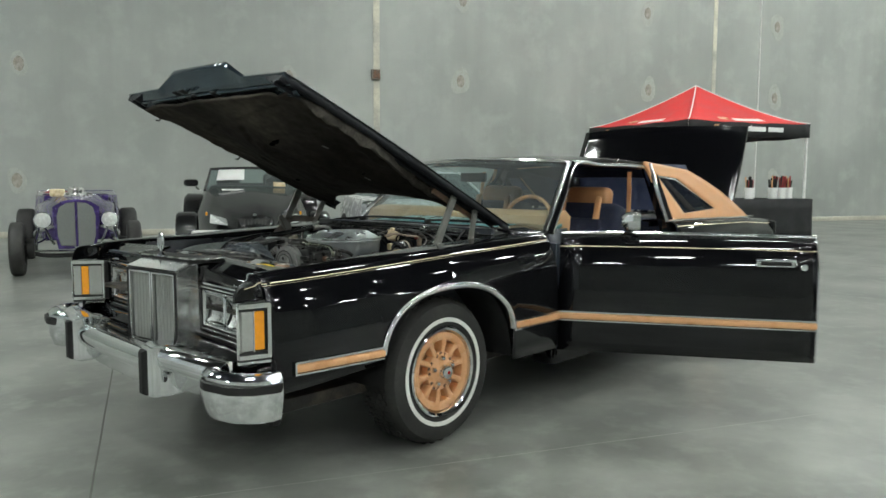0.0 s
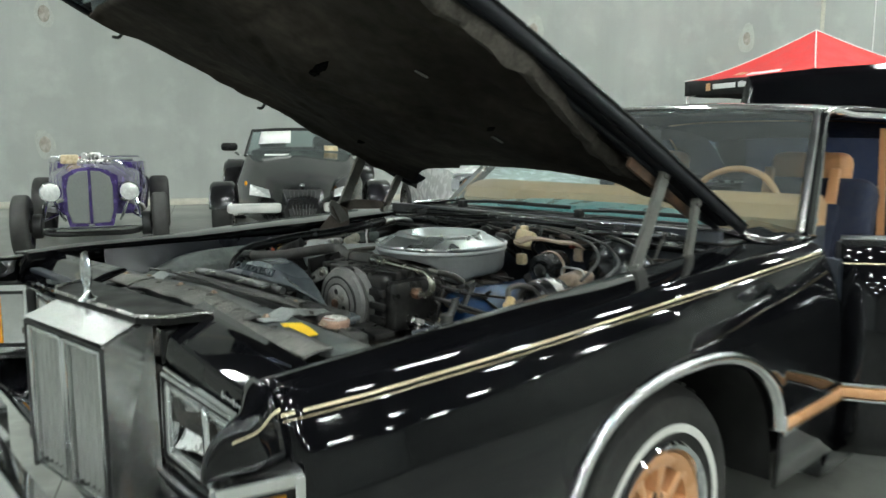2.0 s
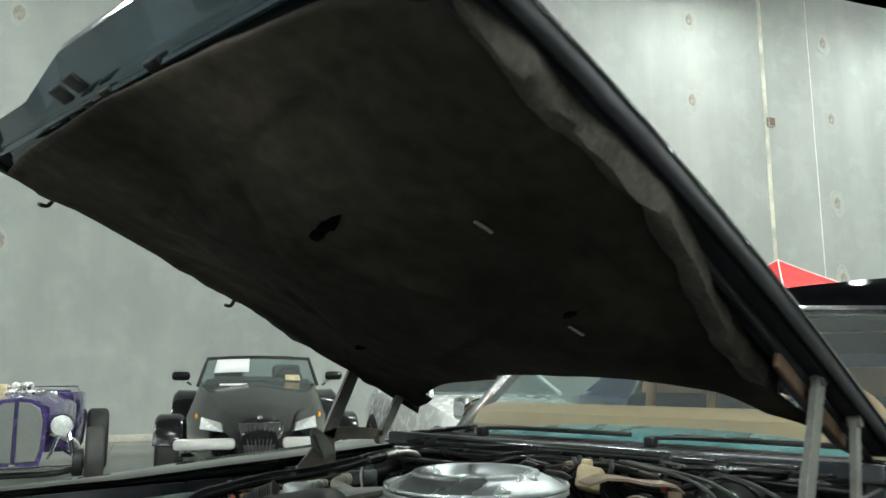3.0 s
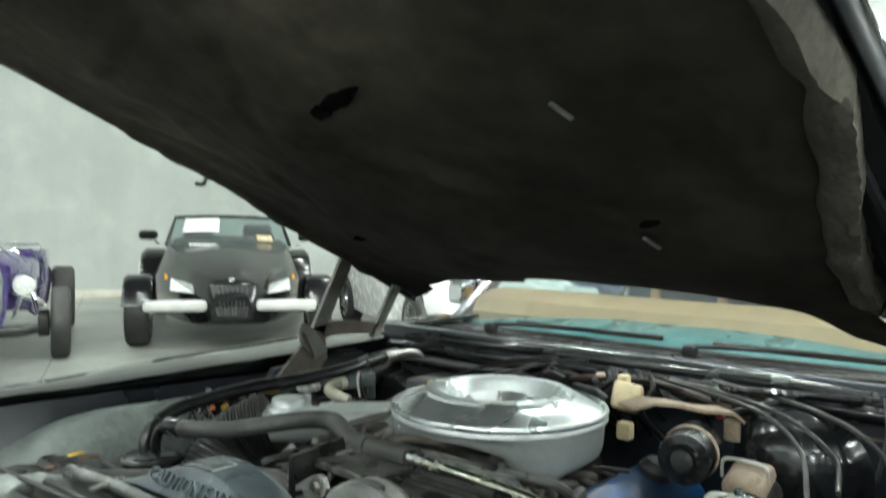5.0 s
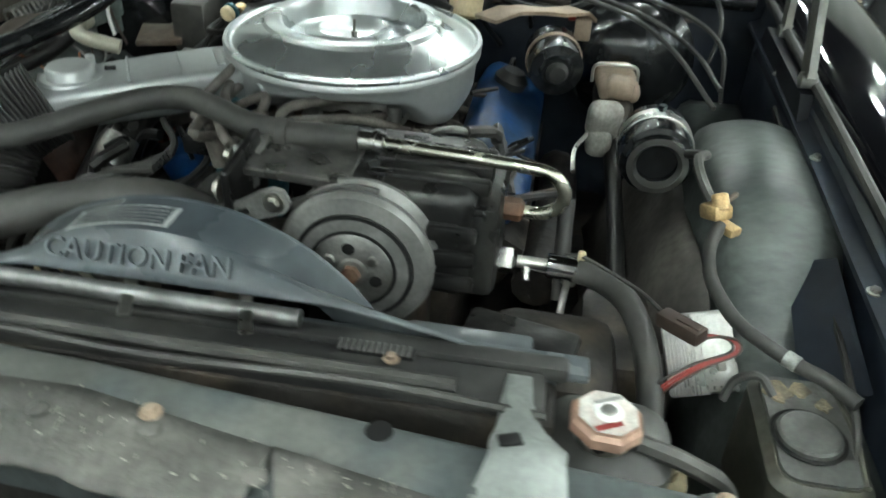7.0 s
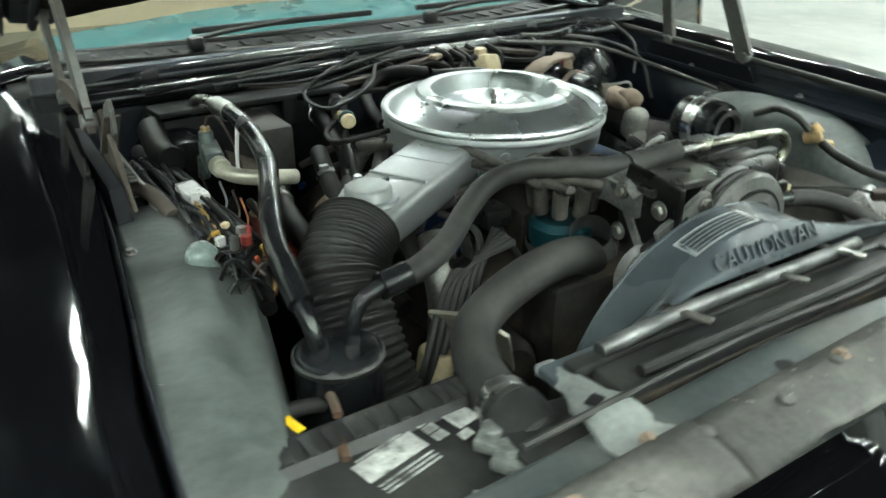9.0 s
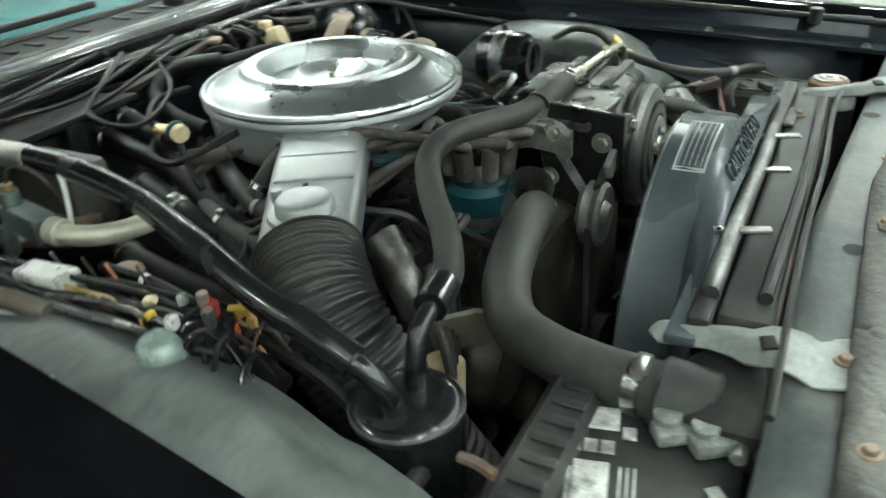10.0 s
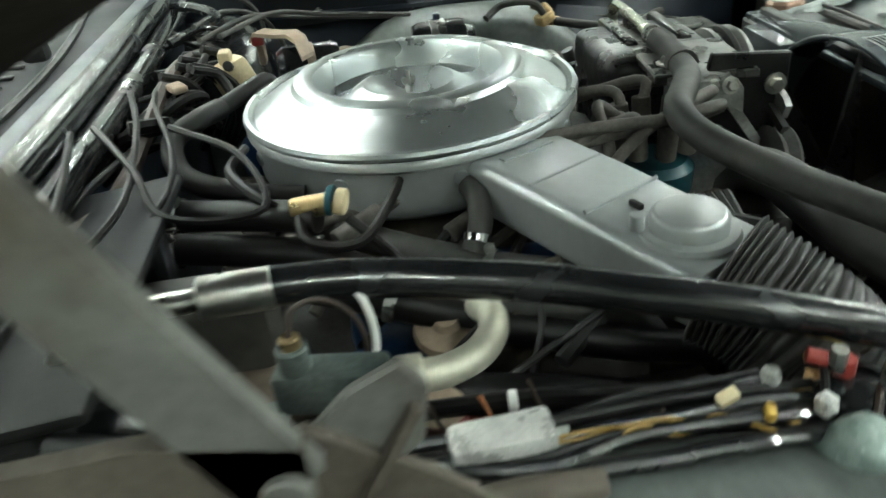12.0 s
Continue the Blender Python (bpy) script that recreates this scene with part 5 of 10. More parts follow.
bmesh.ops.transform(b, matrix=Matrix.Translation(hood_at(1.45, 0.0, -0.035)) @ pose(0, 0, 0, 0, math.degrees(HANG), 0), verts=b.verts)
part("latch_plate", b, RUST, hood, "rusty latch plate")
part("striker", tube([hood_at(1.45, 0.025, -0.04), hood_at(1.45, 0.025, -0.06), hood_at(1.45, -0.025, -0.06), hood_at(1.45, -0.025, -0.04)], 0.005, 8, 4), DARKIRON, hood)

BROWNP = mat("dirty_brown_plate", (0.1, 0.085, 0.07), 0.6, 0.2, var=0.25, scale=18)
HINGEM = mat("grey_brown_hinge_steel", (0.168, 0.168, 0.154), 0.5, 0.3, var=0.2, scale=15, second=(0.11, 0.09, 0.07), mix=0.62)

# sagging fibre pad with a ragged edge
noise.seed_set(3)


# long folds pressed into the pad: place along and across, heading, half length, height
CREASES = ((1.28, 0.25, 0.94, 0.34, 0.22, 0.012), (1.2, 0.02, 0.5, 0.87, 0.2, 0.01), (0.95, -0.2, 0.77, -0.64, 0.25, -0.012), (0.85, 0.3, 0.34, 0.94, 0.2, 0.012), (0.7, -0.05, 0.87, 0.5, 0.3, -0.01), (1.0, 0.5, 0.6, -0.8, 0.2, 0.012), (1.38, -0.25, 0.98, 0.17, 0.25, 0.01))


def pad_pt(u_in, q):
    u0 = hood_u0(q * (0.92 if q < 0 else 0.99)) + 0.015
    u = u0 + (HL - 0.035 - 0.05 * q * q - u0) * (u_in - 0.1) / (HL - 0.36)
    wide = hood_w(u) - (fl(u, [0.4, 0.8, 1.04, 1.15, 1.45], [0.12, 0.085, 0.052, 0.048, 0.05]) if q < 0 else 0.03)
    edge = abs(q)
    v = q * wide
    rag = 0.03 * noise.noise(Vector((u * 7, 3.1 * (1 if q > 0 else -1), 0.0))) + 0.012 * noise.noise(Vector((u * 26, 9.1 * q, 4.0)))
    v += (rag * 1.0) * max(0.0, edge - 0.7) / 0.3 * (1 if q > 0 else -1)
    crease = sum(h_ * math.exp(-(((u - cu) * ca + (v - cv) * sa) / 0.014) ** 2) * math.exp(-(((v - cv) * ca - (u - cu) * sa) / ln_) ** 2) for cu, cv, ca, sa, ln_, h_ in CREASES)
    sag = crease - 0.028 - 0.035 * (1 - edge ** 3) + 0.016 * noise.noise(Vector((u * 3.2, v * 3.4, 1.0))) + 0.007 * noise.noise(Vector((u * 11, v * 11, 2.0)))
    sag -= 0.018 * math.exp(-((edge - 0.9) / 0.05) ** 2) * (0.7 + 0.6 * noise.noise(Vector((u * 5, q, 7.0))))
    sag -= 0.012 * max(0.0, noise.noise(Vector((u * 2.2 + v * 2.5, v * 6.0, 11.0)))) + 0.01 * abs(noise.noise(Vector((u * 6, v * 2.4, 17.0))))
    for cu, cv, cr, ch in ((0.45, 0.12, 0.2, 0.02), (0.8, -0.22, 0.22, 0.022), (1.1, 0.1, 0.2, 0.02), (0.55, -0.4, 0.2, 0.015)):
        sag -= ch * math.exp(-(((u - cu) / cr) ** 2 + ((v - cv) / cr) ** 2))
    sag *= 0.5 + 0.5 * min(1.0, (u - u0) / 0.25)
    return hood_at(u, v, sag)


pad = part("insulation_pad", sheet(pad_pt, [0.1 + (HL - 0.36) * k / 70 for k in range(71)], [k / 40 - 1 for k in range(81)]), PAD, hood, "matted black-brown insulation with a torn edge", solid=0.012, smooth=70)
def pad_in(u, q):
    """The pad's own coordinate for a place u along the hood."""
    u0 = hood_u0(q * (0.92 if q < 0 else 0.99)) + 0.015
    return 0.1 + (u - u0) / (HL - 0.035 - 0.05 * q * q - u0) * (HL - 0.36)


def roll_pt(k, o=0.0, w=0.0):
    """The torn, folded rim on the driver's side; o across the fold, w out of it."""
    u = 0.42 + 1.03 * k
    v = fl(u, [0.4, 0.65, 0.75, 0.9, 1.04, 1.12, 1.23, 1.35, 1.45], [-0.62, -0.635, -0.65, -0.675, -0.693, -0.683, -0.672, -0.665, -0.65]) + 0.008 * noise.noise(Vector((u * 9, 0.3, 0.0)))
    return hood_at(u, v + o, -0.036 + w + 0.006 * noise.noise(Vector((u * 8, 5.0, 0.0))))


def fold(k, j):
    """Section of the fold: flat underside, a crest, and a frayed outer lip."""
    o, w = [(0.032, 0.006), (0.027, -0.014), (0.016, -0.024), (0.002, -0.032), (-0.009, -0.038), (-0.016, -0.03), (-0.018, -0.01), (-0.015, 0.016)][j]
    n_ = noise.noise(Vector((k * 16, j * 0.7, 1.0)))
    f_ = noise.noise(Vector((k * 75, j * 2.0, 4.0)))
    end = min(1.0, 9 * k + 0.15, 9 * (1 - k) + 0.15)
    return roll_pt(k, (o * (1 + 0.35 * n_) + (0.004 * f_ if j in (0, 4, 5, 6) else 0)) * end, (w * (1 + 0.4 * n_) + 0.002 * f_) * end)


PADEDGE = mat("frayed_grey_brown_fibre_edge", (0.075, 0.068, 0.06), 0.95, var=0.35, scale=14, second=(0.06, 0.054, 0.047), mix=0.5, spread=0.2, bump=0.8, bscale=70, spec=0.1)
part("pad_rim", sheet(fold, [k / 170 for k in range(171)], list(range(8))), PADEDGE, hood, "frayed grey-brown folded edge of the insulation", solid=0.004, smooth=60)
for k_ in (0.08, 0.3, 0.52, 0.8):
    c = roll_pt(k_)
    part("fibre_tuft", lathe([(0.0, -0.012), (0.014, -0.004), (0.02, 0.006), (0.008, 0.014), (0, 0.016)], c + (hood_at(0, 0, -0.022) - hood_at(0, 0, 0)), (0.3, 0.5 - k_, 1), 7), PADEDGE, hood)
# black plates on the uncut pad paint the shade inside its tears
for u_, v_, s_ in ((1.165, -0.125, 0.036), (1.15, -0.085, 0.026), (1.175, -0.155, 0.022), (0.62, 0.33, 0.02), (0.8, -0.4, 0.018)):
    c = pad_pt(pad_in(u_, v_ / (hood_w(u_) - 0.1)), v_ / (hood_w(u_) - 0.1))
    ring = [(s_ * random.Random(j * 7 + int(u_ * 100)).uniform(0.45, 1.35) * math.cos(2 * math.pi * j / 11), s_ * 0.42 * random.Random(j * 5 + int(u_ * 70)).uniform(0.6, 1.25) * math.sin(2 * math.pi * j / 11)) for j in range(11)]
    part("tear", plate(ring, 0.006, Matrix.Translation(c + (hood_at(0, 0, -0.011) - hood_at(0, 0, 0))) @ pose(0, 0, 0, 0, math.degrees(HANG), 0) @ pose(0, 0, 0, 0, 0, 80)), mat("tear_shade_black", (0.003, 0.003, 0.003), 0.95, spec=0.02), hood, smooth=0)
for u_, v_ in ((1.08, -0.395), (0.75, -0.39)):
    c = pad_pt(pad_in(u_, v_ / (hood_w(u_) - 0.1)), v_ / (hood_w(u_) - 0.1))
    b = rbox((0, 0, 0), (0.035, 0.008, 0.004), 0.001)
    bmesh.ops.transform(b, matrix=Matrix.Translation(c + (hood_at(0, 0, -0.012) - hood_at(0, 0, 0))) @ pose(0, 0, 0, 0, math.degrees(HANG), 50 * v_), verts=b.verts)
    part("retainer_clip", b, HINGEM, hood)
for u_ in (0.82, 1.37):
    for sgn in (1,):
        part("rubber_bumper", tube([hood_at(u_, sgn * (hood_w(u_) - 0.02), -0.03), hood_at(u_ + 0.005, sgn * (hood_w(u_) - 0.02), -0.06), hood_at(u_ + 0.025, sgn * (hood_w(u_) - 0.03), -0.068)], 0.005, 6), RUBBER, hood)

# hinges
for sgn in (-1, 1):
    hg = new("hood_hinge")
    hg.parent = car
    tagged(hg, "pair of grey steel hood hinge arms on a rusty base")
    def arm(a, b, w_, name="arm"):
        a, b = Vector(a), Vector(b)
        d = (b - a).normalized()
        s_ = d.cross(Vector((0, 1, 0))).normalized() * w_ / 2
        t_ = Vector((0, 0.006, 0))
        part(name, skin([[p - s_ - t_, p + s_ - t_, p + s_ + t_, p - s_ + t_] for p in (a, a.lerp(b, 0.15), a.lerp(b, 0.85), b)]), HINGEM, hg)
        for p in (a, b):
            part("pivot", cyl(p - Vector((0, 0.012, 0)), p + Vector((0, 0.012, 0)), 0.013, 12), HINGEM, hg)
    y = sgn * (0.715 if sgn < 0 else 0.685)
    if sgn < 0:
        arm((0.16, y, 0.93), (0.285, y, 1.165), 0.04)
        arm((0.40, y + sgn * 0.012, 0.93), (0.435, y + sgn * 0.012, 1.085), 0.03)
    else:
        arm((0.272, y, 0.98), (0.382, y, 1.185), 0.042)
        arm((0.49, y, 0.97), (0.575, y, 1.1), 0.032)
        part("base_plate", plate([(0.12, 0.88), (0.2, 0.955), (0.262, 1.0), (0.29, 0.985), (0.3, 0.93), (0.26, 0.88)], 0.008, Matrix.Translation((0, y - 0.014, 0)) @ pose(0, 0, 0, 90, 0, 0), 0.002), BROWNP, hg, "brown rusty hinge plate", smooth=0)
        part("link_bar", skin([[(x, y - 0.006, z - w_), (x, y + 0.006, z - w_), (x, y + 0.006, z + w_), (x, y - 0.006, z + w_)] for x, z, w_ in ((0.26, 0.985, 0.02), (0.33, 1.0, 0.019), (0.42, 0.995, 0.018), (0.5, 0.985, 0.014))]), BROWNP, hg, "brown hinge link")
        part("foot_plate", plate([(0.205, 0.975), (0.2, 1.01), (0.212, 1.026), (0.24, 1.012), (0.275, 0.975), (0.295, 0.945), (0.25, 0.93)], 0.008, Matrix.Translation((0, y - 0.02, 0)) @ pose(0, 0, 0, 90, 0, 0), 0.002), HINGEM, hg, "bent hinge foot plate", smooth=0)
        part("foot_fold", skin([[(0.245, y - 0.03, 0.935), (0.245, y - 0.004, 0.935), (0.25, y - 0.004, 0.937), (0.25, y - 0.03, 0.937)], [(0.205, y - 0.036, 1.0), (0.205, y - 0.012, 1.0), (0.21, y - 0.012, 1.002), (0.21, y - 0.036, 1.002)]]), BROWNP, hg)
    b = rbox((0, 0, 0), (0.36, 0.012, 0.05), 0.004)
    bmesh.ops.transform(b, matrix=Matrix.Translation(hood_at(0.4, sgn * (hood_w(0.4) - 0.06), -0.05)) @ pose(0, 0, 0, 0, math.degrees(HANG), 0), verts=b.verts)
    if sgn < 0:
        part("hood_leg", b, RUST, hg)
    else:
        b.free()
    part("base", skin([[(0.1, y - 0.012, 0.86), (0.48, y - 0.012, 0.86), (0.48, y + 0.012, 0.86), (0.1, y + 0.012, 0.86)], [(0.14, y - 0.01, 0.915), (0.44, y - 0.01, 0.925), (0.44, y + 0.01, 0.925), (0.14, y + 0.01, 0.915)]]), RAILM, hg)
    if sgn > 0:
        part("spring", tube([(0.2 + 0.014 * k / 6 + 0.0, y - sgn * (0.035 + 0.016 * math.cos(k * 1.05)), 0.885 + 0.016 * math.sin(k * 1.05)) for k in range(84)], 0.0035, 6, 1, straight=True), HINGEM, hg)

COWLM = mat("dusty_flat_black_cowl", (0.009, 0.0095, 0.011), 0.6, var=0.3, scale=8, second=(0.02, 0.02, 0.019), mix=0.6, spec=0.2)
# ---- engine bay: shell ----
part("bay_floor", rbox((-0.05, 0, 0.32), (1.5, 1.5, 0.06), 0.01), GRIME, car, "oily dark floor of the engine bay")
part("firewall", rbox((0.585, 0, 0.68), (0.03, 1.46, 0.62), 0.006), PAINT_DULL, car, "black firewall")
part("cowl_panel", sheet(lambda u, v: (0.56 + v * (cowl_x(u * 0.78) + 0.08 - 0.56), u * 0.76, 0.955 + 0.022 * math.sin(v * 2.2) - 0.02 * abs(u) ** 2 * v), us, [k / 6 for k in range(7)]), COWLM, car, "dusty black cowl panel below the windscreen", solid=0.006)
# dark strips on the cowl, coloured as the shade in its slots
for k in range(26):
    y = -0.62 + k * 0.05
    if abs(y) < 0.02:
        continue
    part("cowl_slot", rbox((0.70 + 0.14 * (abs(y) / 0.8) ** 2.2, y, 0.981 - 0.013 * (abs(y) / 0.76) ** 2), (0.045, 0.012, 0.004), 0.0015), DARK, car)
part("cowl_seal", tube([(0.565 + 0.03 * (abs(y) / 0.7) ** 2, y, 0.97 - 0.012 * (y / 0.7) ** 2) for y in [k * 0.07 - 0.7 for k in range(21)]], 0.021, 12), RUBBER_SHINY, car, "black cowl weatherstrip")
part("cowl_tube", tube([(0.535 + 0.03 * (abs(y) / 0.7) ** 2, y, 0.945 - 0.012 * (y / 0.7) ** 2) for y in [k * 0.07 - 0.7 for k in range(21)]], 0.018, 12), RUBBER_SHINY, car)
part("cowl_edge", tube([(0.64 + 0.1 * (abs(y) / 0.7) ** 2, y, 0.977) for y in [k * 0.07 - 0.7 for k in range(21)]], 0.006, 6), RUBBER, car)
# wipers
for yb, yl in ((-0.17, -0.68), (0.40, -0.12)):
    wp = part("wiper", rbox((0.66, yb, 1.0), (0.035, 0.03, 0.03), 0.008), DARK, car, "black wiper arm resting at the foot of the screen")
    part("arm", tube([(0.66, yb, 1.01), (0.70, yb + 0.1 * (1 if yl > yb else -1), 1.012), (0.745, (yb + yl) / 2, 1.012)], 0.006, 6), DARK, wp)
    part("blade", rbox((0.755, (yb + yl) / 2 + 0.02, 1.008), (0.012, 0.44, 0.014), 0.004), DARK, wp)
for sgn in (-1, 1):
    # inner fender rail
    if sgn < 0:
        part("fender_rail", skin([[(x, sgn * (r := rail_y(sgn, x)), crown(x) - 0.005), (x, sgn * (r - 0.008), crown(x) - 0.012), (x, sgn * (r - 0.015), crown(x) - 0.045), (x, sgn * (r - 0.035 if sgn < 0 else r - 0.016), crown(x) - 0.052), (x, sgn * (r - 0.035 if sgn < 0 else r - 0.016), crown(x) - 0.06), (x, sgn * (r - 0.002), crown(x) - 0.056)] for x in np.linspace(-0.86, 0.62, 12)]), PAINT_IN if sgn > 0 else PAINT_DULL, car, "dark stepped rail along the fender edge", smooth=20)
    if sgn < 0:
        part("rail_seal", tube([(x, sgn * 0.728, crown(x) - 0.006) for x in np.linspace(-0.84, 0.6, 12)], 0.008, 8), RUBBER, car, "black rubber seal along the fender rail")
    for x in (-0.6, -0.3, 0.0, 0.3):
        part("rail_bolt", bolt((x, sgn * (rail_y(sgn, x) - 0.026), crown(x) - 0.05), r=0.006), STEEL, car, smooth=0)
    # wheel-house apron: a smooth hump between the rail and the bay
    def apron(u, v, s=sgn):
        """A broad shelf beside the rail that turns down into the bay, rounded off fore and aft."""
        x = -0.52 + 1.08 * u
        hump = math.exp(-((x + 0.08) / 0.36) ** 6) if s > 0 else math.exp(-((x - 0.02) / 0.25) ** 4)
        q = min(1.0, v / 0.6)
        d = max(0.0, (v - 0.6) / 0.4)
        wide = (0.135 - 0.04 * max(0.0, min(1.0, (-0.05 - x) / 0.35))) if s > 0 else 0.1 + 0.03 * hump
        y = rail_y(s, x) - 0.015 - wide * q - 0.05 * d ** 0.6
        if s > 0:
            z = (0.79 + 0.078 * hump) * (1 - q) + (0.77 + 0.08 * hump) * q + 0.012 * math.sin(math.pi * q) * hump
            z += 0.008 * math.sin(math.pi * min(1, max(0, (-0.02 - x) / 0.3))) * math.sin(math.pi * min(1.0, max(0.0, (q - 0.25) / 0.75)))
        else:
            z = 0.72 + 0.125 * hump + 0.024 * math.sin(math.pi * (0.12 + 0.78 * q)) * hump
        z -= 0.004 * noise.noise(Vector((x * 9, y * 9, 4.0)))
        if s > 0:  # pressed hollows beside the canister
            for hx_, hy_ in ((-0.27, 0.66), (-0.215, 0.625), (-0.3, 0.6)):
                z -= 0.012 * math.exp(-((x - hx_) / 0.05) ** 4 - ((y - hy_) / 0.016) ** 2)
        return (x, s * y, z - 0.24 * d ** 1.5)
    part("wheel_apron", sheet(apron, [k / 36 for k in range(37)], [k / 20 for k in range(21)]), APRON, car, "dusty grey-green inner wheel house", solid=0.006)
    part("apron_wall", sheet(lambda u, v, s=sgn: (-0.6 + 1.2 * u, s * (rail_y(s, -0.6 + 1.2 * u) - 0.01), 0.5 + 0.4 * v), [0, 0.25, 0.5, 0.75, 1], [0, 0.5, 1]), PAINT_IN if sgn > 0 else PAINT_DULL, car, "dark inner fender side", solid=0.006)
    part("frame_rail", rbox((-0.1, sgn * 0.42, 0.42), (1.3, 0.12, 0.14), 0.02), GRIME, car, "dirty frame rail low in the bay")

LEADG = mat("grey_print", (0.3, 0.3, 0.29), 0.6)
# ---- radiator support, grille opening panel, radiator ----
def drop(y):
    """How far the support sinks towards the passenger side."""
    return 0.045 * max(0.0, y - 0.05)


part("support_bar", skin([[(x + 0.085 * min(0.0, y - 0.15), y, z - drop(y)) for x, z in ((-0.672, 0.80), (-0.672, 0.86), (-0.655, 0.872), (-0.585, 0.872), (-0.572, 0.862), (-0.572, 0.80))] for y in (-0.70, -0.35, 0, 0.05, 0.15, 0.35, 0.70)]), SUPPORT, car, "blue-grey painted radiator support")
part("support_front", rbox((-0.655, 0, 0.62), (0.03, 1.4, 0.36), 0.006), GRIME, car)
part("front_tray", rbox((-0.78, 0, 0.70), (0.22, 1.36, 0.02), 0.004), GRIME, car)
for y in (-0.52, -0.31, -0.085, 0.3, 0.5):
    part("hood_brace", skin([[(-0.86, y - 0.02, 0.86), (-0.86, y + 0.02, 0.86), (-0.86, y + 0.02, 0.87), (-0.86, y - 0.02, 0.87)], [(-0.78, y - 0.04, 0.84), (-0.78, y + 0.04, 0.84), (-0.78, y + 0.04, 0.846), (-0.78, y - 0.04, 0.846)], [(-0.70, y - 0.06, 0.845), (-0.70, y + 0.06, 0.845), (-0.70, y + 0.06, 0.85), (-0.70, y - 0.06, 0.85)]]), SUPPORT, car)
part("header_lip", rbox((-0.835, 0, 0.872), (0.03, 1.4, 0.012), 0.004), PAINT_DULL, car)
noise.seed_set(5)


def flap(edge0, edge1, rear, front, lift):
    """A limp strip over the support between two slanting ends, with a frayed front edge."""
    def f(u, v):
        y = edge0(v) + (edge1(v) - edge0(v)) * u
        rag = 0.006 * noise.noise(Vector((y * 14, lift * 9, 0.0))) + 0.004 * noise.noise(Vector((y * 60, 1.0, lift)))
        a, b = rear(y), front(y)
        x = a + (b - a + rag) * v
        z = 0.877 - drop(y) + lift + 0.012 * v * v * (0.3 + noise.noise(Vector((y * 7, 2.0, lift * 30)))) - 0.014 * v ** 3
        return (x, y, z)
    return sheet(f, [k / 36 for k in range(37)], [0, 0.25, 0.5, 0.75, 0.9, 1.0])


FLAP_Y = [-0.7, -0.39, -0.27, -0.14, 0.03, 0.7]
flap_front = lambda y: fl(y, FLAP_Y, [-0.80, -0.772, -0.751, -0.726, -0.71, -0.70])
flap_rear = lambda y: fl(y, [-0.7, -0.32, 0.03, 0.7], [-0.74, -0.69, -0.628, -0.625])
for e0, e1, rear, lift in ((lambda v: -0.149 + 0.01 * v, lambda v: 0.34, flap_rear, 0.0),
                           (lambda v: -0.34 + 0.01 * v, lambda v: -0.150 - 0.026 * v, flap_rear, 0.002),
                           (lambda v: -0.47, lambda v: -0.342 + 0.01 * v, lambda y: -0.735, 0.001),
                           (lambda v: -0.66, lambda v: -0.475, flap_rear, 0.004),
                           (lambda v: 0.345, lambda v: 0.69, flap_rear, 0.003)):
    part("seal_flap", flap(e0, e1, rear, flap_front, lift), FLAP, car, "scuffed grey rubber flap over the radiator support", solid=0.004, smooth=50)
rr = random.Random(12)
FLECK = mat("pale_scuff", (0.3, 0.29, 0.26), 0.7, var=0.3, scale=40)
def scuff(k):
    y = rr.choice((rr.gauss(-0.24, 0.05), rr.gauss(-0.05, 0.12), rr.uniform(-0.33, 0.3)))
    q = rr.random() * 0.8
    return rbox((flap_rear(y) * (1 - q) + flap_front(y) * q, y, 0.8832 - drop(y) + 0.002 * q * q), (rr.uniform(0.001, 0.007), rr.uniform(0.0006, 0.0016), 0.0008), 0, (0, 0, rr.uniform(10, 80)))


tagged(part("scuffing", merge(*[scuff(k) for k in range(110)]), FLECK, car, smooth=0), "pale scuffs on the flap", kind="stuff")
rr = random.Random(2)
for k in range(14):
    y = -0.64 + 1.28 * k / 13
    part("push_rivet", lathe([(0.009, 0), (0.009, 0.002), (0.005, 0.004), (0, 0.0045)], (flap_rear(y) - 0.02 - 0.012 * (k % 2), y, 0.8795 - drop(y)), seg=12), FLAP, car)
for y in (-0.041, 0.14, -0.5, 0.5):
    part("support_bolt", bolt((-0.646, y, 0.881 - drop(y)), r=0.006), TANBR, car, "brownish zinc bolt head", smooth=0)
# flat dark discs stand for the shaded inside of two holes
for y in (-0.226, 0.19):
    part("round_hole", lathe([(0.012, 0), (0.0, 0.0005)], (-0.62, y, 0.8728 - drop(y)), seg=16), DARK, car)
part("paper_tag", plate([(-0.698, -0.424), (-0.664, -0.451), (-0.672, -0.49), (-0.694, -0.556), (-0.716, -0.556), (-0.722, -0.53), (-0.708, -0.478), (-0.714, -0.47)], 0.0016, pose(0, 0, 0.8785)), YELLOW, car, "torn yellow tag on the radiator support", smooth=0)

PIPEM = mat("dull_grey_pipe", (0.26, 0.265, 0.26), 0.4, 0.7, var=0.3, scale=18, second=(0.08, 0.08, 0.078), mix=0.52)
rad = part("radiator", rbox((-0.535, 0, 0.62), (0.06, 0.74, 0.46), 0.006), GRIME, car, "crossflow radiator with black side tanks")
part("top_bar", rbox((-0.535, 0, 0.853), (0.05, 0.72, 0.022), 0.006), PLASTIC, rad)
part("top_bar", rbox((-0.497, 0, 0.858), (0.022, 0.76, 0.018), 0.005), PLASTIC, rad)
part("core_strip", rbox((-0.515, -0.2, 0.866), (0.014, 0.07, 0.004), 0.0), DARK, rad)
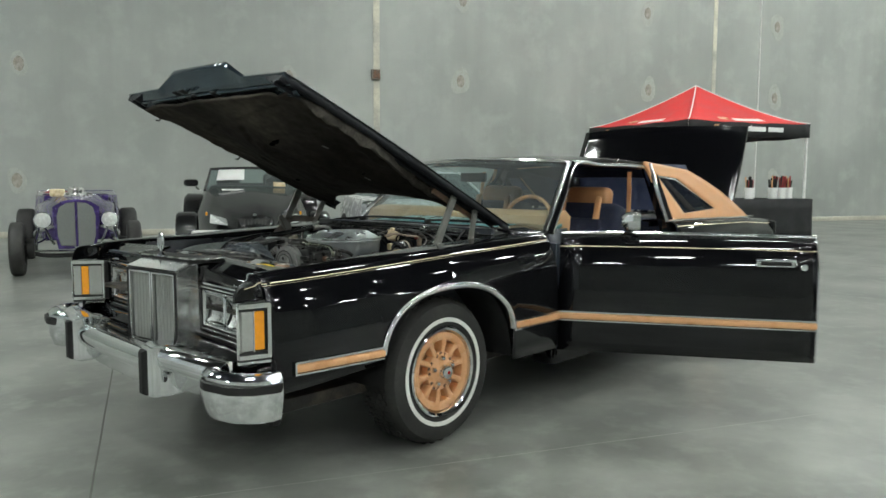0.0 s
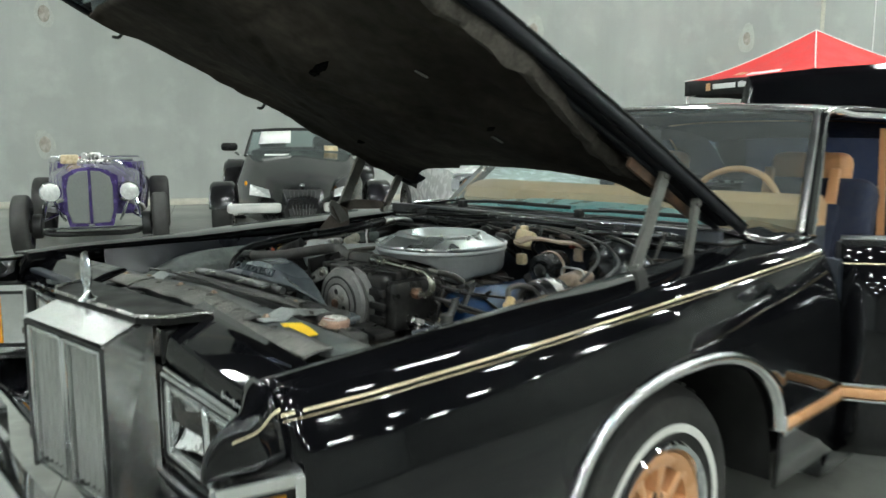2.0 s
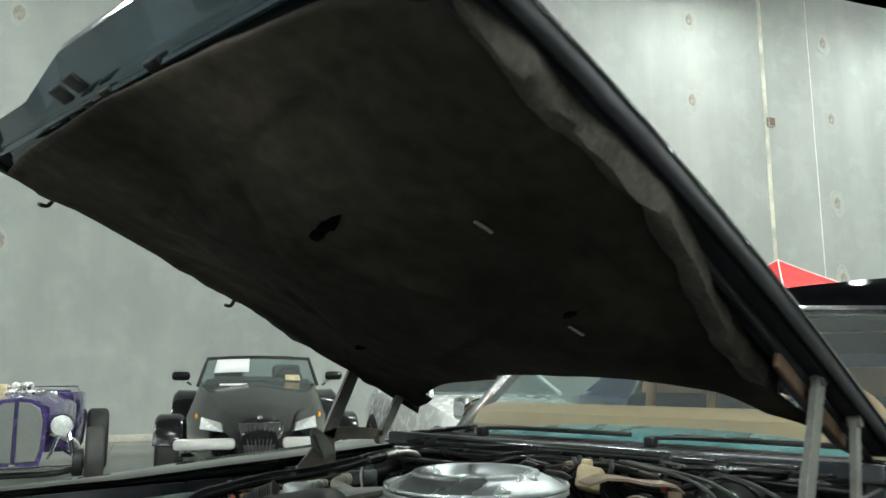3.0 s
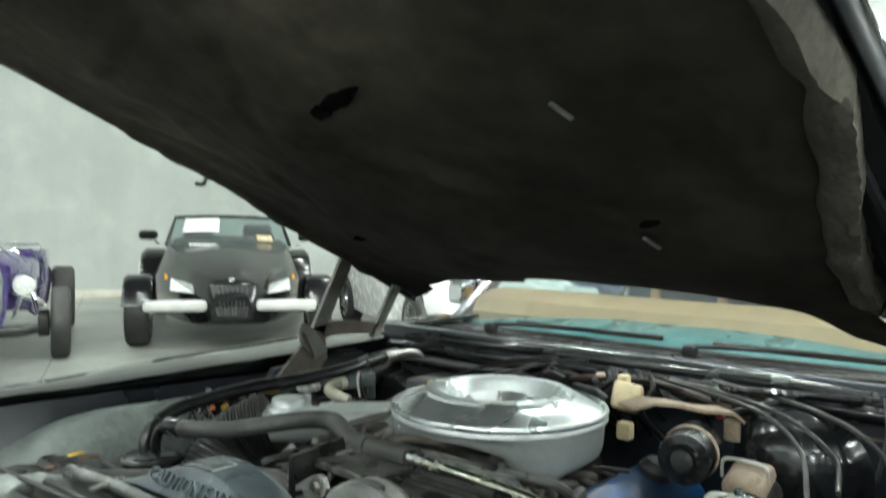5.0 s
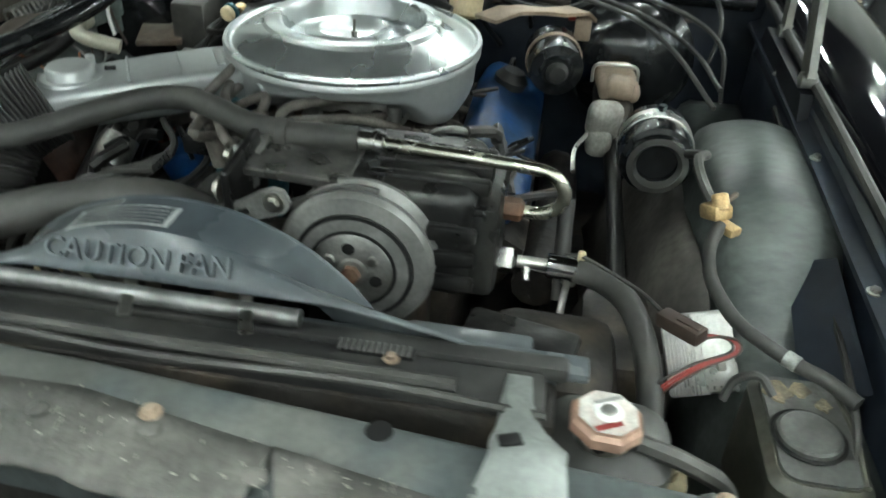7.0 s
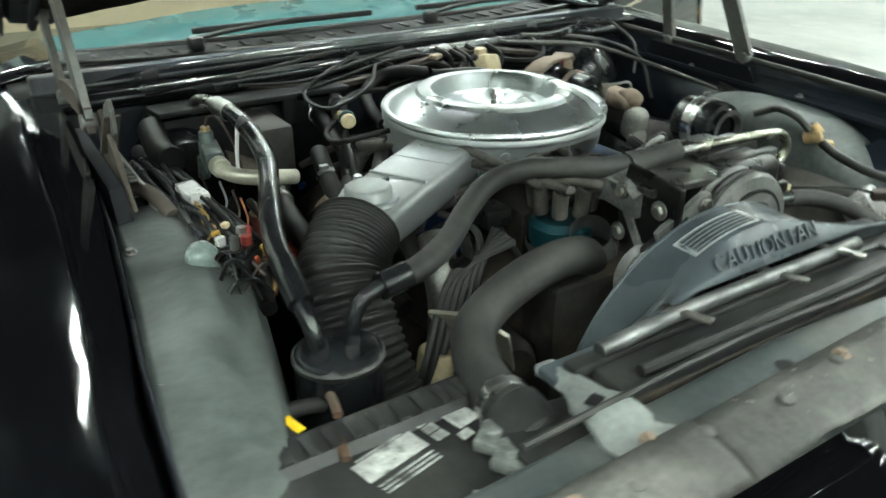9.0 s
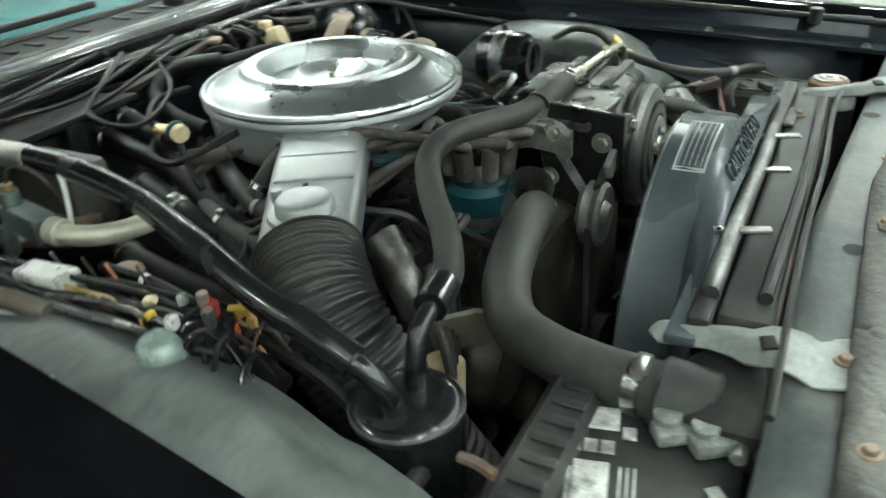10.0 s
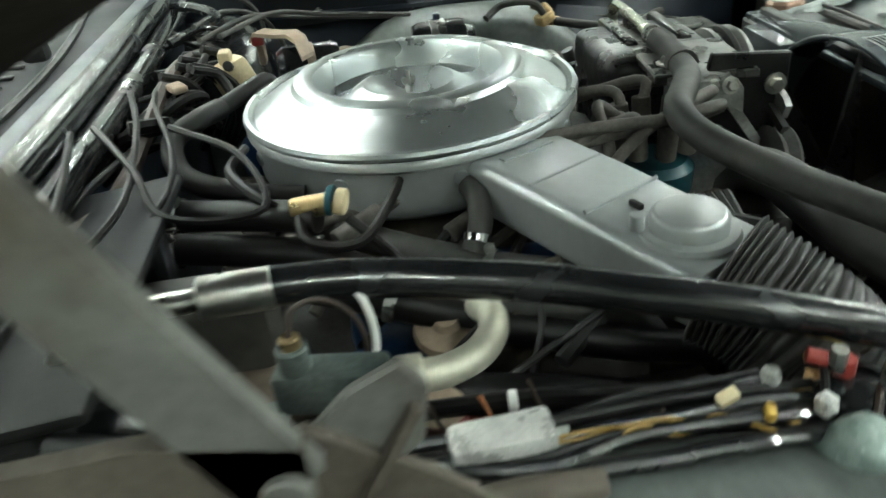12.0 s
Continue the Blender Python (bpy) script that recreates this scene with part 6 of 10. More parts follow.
for k in range(12):
    part("fin", rbox((-0.515, -0.23 + k * 0.006, 0.868), (0.014, 0.0025, 0.004), 0.0), PULLEY, rad)
part("cooler_pipe", tube([(-0.50, -0.12, 0.878), (-0.502, 0.0, 0.88), (-0.5, 0.2, 0.88), (-0.5, 0.34, 0.872)], 0.0095, 10), PIPEM, rad, "dull metal pipe along the radiator top")
part("second_pipe", tube([(-0.553, -0.28, 0.872), (-0.556, 0.0, 0.875), (-0.55, 0.33, 0.872)], 0.007, 8), RUBBER, rad)
part("wire_loom", tube([(-0.575, -0.36, 0.872), (-0.57, -0.2, 0.876), (-0.574, 0.0, 0.874), (-0.57, 0.2, 0.878), (-0.575, 0.5, 0.87)], 0.004, 6), RUBBER, rad)
for y in (0.22, 0.05, -0.07):
    part("pipe_clip", rbox((-0.51, y, 0.884), (0.06, 0.012, 0.004), 0.001, (0, 0, 20)), STEEL, rad)
part("shroud_bolt", bolt((-0.525, -0.215, 0.866), r=0.005), TANBR, rad, smooth=0)
for sgn in (-1, 1):
    part("side_tank", skin([[(-0.545 + p, sgn * 0.42 + q, z) for p, q in ring_outline(0.105, 0.115, 0.035)] for z in (0.4, 0.8, 0.826)] + [[(-0.545 + p, sgn * 0.42 + q, 0.838) for p, q in ring_outline(0.075, 0.085, 0.03)]]), PLASTIC, rad, "black radiator side tank")
part("filler_neck", cyl((-0.553, -0.414, 0.835), (-0.553, -0.414, 0.85), 0.026, 20), STEEL, rad)
capr = part("radiator_cap", lathe([(0.027, 0.0), (0.0335, 0.002), (0.0335, 0.012), (0.03, 0.016), (0.0, 0.018)], (-0.553, -0.414, 0.848), (0.02, -0.05, 1), 8), mat("rusty_cap_rim", (0.42, 0.27, 0.2), 0.5, 0.3, var=0.2, scale=40), rad, "octagonal radiator cap with a printed face", smooth=20)
part("cap_label", lathe([(0.0275, 0.0), (0.0275, 0.0012), (0.0, 0.0016)], (-0.5527, -0.4149, 0.8655), (0.02, -0.05, 1), 8), mat("faded_pink_grey_label", (0.5, 0.43, 0.39), 0.45, var=0.25, scale=50, second=(0.6, 0.6, 0.56), mix=0.5), capr, "worn printed label", smooth=0)
part("label_ring", lathe([(0.0135, 0.0), (0.0135, 0.0012), (0.0, 0.0014)], (-0.5527, -0.4149, 0.8667), (0.02, -0.05, 1), 20), WHITE, capr, smooth=0)
part("cap_print", rbox((-0.57, -0.415, 0.8673), (0.006, 0.026, 0.0008), 0, (2.5, 0, 30)), REDW, capr)
part("cap_print", rbox((-0.538, -0.415, 0.8674), (0.004, 0.026, 0.0008), 0, (2.5, 0, 30)), LEADG, capr)
part("cap_rivet", lathe([(0.0065, 0), (0.006, 0.003), (0, 0.0035)], (-0.5527, -0.4149, 0.8678), seg=14), STEEL, capr)
part("overflow_hose", tube([(-0.56, -0.445, 0.842), (-0.57, -0.49, 0.835), (-0.565, -0.53, 0.80), (-0.55, -0.545, 0.70), (-0.52, -0.55, 0.6)], 0.009, 8), RUBBER, rad, "thin overflow hose")
GREYBR = mat("dull_grey_bracket_paint", (0.28, 0.3, 0.288), 0.45, 0.3, var=0.2, scale=20)
# mounting brackets over the tanks
def strap(k, c, y, s_, x0):
    """A pressed strap: a flat foot on the support, a waisted middle, an arm that dips and rounds off over the tank."""
    x = [0.0, 0.02, 0.043, 0.057, 0.071, 0.085, 0.099, 0.113, 0.132, 0.155, 0.179, 0.186, 0.19][k]
    w_ = [0.034, 0.038, 0.037, 0.034, 0.031, 0.032, 0.028, 0.021, 0.0155, 0.015, 0.0145, 0.011, 0.004][k]
    o = [0, 0, 0, 0.002, 0.003, 0.003, 0.0, -0.004, -0.008, -0.01, -0.01, -0.01, -0.01][k]
    z = [0.003, 0.004, 0.004, 0.012, 0.016, 0.014, 0.007, 0.004, 0.0, -0.004, -0.007, -0.009, -0.012][k]
    lip = 0.007 * (abs(c) > 0.9) * (0 if k < 2 or k > 10 else 1)
    return (x0 + x, y + s_ * o + w_ * c, 0.872 - drop(y) + z - lip + (0.004 * (1 - c * c) if 6 < k < 11 else 0))


for y, s_, x0 in ((-0.345, -1, -0.706), (0.392, 1, -0.645)):
    br = part("tank_bracket", sheet(lambda k, c: strap(k, c, y, s_, x0), list(range(13)), [-1, -0.93, -0.6, 0, 0.6, 0.93, 1]), GREYBR, car, "pressed grey steel radiator bracket", solid=0.003, smooth=50)
    part("slot", rbox((x0 + 0.083, y + 0.012, 0.8888 - drop(y)), (0.013, 0.019, 0.004), 0.0015, (0, 4, 20)), DARK, br)
    part("bolt", bolt((x0 + 0.022, y, 0.878 - drop(y)), r=0.0058), TANBR, br, smooth=0)

# fan shroud: round hoop behind, square flange in front
FC = (0.045, 0.678)
FR = 0.25
sh_rows = []
for x, mixk in ((-0.395, 0.0), (-0.398, 0.0), (-0.43, 0.0), (-0.458, 0.02), (-0.47, 0.3), (-0.482, 0.75), (-0.49, 1.0)):
    row = []
    for k in range(49):
        a = math.pi * (-0.1 + 1.2 * k / 48)
        cy, cz = FC[0] + FR * math.cos(a), FC[1] + FR * math.sin(a)
        if x > -0.395 - 1e-6:
            cy, cz = FC[0] + FR * 1.01 * math.cos(a), FC[1] + FR * 1.01 * math.sin(a)
        sx = max(-0.37, min(0.37, 0.5 * math.cos(a)))
        sz = min(0.858, 0.60 + 0.6 * max(0, math.sin(a)))
        bulge = FC[1] + (FR - 0.02) * math.sin(a)
        sz = max(sz, min(bulge, 0.89)) if abs(cy - FC[0]) < 0.17 else sz
        row.append((x, cy + (sx - cy) * mixk * (1 if abs(math.cos(a)) > 0.55 else abs(math.cos(a)) / 0.55), cz + (sz - cz) * mixk))
    sh_rows.append(row)
bm = bmesh.new()
gr = [[bm.verts.new(p) for p in row] for row in sh_rows]
for a, b in zip(gr, gr[1:]):
    for k in range(48):
        bm.faces.new((a[k], a[k + 1], b[k + 1], b[k]))
shr = part("fan_shroud", bm, SHROUD, car, "dusty grey fan shroud with raised warning letters", solid=0.005, smooth=30)
part("flange", rbox((-0.485, 0, 0.851), (0.03, 0.80, 0.012), 0.004), SHROUD, shr)
part("gusset", rbox((-0.47, -0.28, 0.835), (0.06, 0.13, 0.03), 0.006), SHROUD, shr)
LETT = mat("raised_letters_on_shroud", (0.068, 0.083, 0.095), 0.36, var=0.1)
part("warning_letters", letters("CAUTION FAN", 0.029, Matrix.Translation((-0.477, 0.05, 0.907)) @ Matrix(((0, 0.6, -0.8, 0), (-1, 0, 0, 0), (0, 0.8, 0.6, 0), (0, 0, 0, 1))) @ pose(0, 0, 0.006), 0.0025), LETT, shr, "raised letters reading CAUTION FAN", smooth=0)
LABELINK = mat("grey_label_ink", (0.2, 0.21, 0.21), 0.5, var=0.4, scale=160)


def hoop(y, x, o=0.003):
    a = math.acos((y - FC[0]) / FR)
    return (x, y, FC[1] + (FR + o) * math.sin(a))
part("label", sheet(lambda u, v: hoop(0.03 + 0.115 * u, -0.415 - 0.038 * v), [k / 6 for k in range(7)], [0, 1]), mat("silvery_shroud_label", (0.5, 0.52, 0.52), 0.35, 0.3, var=0.15, scale=40), shr, "rectangular printed label", smooth=0)
part("label_field", sheet(lambda u, v: hoop(0.036 + 0.103 * u, -0.418 - 0.032 * v, 0.0038), [k / 6 for k in range(7)], [0, 1]), SHROUD, shr, smooth=0)
for k in range(5):
    part("label_line", sheet(lambda u, v, k=k: hoop(0.038 + 0.1 * u, -0.419 - 0.0066 * k - 0.0022 * v, 0.0048), [j / 6 for j in range(7)], [0, 1]), LABELINK, shr, smooth=0)
part("fan_clutch", lathe([(0, -0.02), (0.06, -0.02), (0.075, 0.0), (0.07, 0.03), (0.03, 0.05), (0, 0.05)], (-0.41, FC[0], FC[1]), (1, 0, 0), 24), DARKIRON, car, "cast fan clutch")
for k in range(7):
    a = 360 * k / 7
    b = skin([[(0.0, -0.03, 0.07), (0.006, -0.03, 0.07), (0.006, 0.03, 0.07), (0, 0.03, 0.07)], [(-0.03, -0.045, 0.225), (-0.026, -0.045, 0.225), (0.03, 0.045, 0.225), (0.026, 0.045, 0.225)]])
    bmesh.ops.transform(b, matrix=Matrix.Translation((-0.41, FC[0], FC[1])) @ pose(0, 0, 0, a, 0, 0), verts=b.verts)
    part("fan_blade", b, DARKIRON, car)

# ---- engine ----
eng = new("engine")
eng.parent = car
tagged(eng, "dirty V-eight engine with blue rocker covers")
part("block", rbox((0.12, 0.0, 0.58), (0.62, 0.46, 0.34), 0.03), GRIME, eng)
part("intake", rbox((0.13, 0, 0.785), (0.46, 0.26, 0.1), 0.03), GRIME, eng)
for sgn in (-1, 1):
    vc = rbox((0.2 if sgn < 0 else 0.12, sgn * (0.25 if sgn < 0 else 0.225), 0.765 if sgn < 0 else 0.75), (0.46 if sgn < 0 else 0.3, 0.13 if sgn < 0 else 0.11, 0.085), 0.03, (sgn * -28, 0, 0), 3)
    part("rocker_cover", vc, BLUE, eng, "engine-blue rocker cover")
    part("head", rbox((0.2, sgn * 0.23, 0.69), (0.5, 0.17, 0.09), 0.015, (sgn * -28, 0, 0)), GRIME, eng)
    part("manifold", tube([(-0.1, sgn * 0.34, 0.66), (0.1, sgn * 0.36, 0.67), (0.3, sgn * 0.36, 0.66), (0.42, sgn * 0.34, 0.56)], 0.035, 10), GRIME, eng)
    for k in range(4):
        part("cover_bolt", bolt((0.02 + k * 0.12, sgn * 0.305, 0.757), (0, sgn * 0.7, 0.7), 0.006), BLUE, eng, smooth=0)
part("oil_cap", lathe([(0.03, 0), (0.032, 0.015), (0.02, 0.03), (0, 0.032)], (0.32, -0.25, 0.81), (0, -0.3, 1), 20), PLASTIC, eng)
part("carburettor", rbox((0.165, 0, 0.835), (0.2, 0.16, 0.09), 0.02), ALU, eng)
for q in ((0.06, 0.09), (0.06, -0.09), (0.26, 0.09), (0.26, -0.09)):
    part("carb_stud", cyl((q[0], q[1], 0.8), (q[0], q[1], 0.86), 0.012, 10), ALU, eng)
part("throttle_rod", tube([(0.02, -0.11, 0.85), (0.15, -0.13, 0.86), (0.3, -0.12, 0.85)], 0.004, 6), STEEL, eng)
part("front_cover", rbox((-0.22, 0, 0.64), (0.1, 0.4, 0.3), 0.03), GRIME, eng)
part("water_neck", lathe([(0.045, 0), (0.04, 0.03), (0.032, 0.05), (0.032, 0.08)], (-0.19, 0.06, 0.77), (-0.25, 0.3, 0.6), 18), ALU, eng)
# distributor with plug leads
part("distributor", lathe([(0.05, 0), (0.045, 0.02), (0.05, 0.025), (0.052, 0.055), (0.042, 0.065), (0, 0.068)], (-0.13, 0.075, 0.762), (0, 0, 1), 24), TEAL, eng, "teal distributor cap")
part("distributor_base", lathe([(0.03, -0.12), (0.04, -0.02), (0.055, 0.0), (0.055, 0.012)], (-0.13, 0.075, 0.775), (0, 0, 1), 20), ALU, eng)
BOOTM = mat("dusty_brown_grey_boot", (0.075, 0.068, 0.06), 0.6, var=0.3, scale=30, second=(0.13, 0.12, 0.105), mix=0.55)
rr = random.Random(11)
for k in range(8):
    a = 2 * math.pi * k / 8
    p0 = Vector((-0.13 + 0.042 * math.cos(a), 0.075 + 0.042 * math.sin(a), 0.855))
    sgn = -1 if math.sin(a) < 0 else 1
    p3 = Vector((-0.02 + 0.12 * (k % 4), 0.2, 0.845 + 0.012 * (k % 3))) if sgn > 0 else Vector((0.0 + 0.07 * (k % 4), -0.13, 0.81))
    part("boot", cyl(p0 - Vector((0, 0, 0.012)), p0 + Vector((0.008 * math.cos(a), 0.008 * math.sin(a), 0.036)), 0.0125, 12), BOOTM, eng, "fat dusty lead boot")
    part("plug_lead", tube([p0 + Vector((0, 0, 0.028)), p0 + Vector((0.03 * math.cos(a), 0.03 * math.sin(a), 0.05)), p0.lerp(p3, 0.5) + Vector((0, 0, 0.025 + 0.01 * (k % 3))), p3, p3 + Vector((0.08, sgn * 0.09, -0.06))], 0.0072, 10), BOOTM, eng, "dusty spark plug lead")
    part("boot", cyl(p3 + Vector((0.0, 0, 0)), p3 + Vector((0.05, sgn * 0.03, -0.012)), 0.011, 10), BOOTM, eng)
part("coil_bracket", rbox((-0.07, 0.17, 0.83), (0.05, 0.05, 0.03), 0.006), DARKIRON, eng)
part("vacuum_tee", cyl((-0.03, 0.12, 0.86), (0.0, 0.15, 0.865), 0.009, 8), TEAL, eng)

# air cleaner
C0 = Vector((0.163, 0.0, 0))
TRAY_A = [0, 60, 95, 140, 158, 180, 200, 218, 232, 246, 258, 280, 310, 360]
TRAY_D = [0.072, 0.068, 0.066, 0.06, 0.026, 0.014, 0.016, 0.03, 0.074, 0.084, 0.07, 0.066, 0.07, 0.072]


def tray(a, k):
    """The pan under the lid: a rolled rim, then a wall that is cut away in front."""
    d = fl(a % 360, TRAY_A, TRAY_D)
    q = [(0.206, 0.0), (0.209, 0.004), (0.209, 0.01), (0.203, 0.014), (0.2015, 0.014 + d * 0.35), (0.2, 0.014 + d * 0.65), (0.195, 0.014 + d * 0.85), (0.182, 0.014 + d), (0.15, 0.02 + d), (0.1, 0.024 + d)][k]
    return C0 + Vector((q[0] * math.cos(radians(a)), q[0] * math.sin(radians(a)), 0.924 - q[1]))


ac = part("air_cleaner", sheet(tray, [360 * k / 120 for k in range(121)], list(range(10))), TRAYM, car, "round silver air cleaner with a snorkel", smooth=50)
part("lid", lathe([(0.2085, 0.926), (0.2105, 0.930), (0.2085, 0.9345), (0.203, 0.935), (0.199, 0.930), (0.196, 0.9295), (0.190, 0.933), (0.172, 0.944), (0.151, 0.953), (0.1465, 0.954), (0.1445, 0.9565), (0.142, 0.9605), (0.138, 0.9615), (0.124, 0.9625), (0.119, 0.9615), (0.116, 0.957), (0.112, 0.942), (0.108, 0.931), (0.102, 0.927), (0.094, 0.926), (0.088, 0.927), (0.074, 0.936), (0.062, 0.9435), (0.057, 0.945), (0.053, 0.9435), (0.044, 0.937), (0.034, 0.931), (0.024, 0.928), (0, 0.928)], C0, seg=96), GALV, ac, "pressed silver lid with a dished centre", smooth=30)
# dark band paints the shadow gap under the lid's rim
part("lid_shadow_slot", lathe([(0.2065, 0.924), (0.2065, 0.927)], C0, seg=80), DARK, ac)
part("wing_nut", merge(cyl(C0 + Vector((0, 0, 0.928)), C0 + Vector((0, 0, 0.957)), 0.0024, 8), cyl(C0 + Vector((0, 0, 0.929)), C0 + Vector((0, 0, 0.938)), 0.0055, 8), rbox(C0 + Vector((0.005, 0.0012, 0.944)), (0.006, 0.0014, 0.01), 0.0005, (0, 20, 0)), rbox(C0 + Vector((-0.005, -0.0012, 0.944)), (0.006, 0.0014, 0.01), 0.0005, (0, -20, 0))), STEEL, ac)
for a in (62, 100, 20, 150):
    a = radians(a)
    part("rivet", lathe([(0.009, 0), (0.008, 0.004), (0, 0.006)], C0 + Vector((0.2015 * math.cos(a), 0.2015 * math.sin(a), 0.895)), (math.cos(a), math.sin(a), 0), 12), GALV, ac)
SD = Vector((-0.5, 0.866, 0))
SN = Vector((0.866, 0.5, 0))
S0 = Vector((0.072, 0.16, 0))


def snk(l, w, z):
    return S0 + SD * l + SN * w + Vector((0, 0, z))


rows = []
for l, wd, z0, z1 in ((-0.02, 0.062, 0.852, 0.912), (0.05, 0.06, 0.85, 0.911), (0.12, 0.06, 0.846, 0.907), (0.19, 0.058, 0.842, 0.902), (0.25, 0.056, 0.838, 0.897), (0.3, 0.055, 0.836, 0.893)):
    rows.append([snk(l, p, (z0 + z1) / 2 + q) for p, q in ring_outline(2 * wd, z1 - z0, 0.013)])
sn = part("snorkel", skin(rows), TRAYM, ac, "square silver intake snorkel")
for l in (0.095, 0.17):
    part("bead", tube([snk(l, -0.05, 0.9095 - 0.004 * l / 0.15), snk(l, 0.05, 0.9095 - 0.004 * l / 0.15)], 0.0025, 6, 2), TRAYM, sn)
part("emboss", rbox(snk(0.035, 0.0, 0.912), (0.07, 0.012, 0.004), 0.0018, (0, 0, 30)), TRAYM, sn)
part("motor_cup", lathe([(0.036, -0.01), (0.0345, 0.018), (0.031, 0.022), (0.029, 0.0225), (0, 0.023)], snk(0.25, 0.002, 0.896), seg=32), TRAYM, sn, "round vacuum motor cup")
part("cup_base", lathe([(0.046, 0.0), (0.044, 0.005), (0.036, 0.006)], snk(0.25, 0.002, 0.896), seg=32), TRAYM, sn)
part("nipple", cyl(snk(0.222, 0.038, 0.902), snk(0.222, 0.038, 0.918), 0.007, 10), TRAYM, sn)
part("slit", rbox(snk(0.195, 0.008, 0.906), (0.006, 0.016, 0.006), 0.001, (0, 0, 20)), DARK, sn)
# bellows duct
bl = smooth_line([snk(0.288, 0, 0.864), (-0.098, 0.436, 0.85), (-0.128, 0.462, 0.825), (-0.175, 0.47, 0.765), (-0.225, 0.465, 0.69), (-0.28, 0.455, 0.61)], 50)
part("bellows_duct", tube(bl, 0.058, 28, straight=True, radii=lambda k: 1.0 + 0.085 * abs(math.sin(k * math.pi * 34)) + (0.04 if k < 0.03 else 0)), mat("black_ribbed_rubber", (0.017, 0.017, 0.017), 0.4, var=0.2, scale=12, second=(0.042, 0.041, 0.038), mix=0.55), ac, "ribbed black rubber intake duct", smooth=80)

# ---- compressor, belts and its lines ----
HUB = Vector((-0.331, -0.127, 0.824))
cp = part("compressor", rbox((-0.2, -0.16, 0.835), (0.17, 0.2, 0.15), 0.02, seg=3), DARKIRON, car, "black air-conditioning compressor with a grooved clutch pulley")
part("cylinder_head", rbox((-0.2, -0.265, 0.825), (0.15, 0.05, 0.13), 0.012), DARKIRON, cp)
for k in range(3):
    part("rib", rbox((-0.25 + 0.04 * k, -0.2, 0.905), (0.018, 0.15, 0.02), 0.005), DARKIRON, cp)
for z in (0.86, 0.825, 0.79):
    part("cast_pad", rbox((-0.29, -0.235, z), (0.012, 0.06, 0.02), 0.004), DARKIRON, cp)
part("printed_label", rbox((-0.286, -0.222, 0.856), (0.004, 0.04, 0.03), 0.001), PLASTIC, cp)
part("pulley", lathe([(0.0, 0.055), (0.085, 0.055), (0.093, 0.05), (0.093, 0.044), (0.082, 0.034), (0.082, 0.03), (0.093, 0.02), (0.0945, 0.012), (0.09, 0.004), (0.072, 0.0), (0.07, 0.002), (0.068, 0.004), (0, 0.004)], HUB, (1, 0, 0), 64), PULLEY, cp, "grey grooved clutch pulley")
part("clutch_ring", lathe([(0.068, 0.005), (0.068, -0.003), (0.046, -0.004), (0.044, 0.005)], HUB, (1, 0, 0), 56), PULLEY, cp)
# flat dark rings give the shade in the clutch's grooves
part("clutch_groove", lathe([(0.0525, 0.0), (0.0475, 0.0)], HUB - Vector((0.0047, 0, 0)), (1, 0, 0), 40), DARK, cp)
part("ring_groove", lathe([(0.0715, 0.0), (0.0665, 0.0)], HUB - Vector((0.0034, 0, 0)), (1, 0, 0), 48), DARK, cp)
part("clutch_plate", lathe([(0.048, 0.004), (0.048, -0.006), (0.044, -0.008), (0.018, -0.008), (0.016, -0.012), (0.011, -0.013), (0.0, -0.013)], HUB, (1, 0, 0), 40), ALU, cp, "pale clutch plate")
part("hub_nut", lathe([(0.012, 0), (0.012, 0.008), (0.008, 0.01), (0, 0.01)], HUB - Vector((0.012, 0, 0)), (-1, 0, 0), 6), RUST, cp)
for k in range(3):
    a = radians(120 * k + 25)
    part("plate_rivet", lathe([(0.007, 0), (0.006, 0.004), (0, 0.005)], HUB + Vector((-0.008, 0.03 * math.cos(a), 0.03 * math.sin(a))), (-1, 0, 0), 12), STEEL, cp)
    a += 1.0
    # no hole is cut: a dark disc paints the shade inside it
    part("plate_hole", lathe([(0.008, 0), (0.0, 0.0008)], HUB + Vector((-0.0082, 0.03 * math.cos(a), 0.03 * math.sin(a))), (-1, 0, 0), 12), DARK, cp)
ID = Vector((-0.317, 0.066, 0.795))
part("idler_pulley", lathe([(0, 0.03), (0.03, 0.03), (0.045, 0.026), (0.036, 0.016), (0.045, 0.006), (0.04, 0.0), (0.02, 0.004), (0.014, -0.006), (0, -0.006)], ID, (1, 0, 0), 36), PULLEY, cp, "small steel idler pulley")
CR = Vector((-0.31, 0.02, 0.5))


def belt(a, ra, b, rb, x, side):
    """One straight run of a belt touching two pulleys."""
    d = (b - a)
    d.x = 0
    d.normalize()
    n_ = Vector((0, -d.z, d.y)) * side
    p, q = a + n_ * ra, b + n_ * rb
    p.x = q.x = x
    w_ = Vector((0.006, 0, 0))
    t_ = n_ * 0.005
    return skin([[r_ - w_ - t_, r_ + w_ - t_, r_ + w_ * 0.7 + t_, r_ - w_ * 0.7 + t_] for r_ in (p, q)])


part("drive_belt", belt(HUB, 0.088, ID, 0.042, -0.305, 1), RUBBER, cp, "black drive belt")
part("drive_belt", belt(HUB, 0.088, CR, 0.08, -0.305, -1), RUBBER, cp, "black drive belt")
part("drive_belt", belt(ID, 0.042, CR, 0.08, -0.305, 1), RUBBER, cp, "black drive belt")
part("drive_belt", tube([HUB + Vector((0.027, 0.09 * math.cos(a), 0.09 * math.sin(a))) for a in [radians(75 + 7.5 * k) * -1 + radians(180) for k in range(29)]], 0.006, 6, 1), RUBBER, cp)
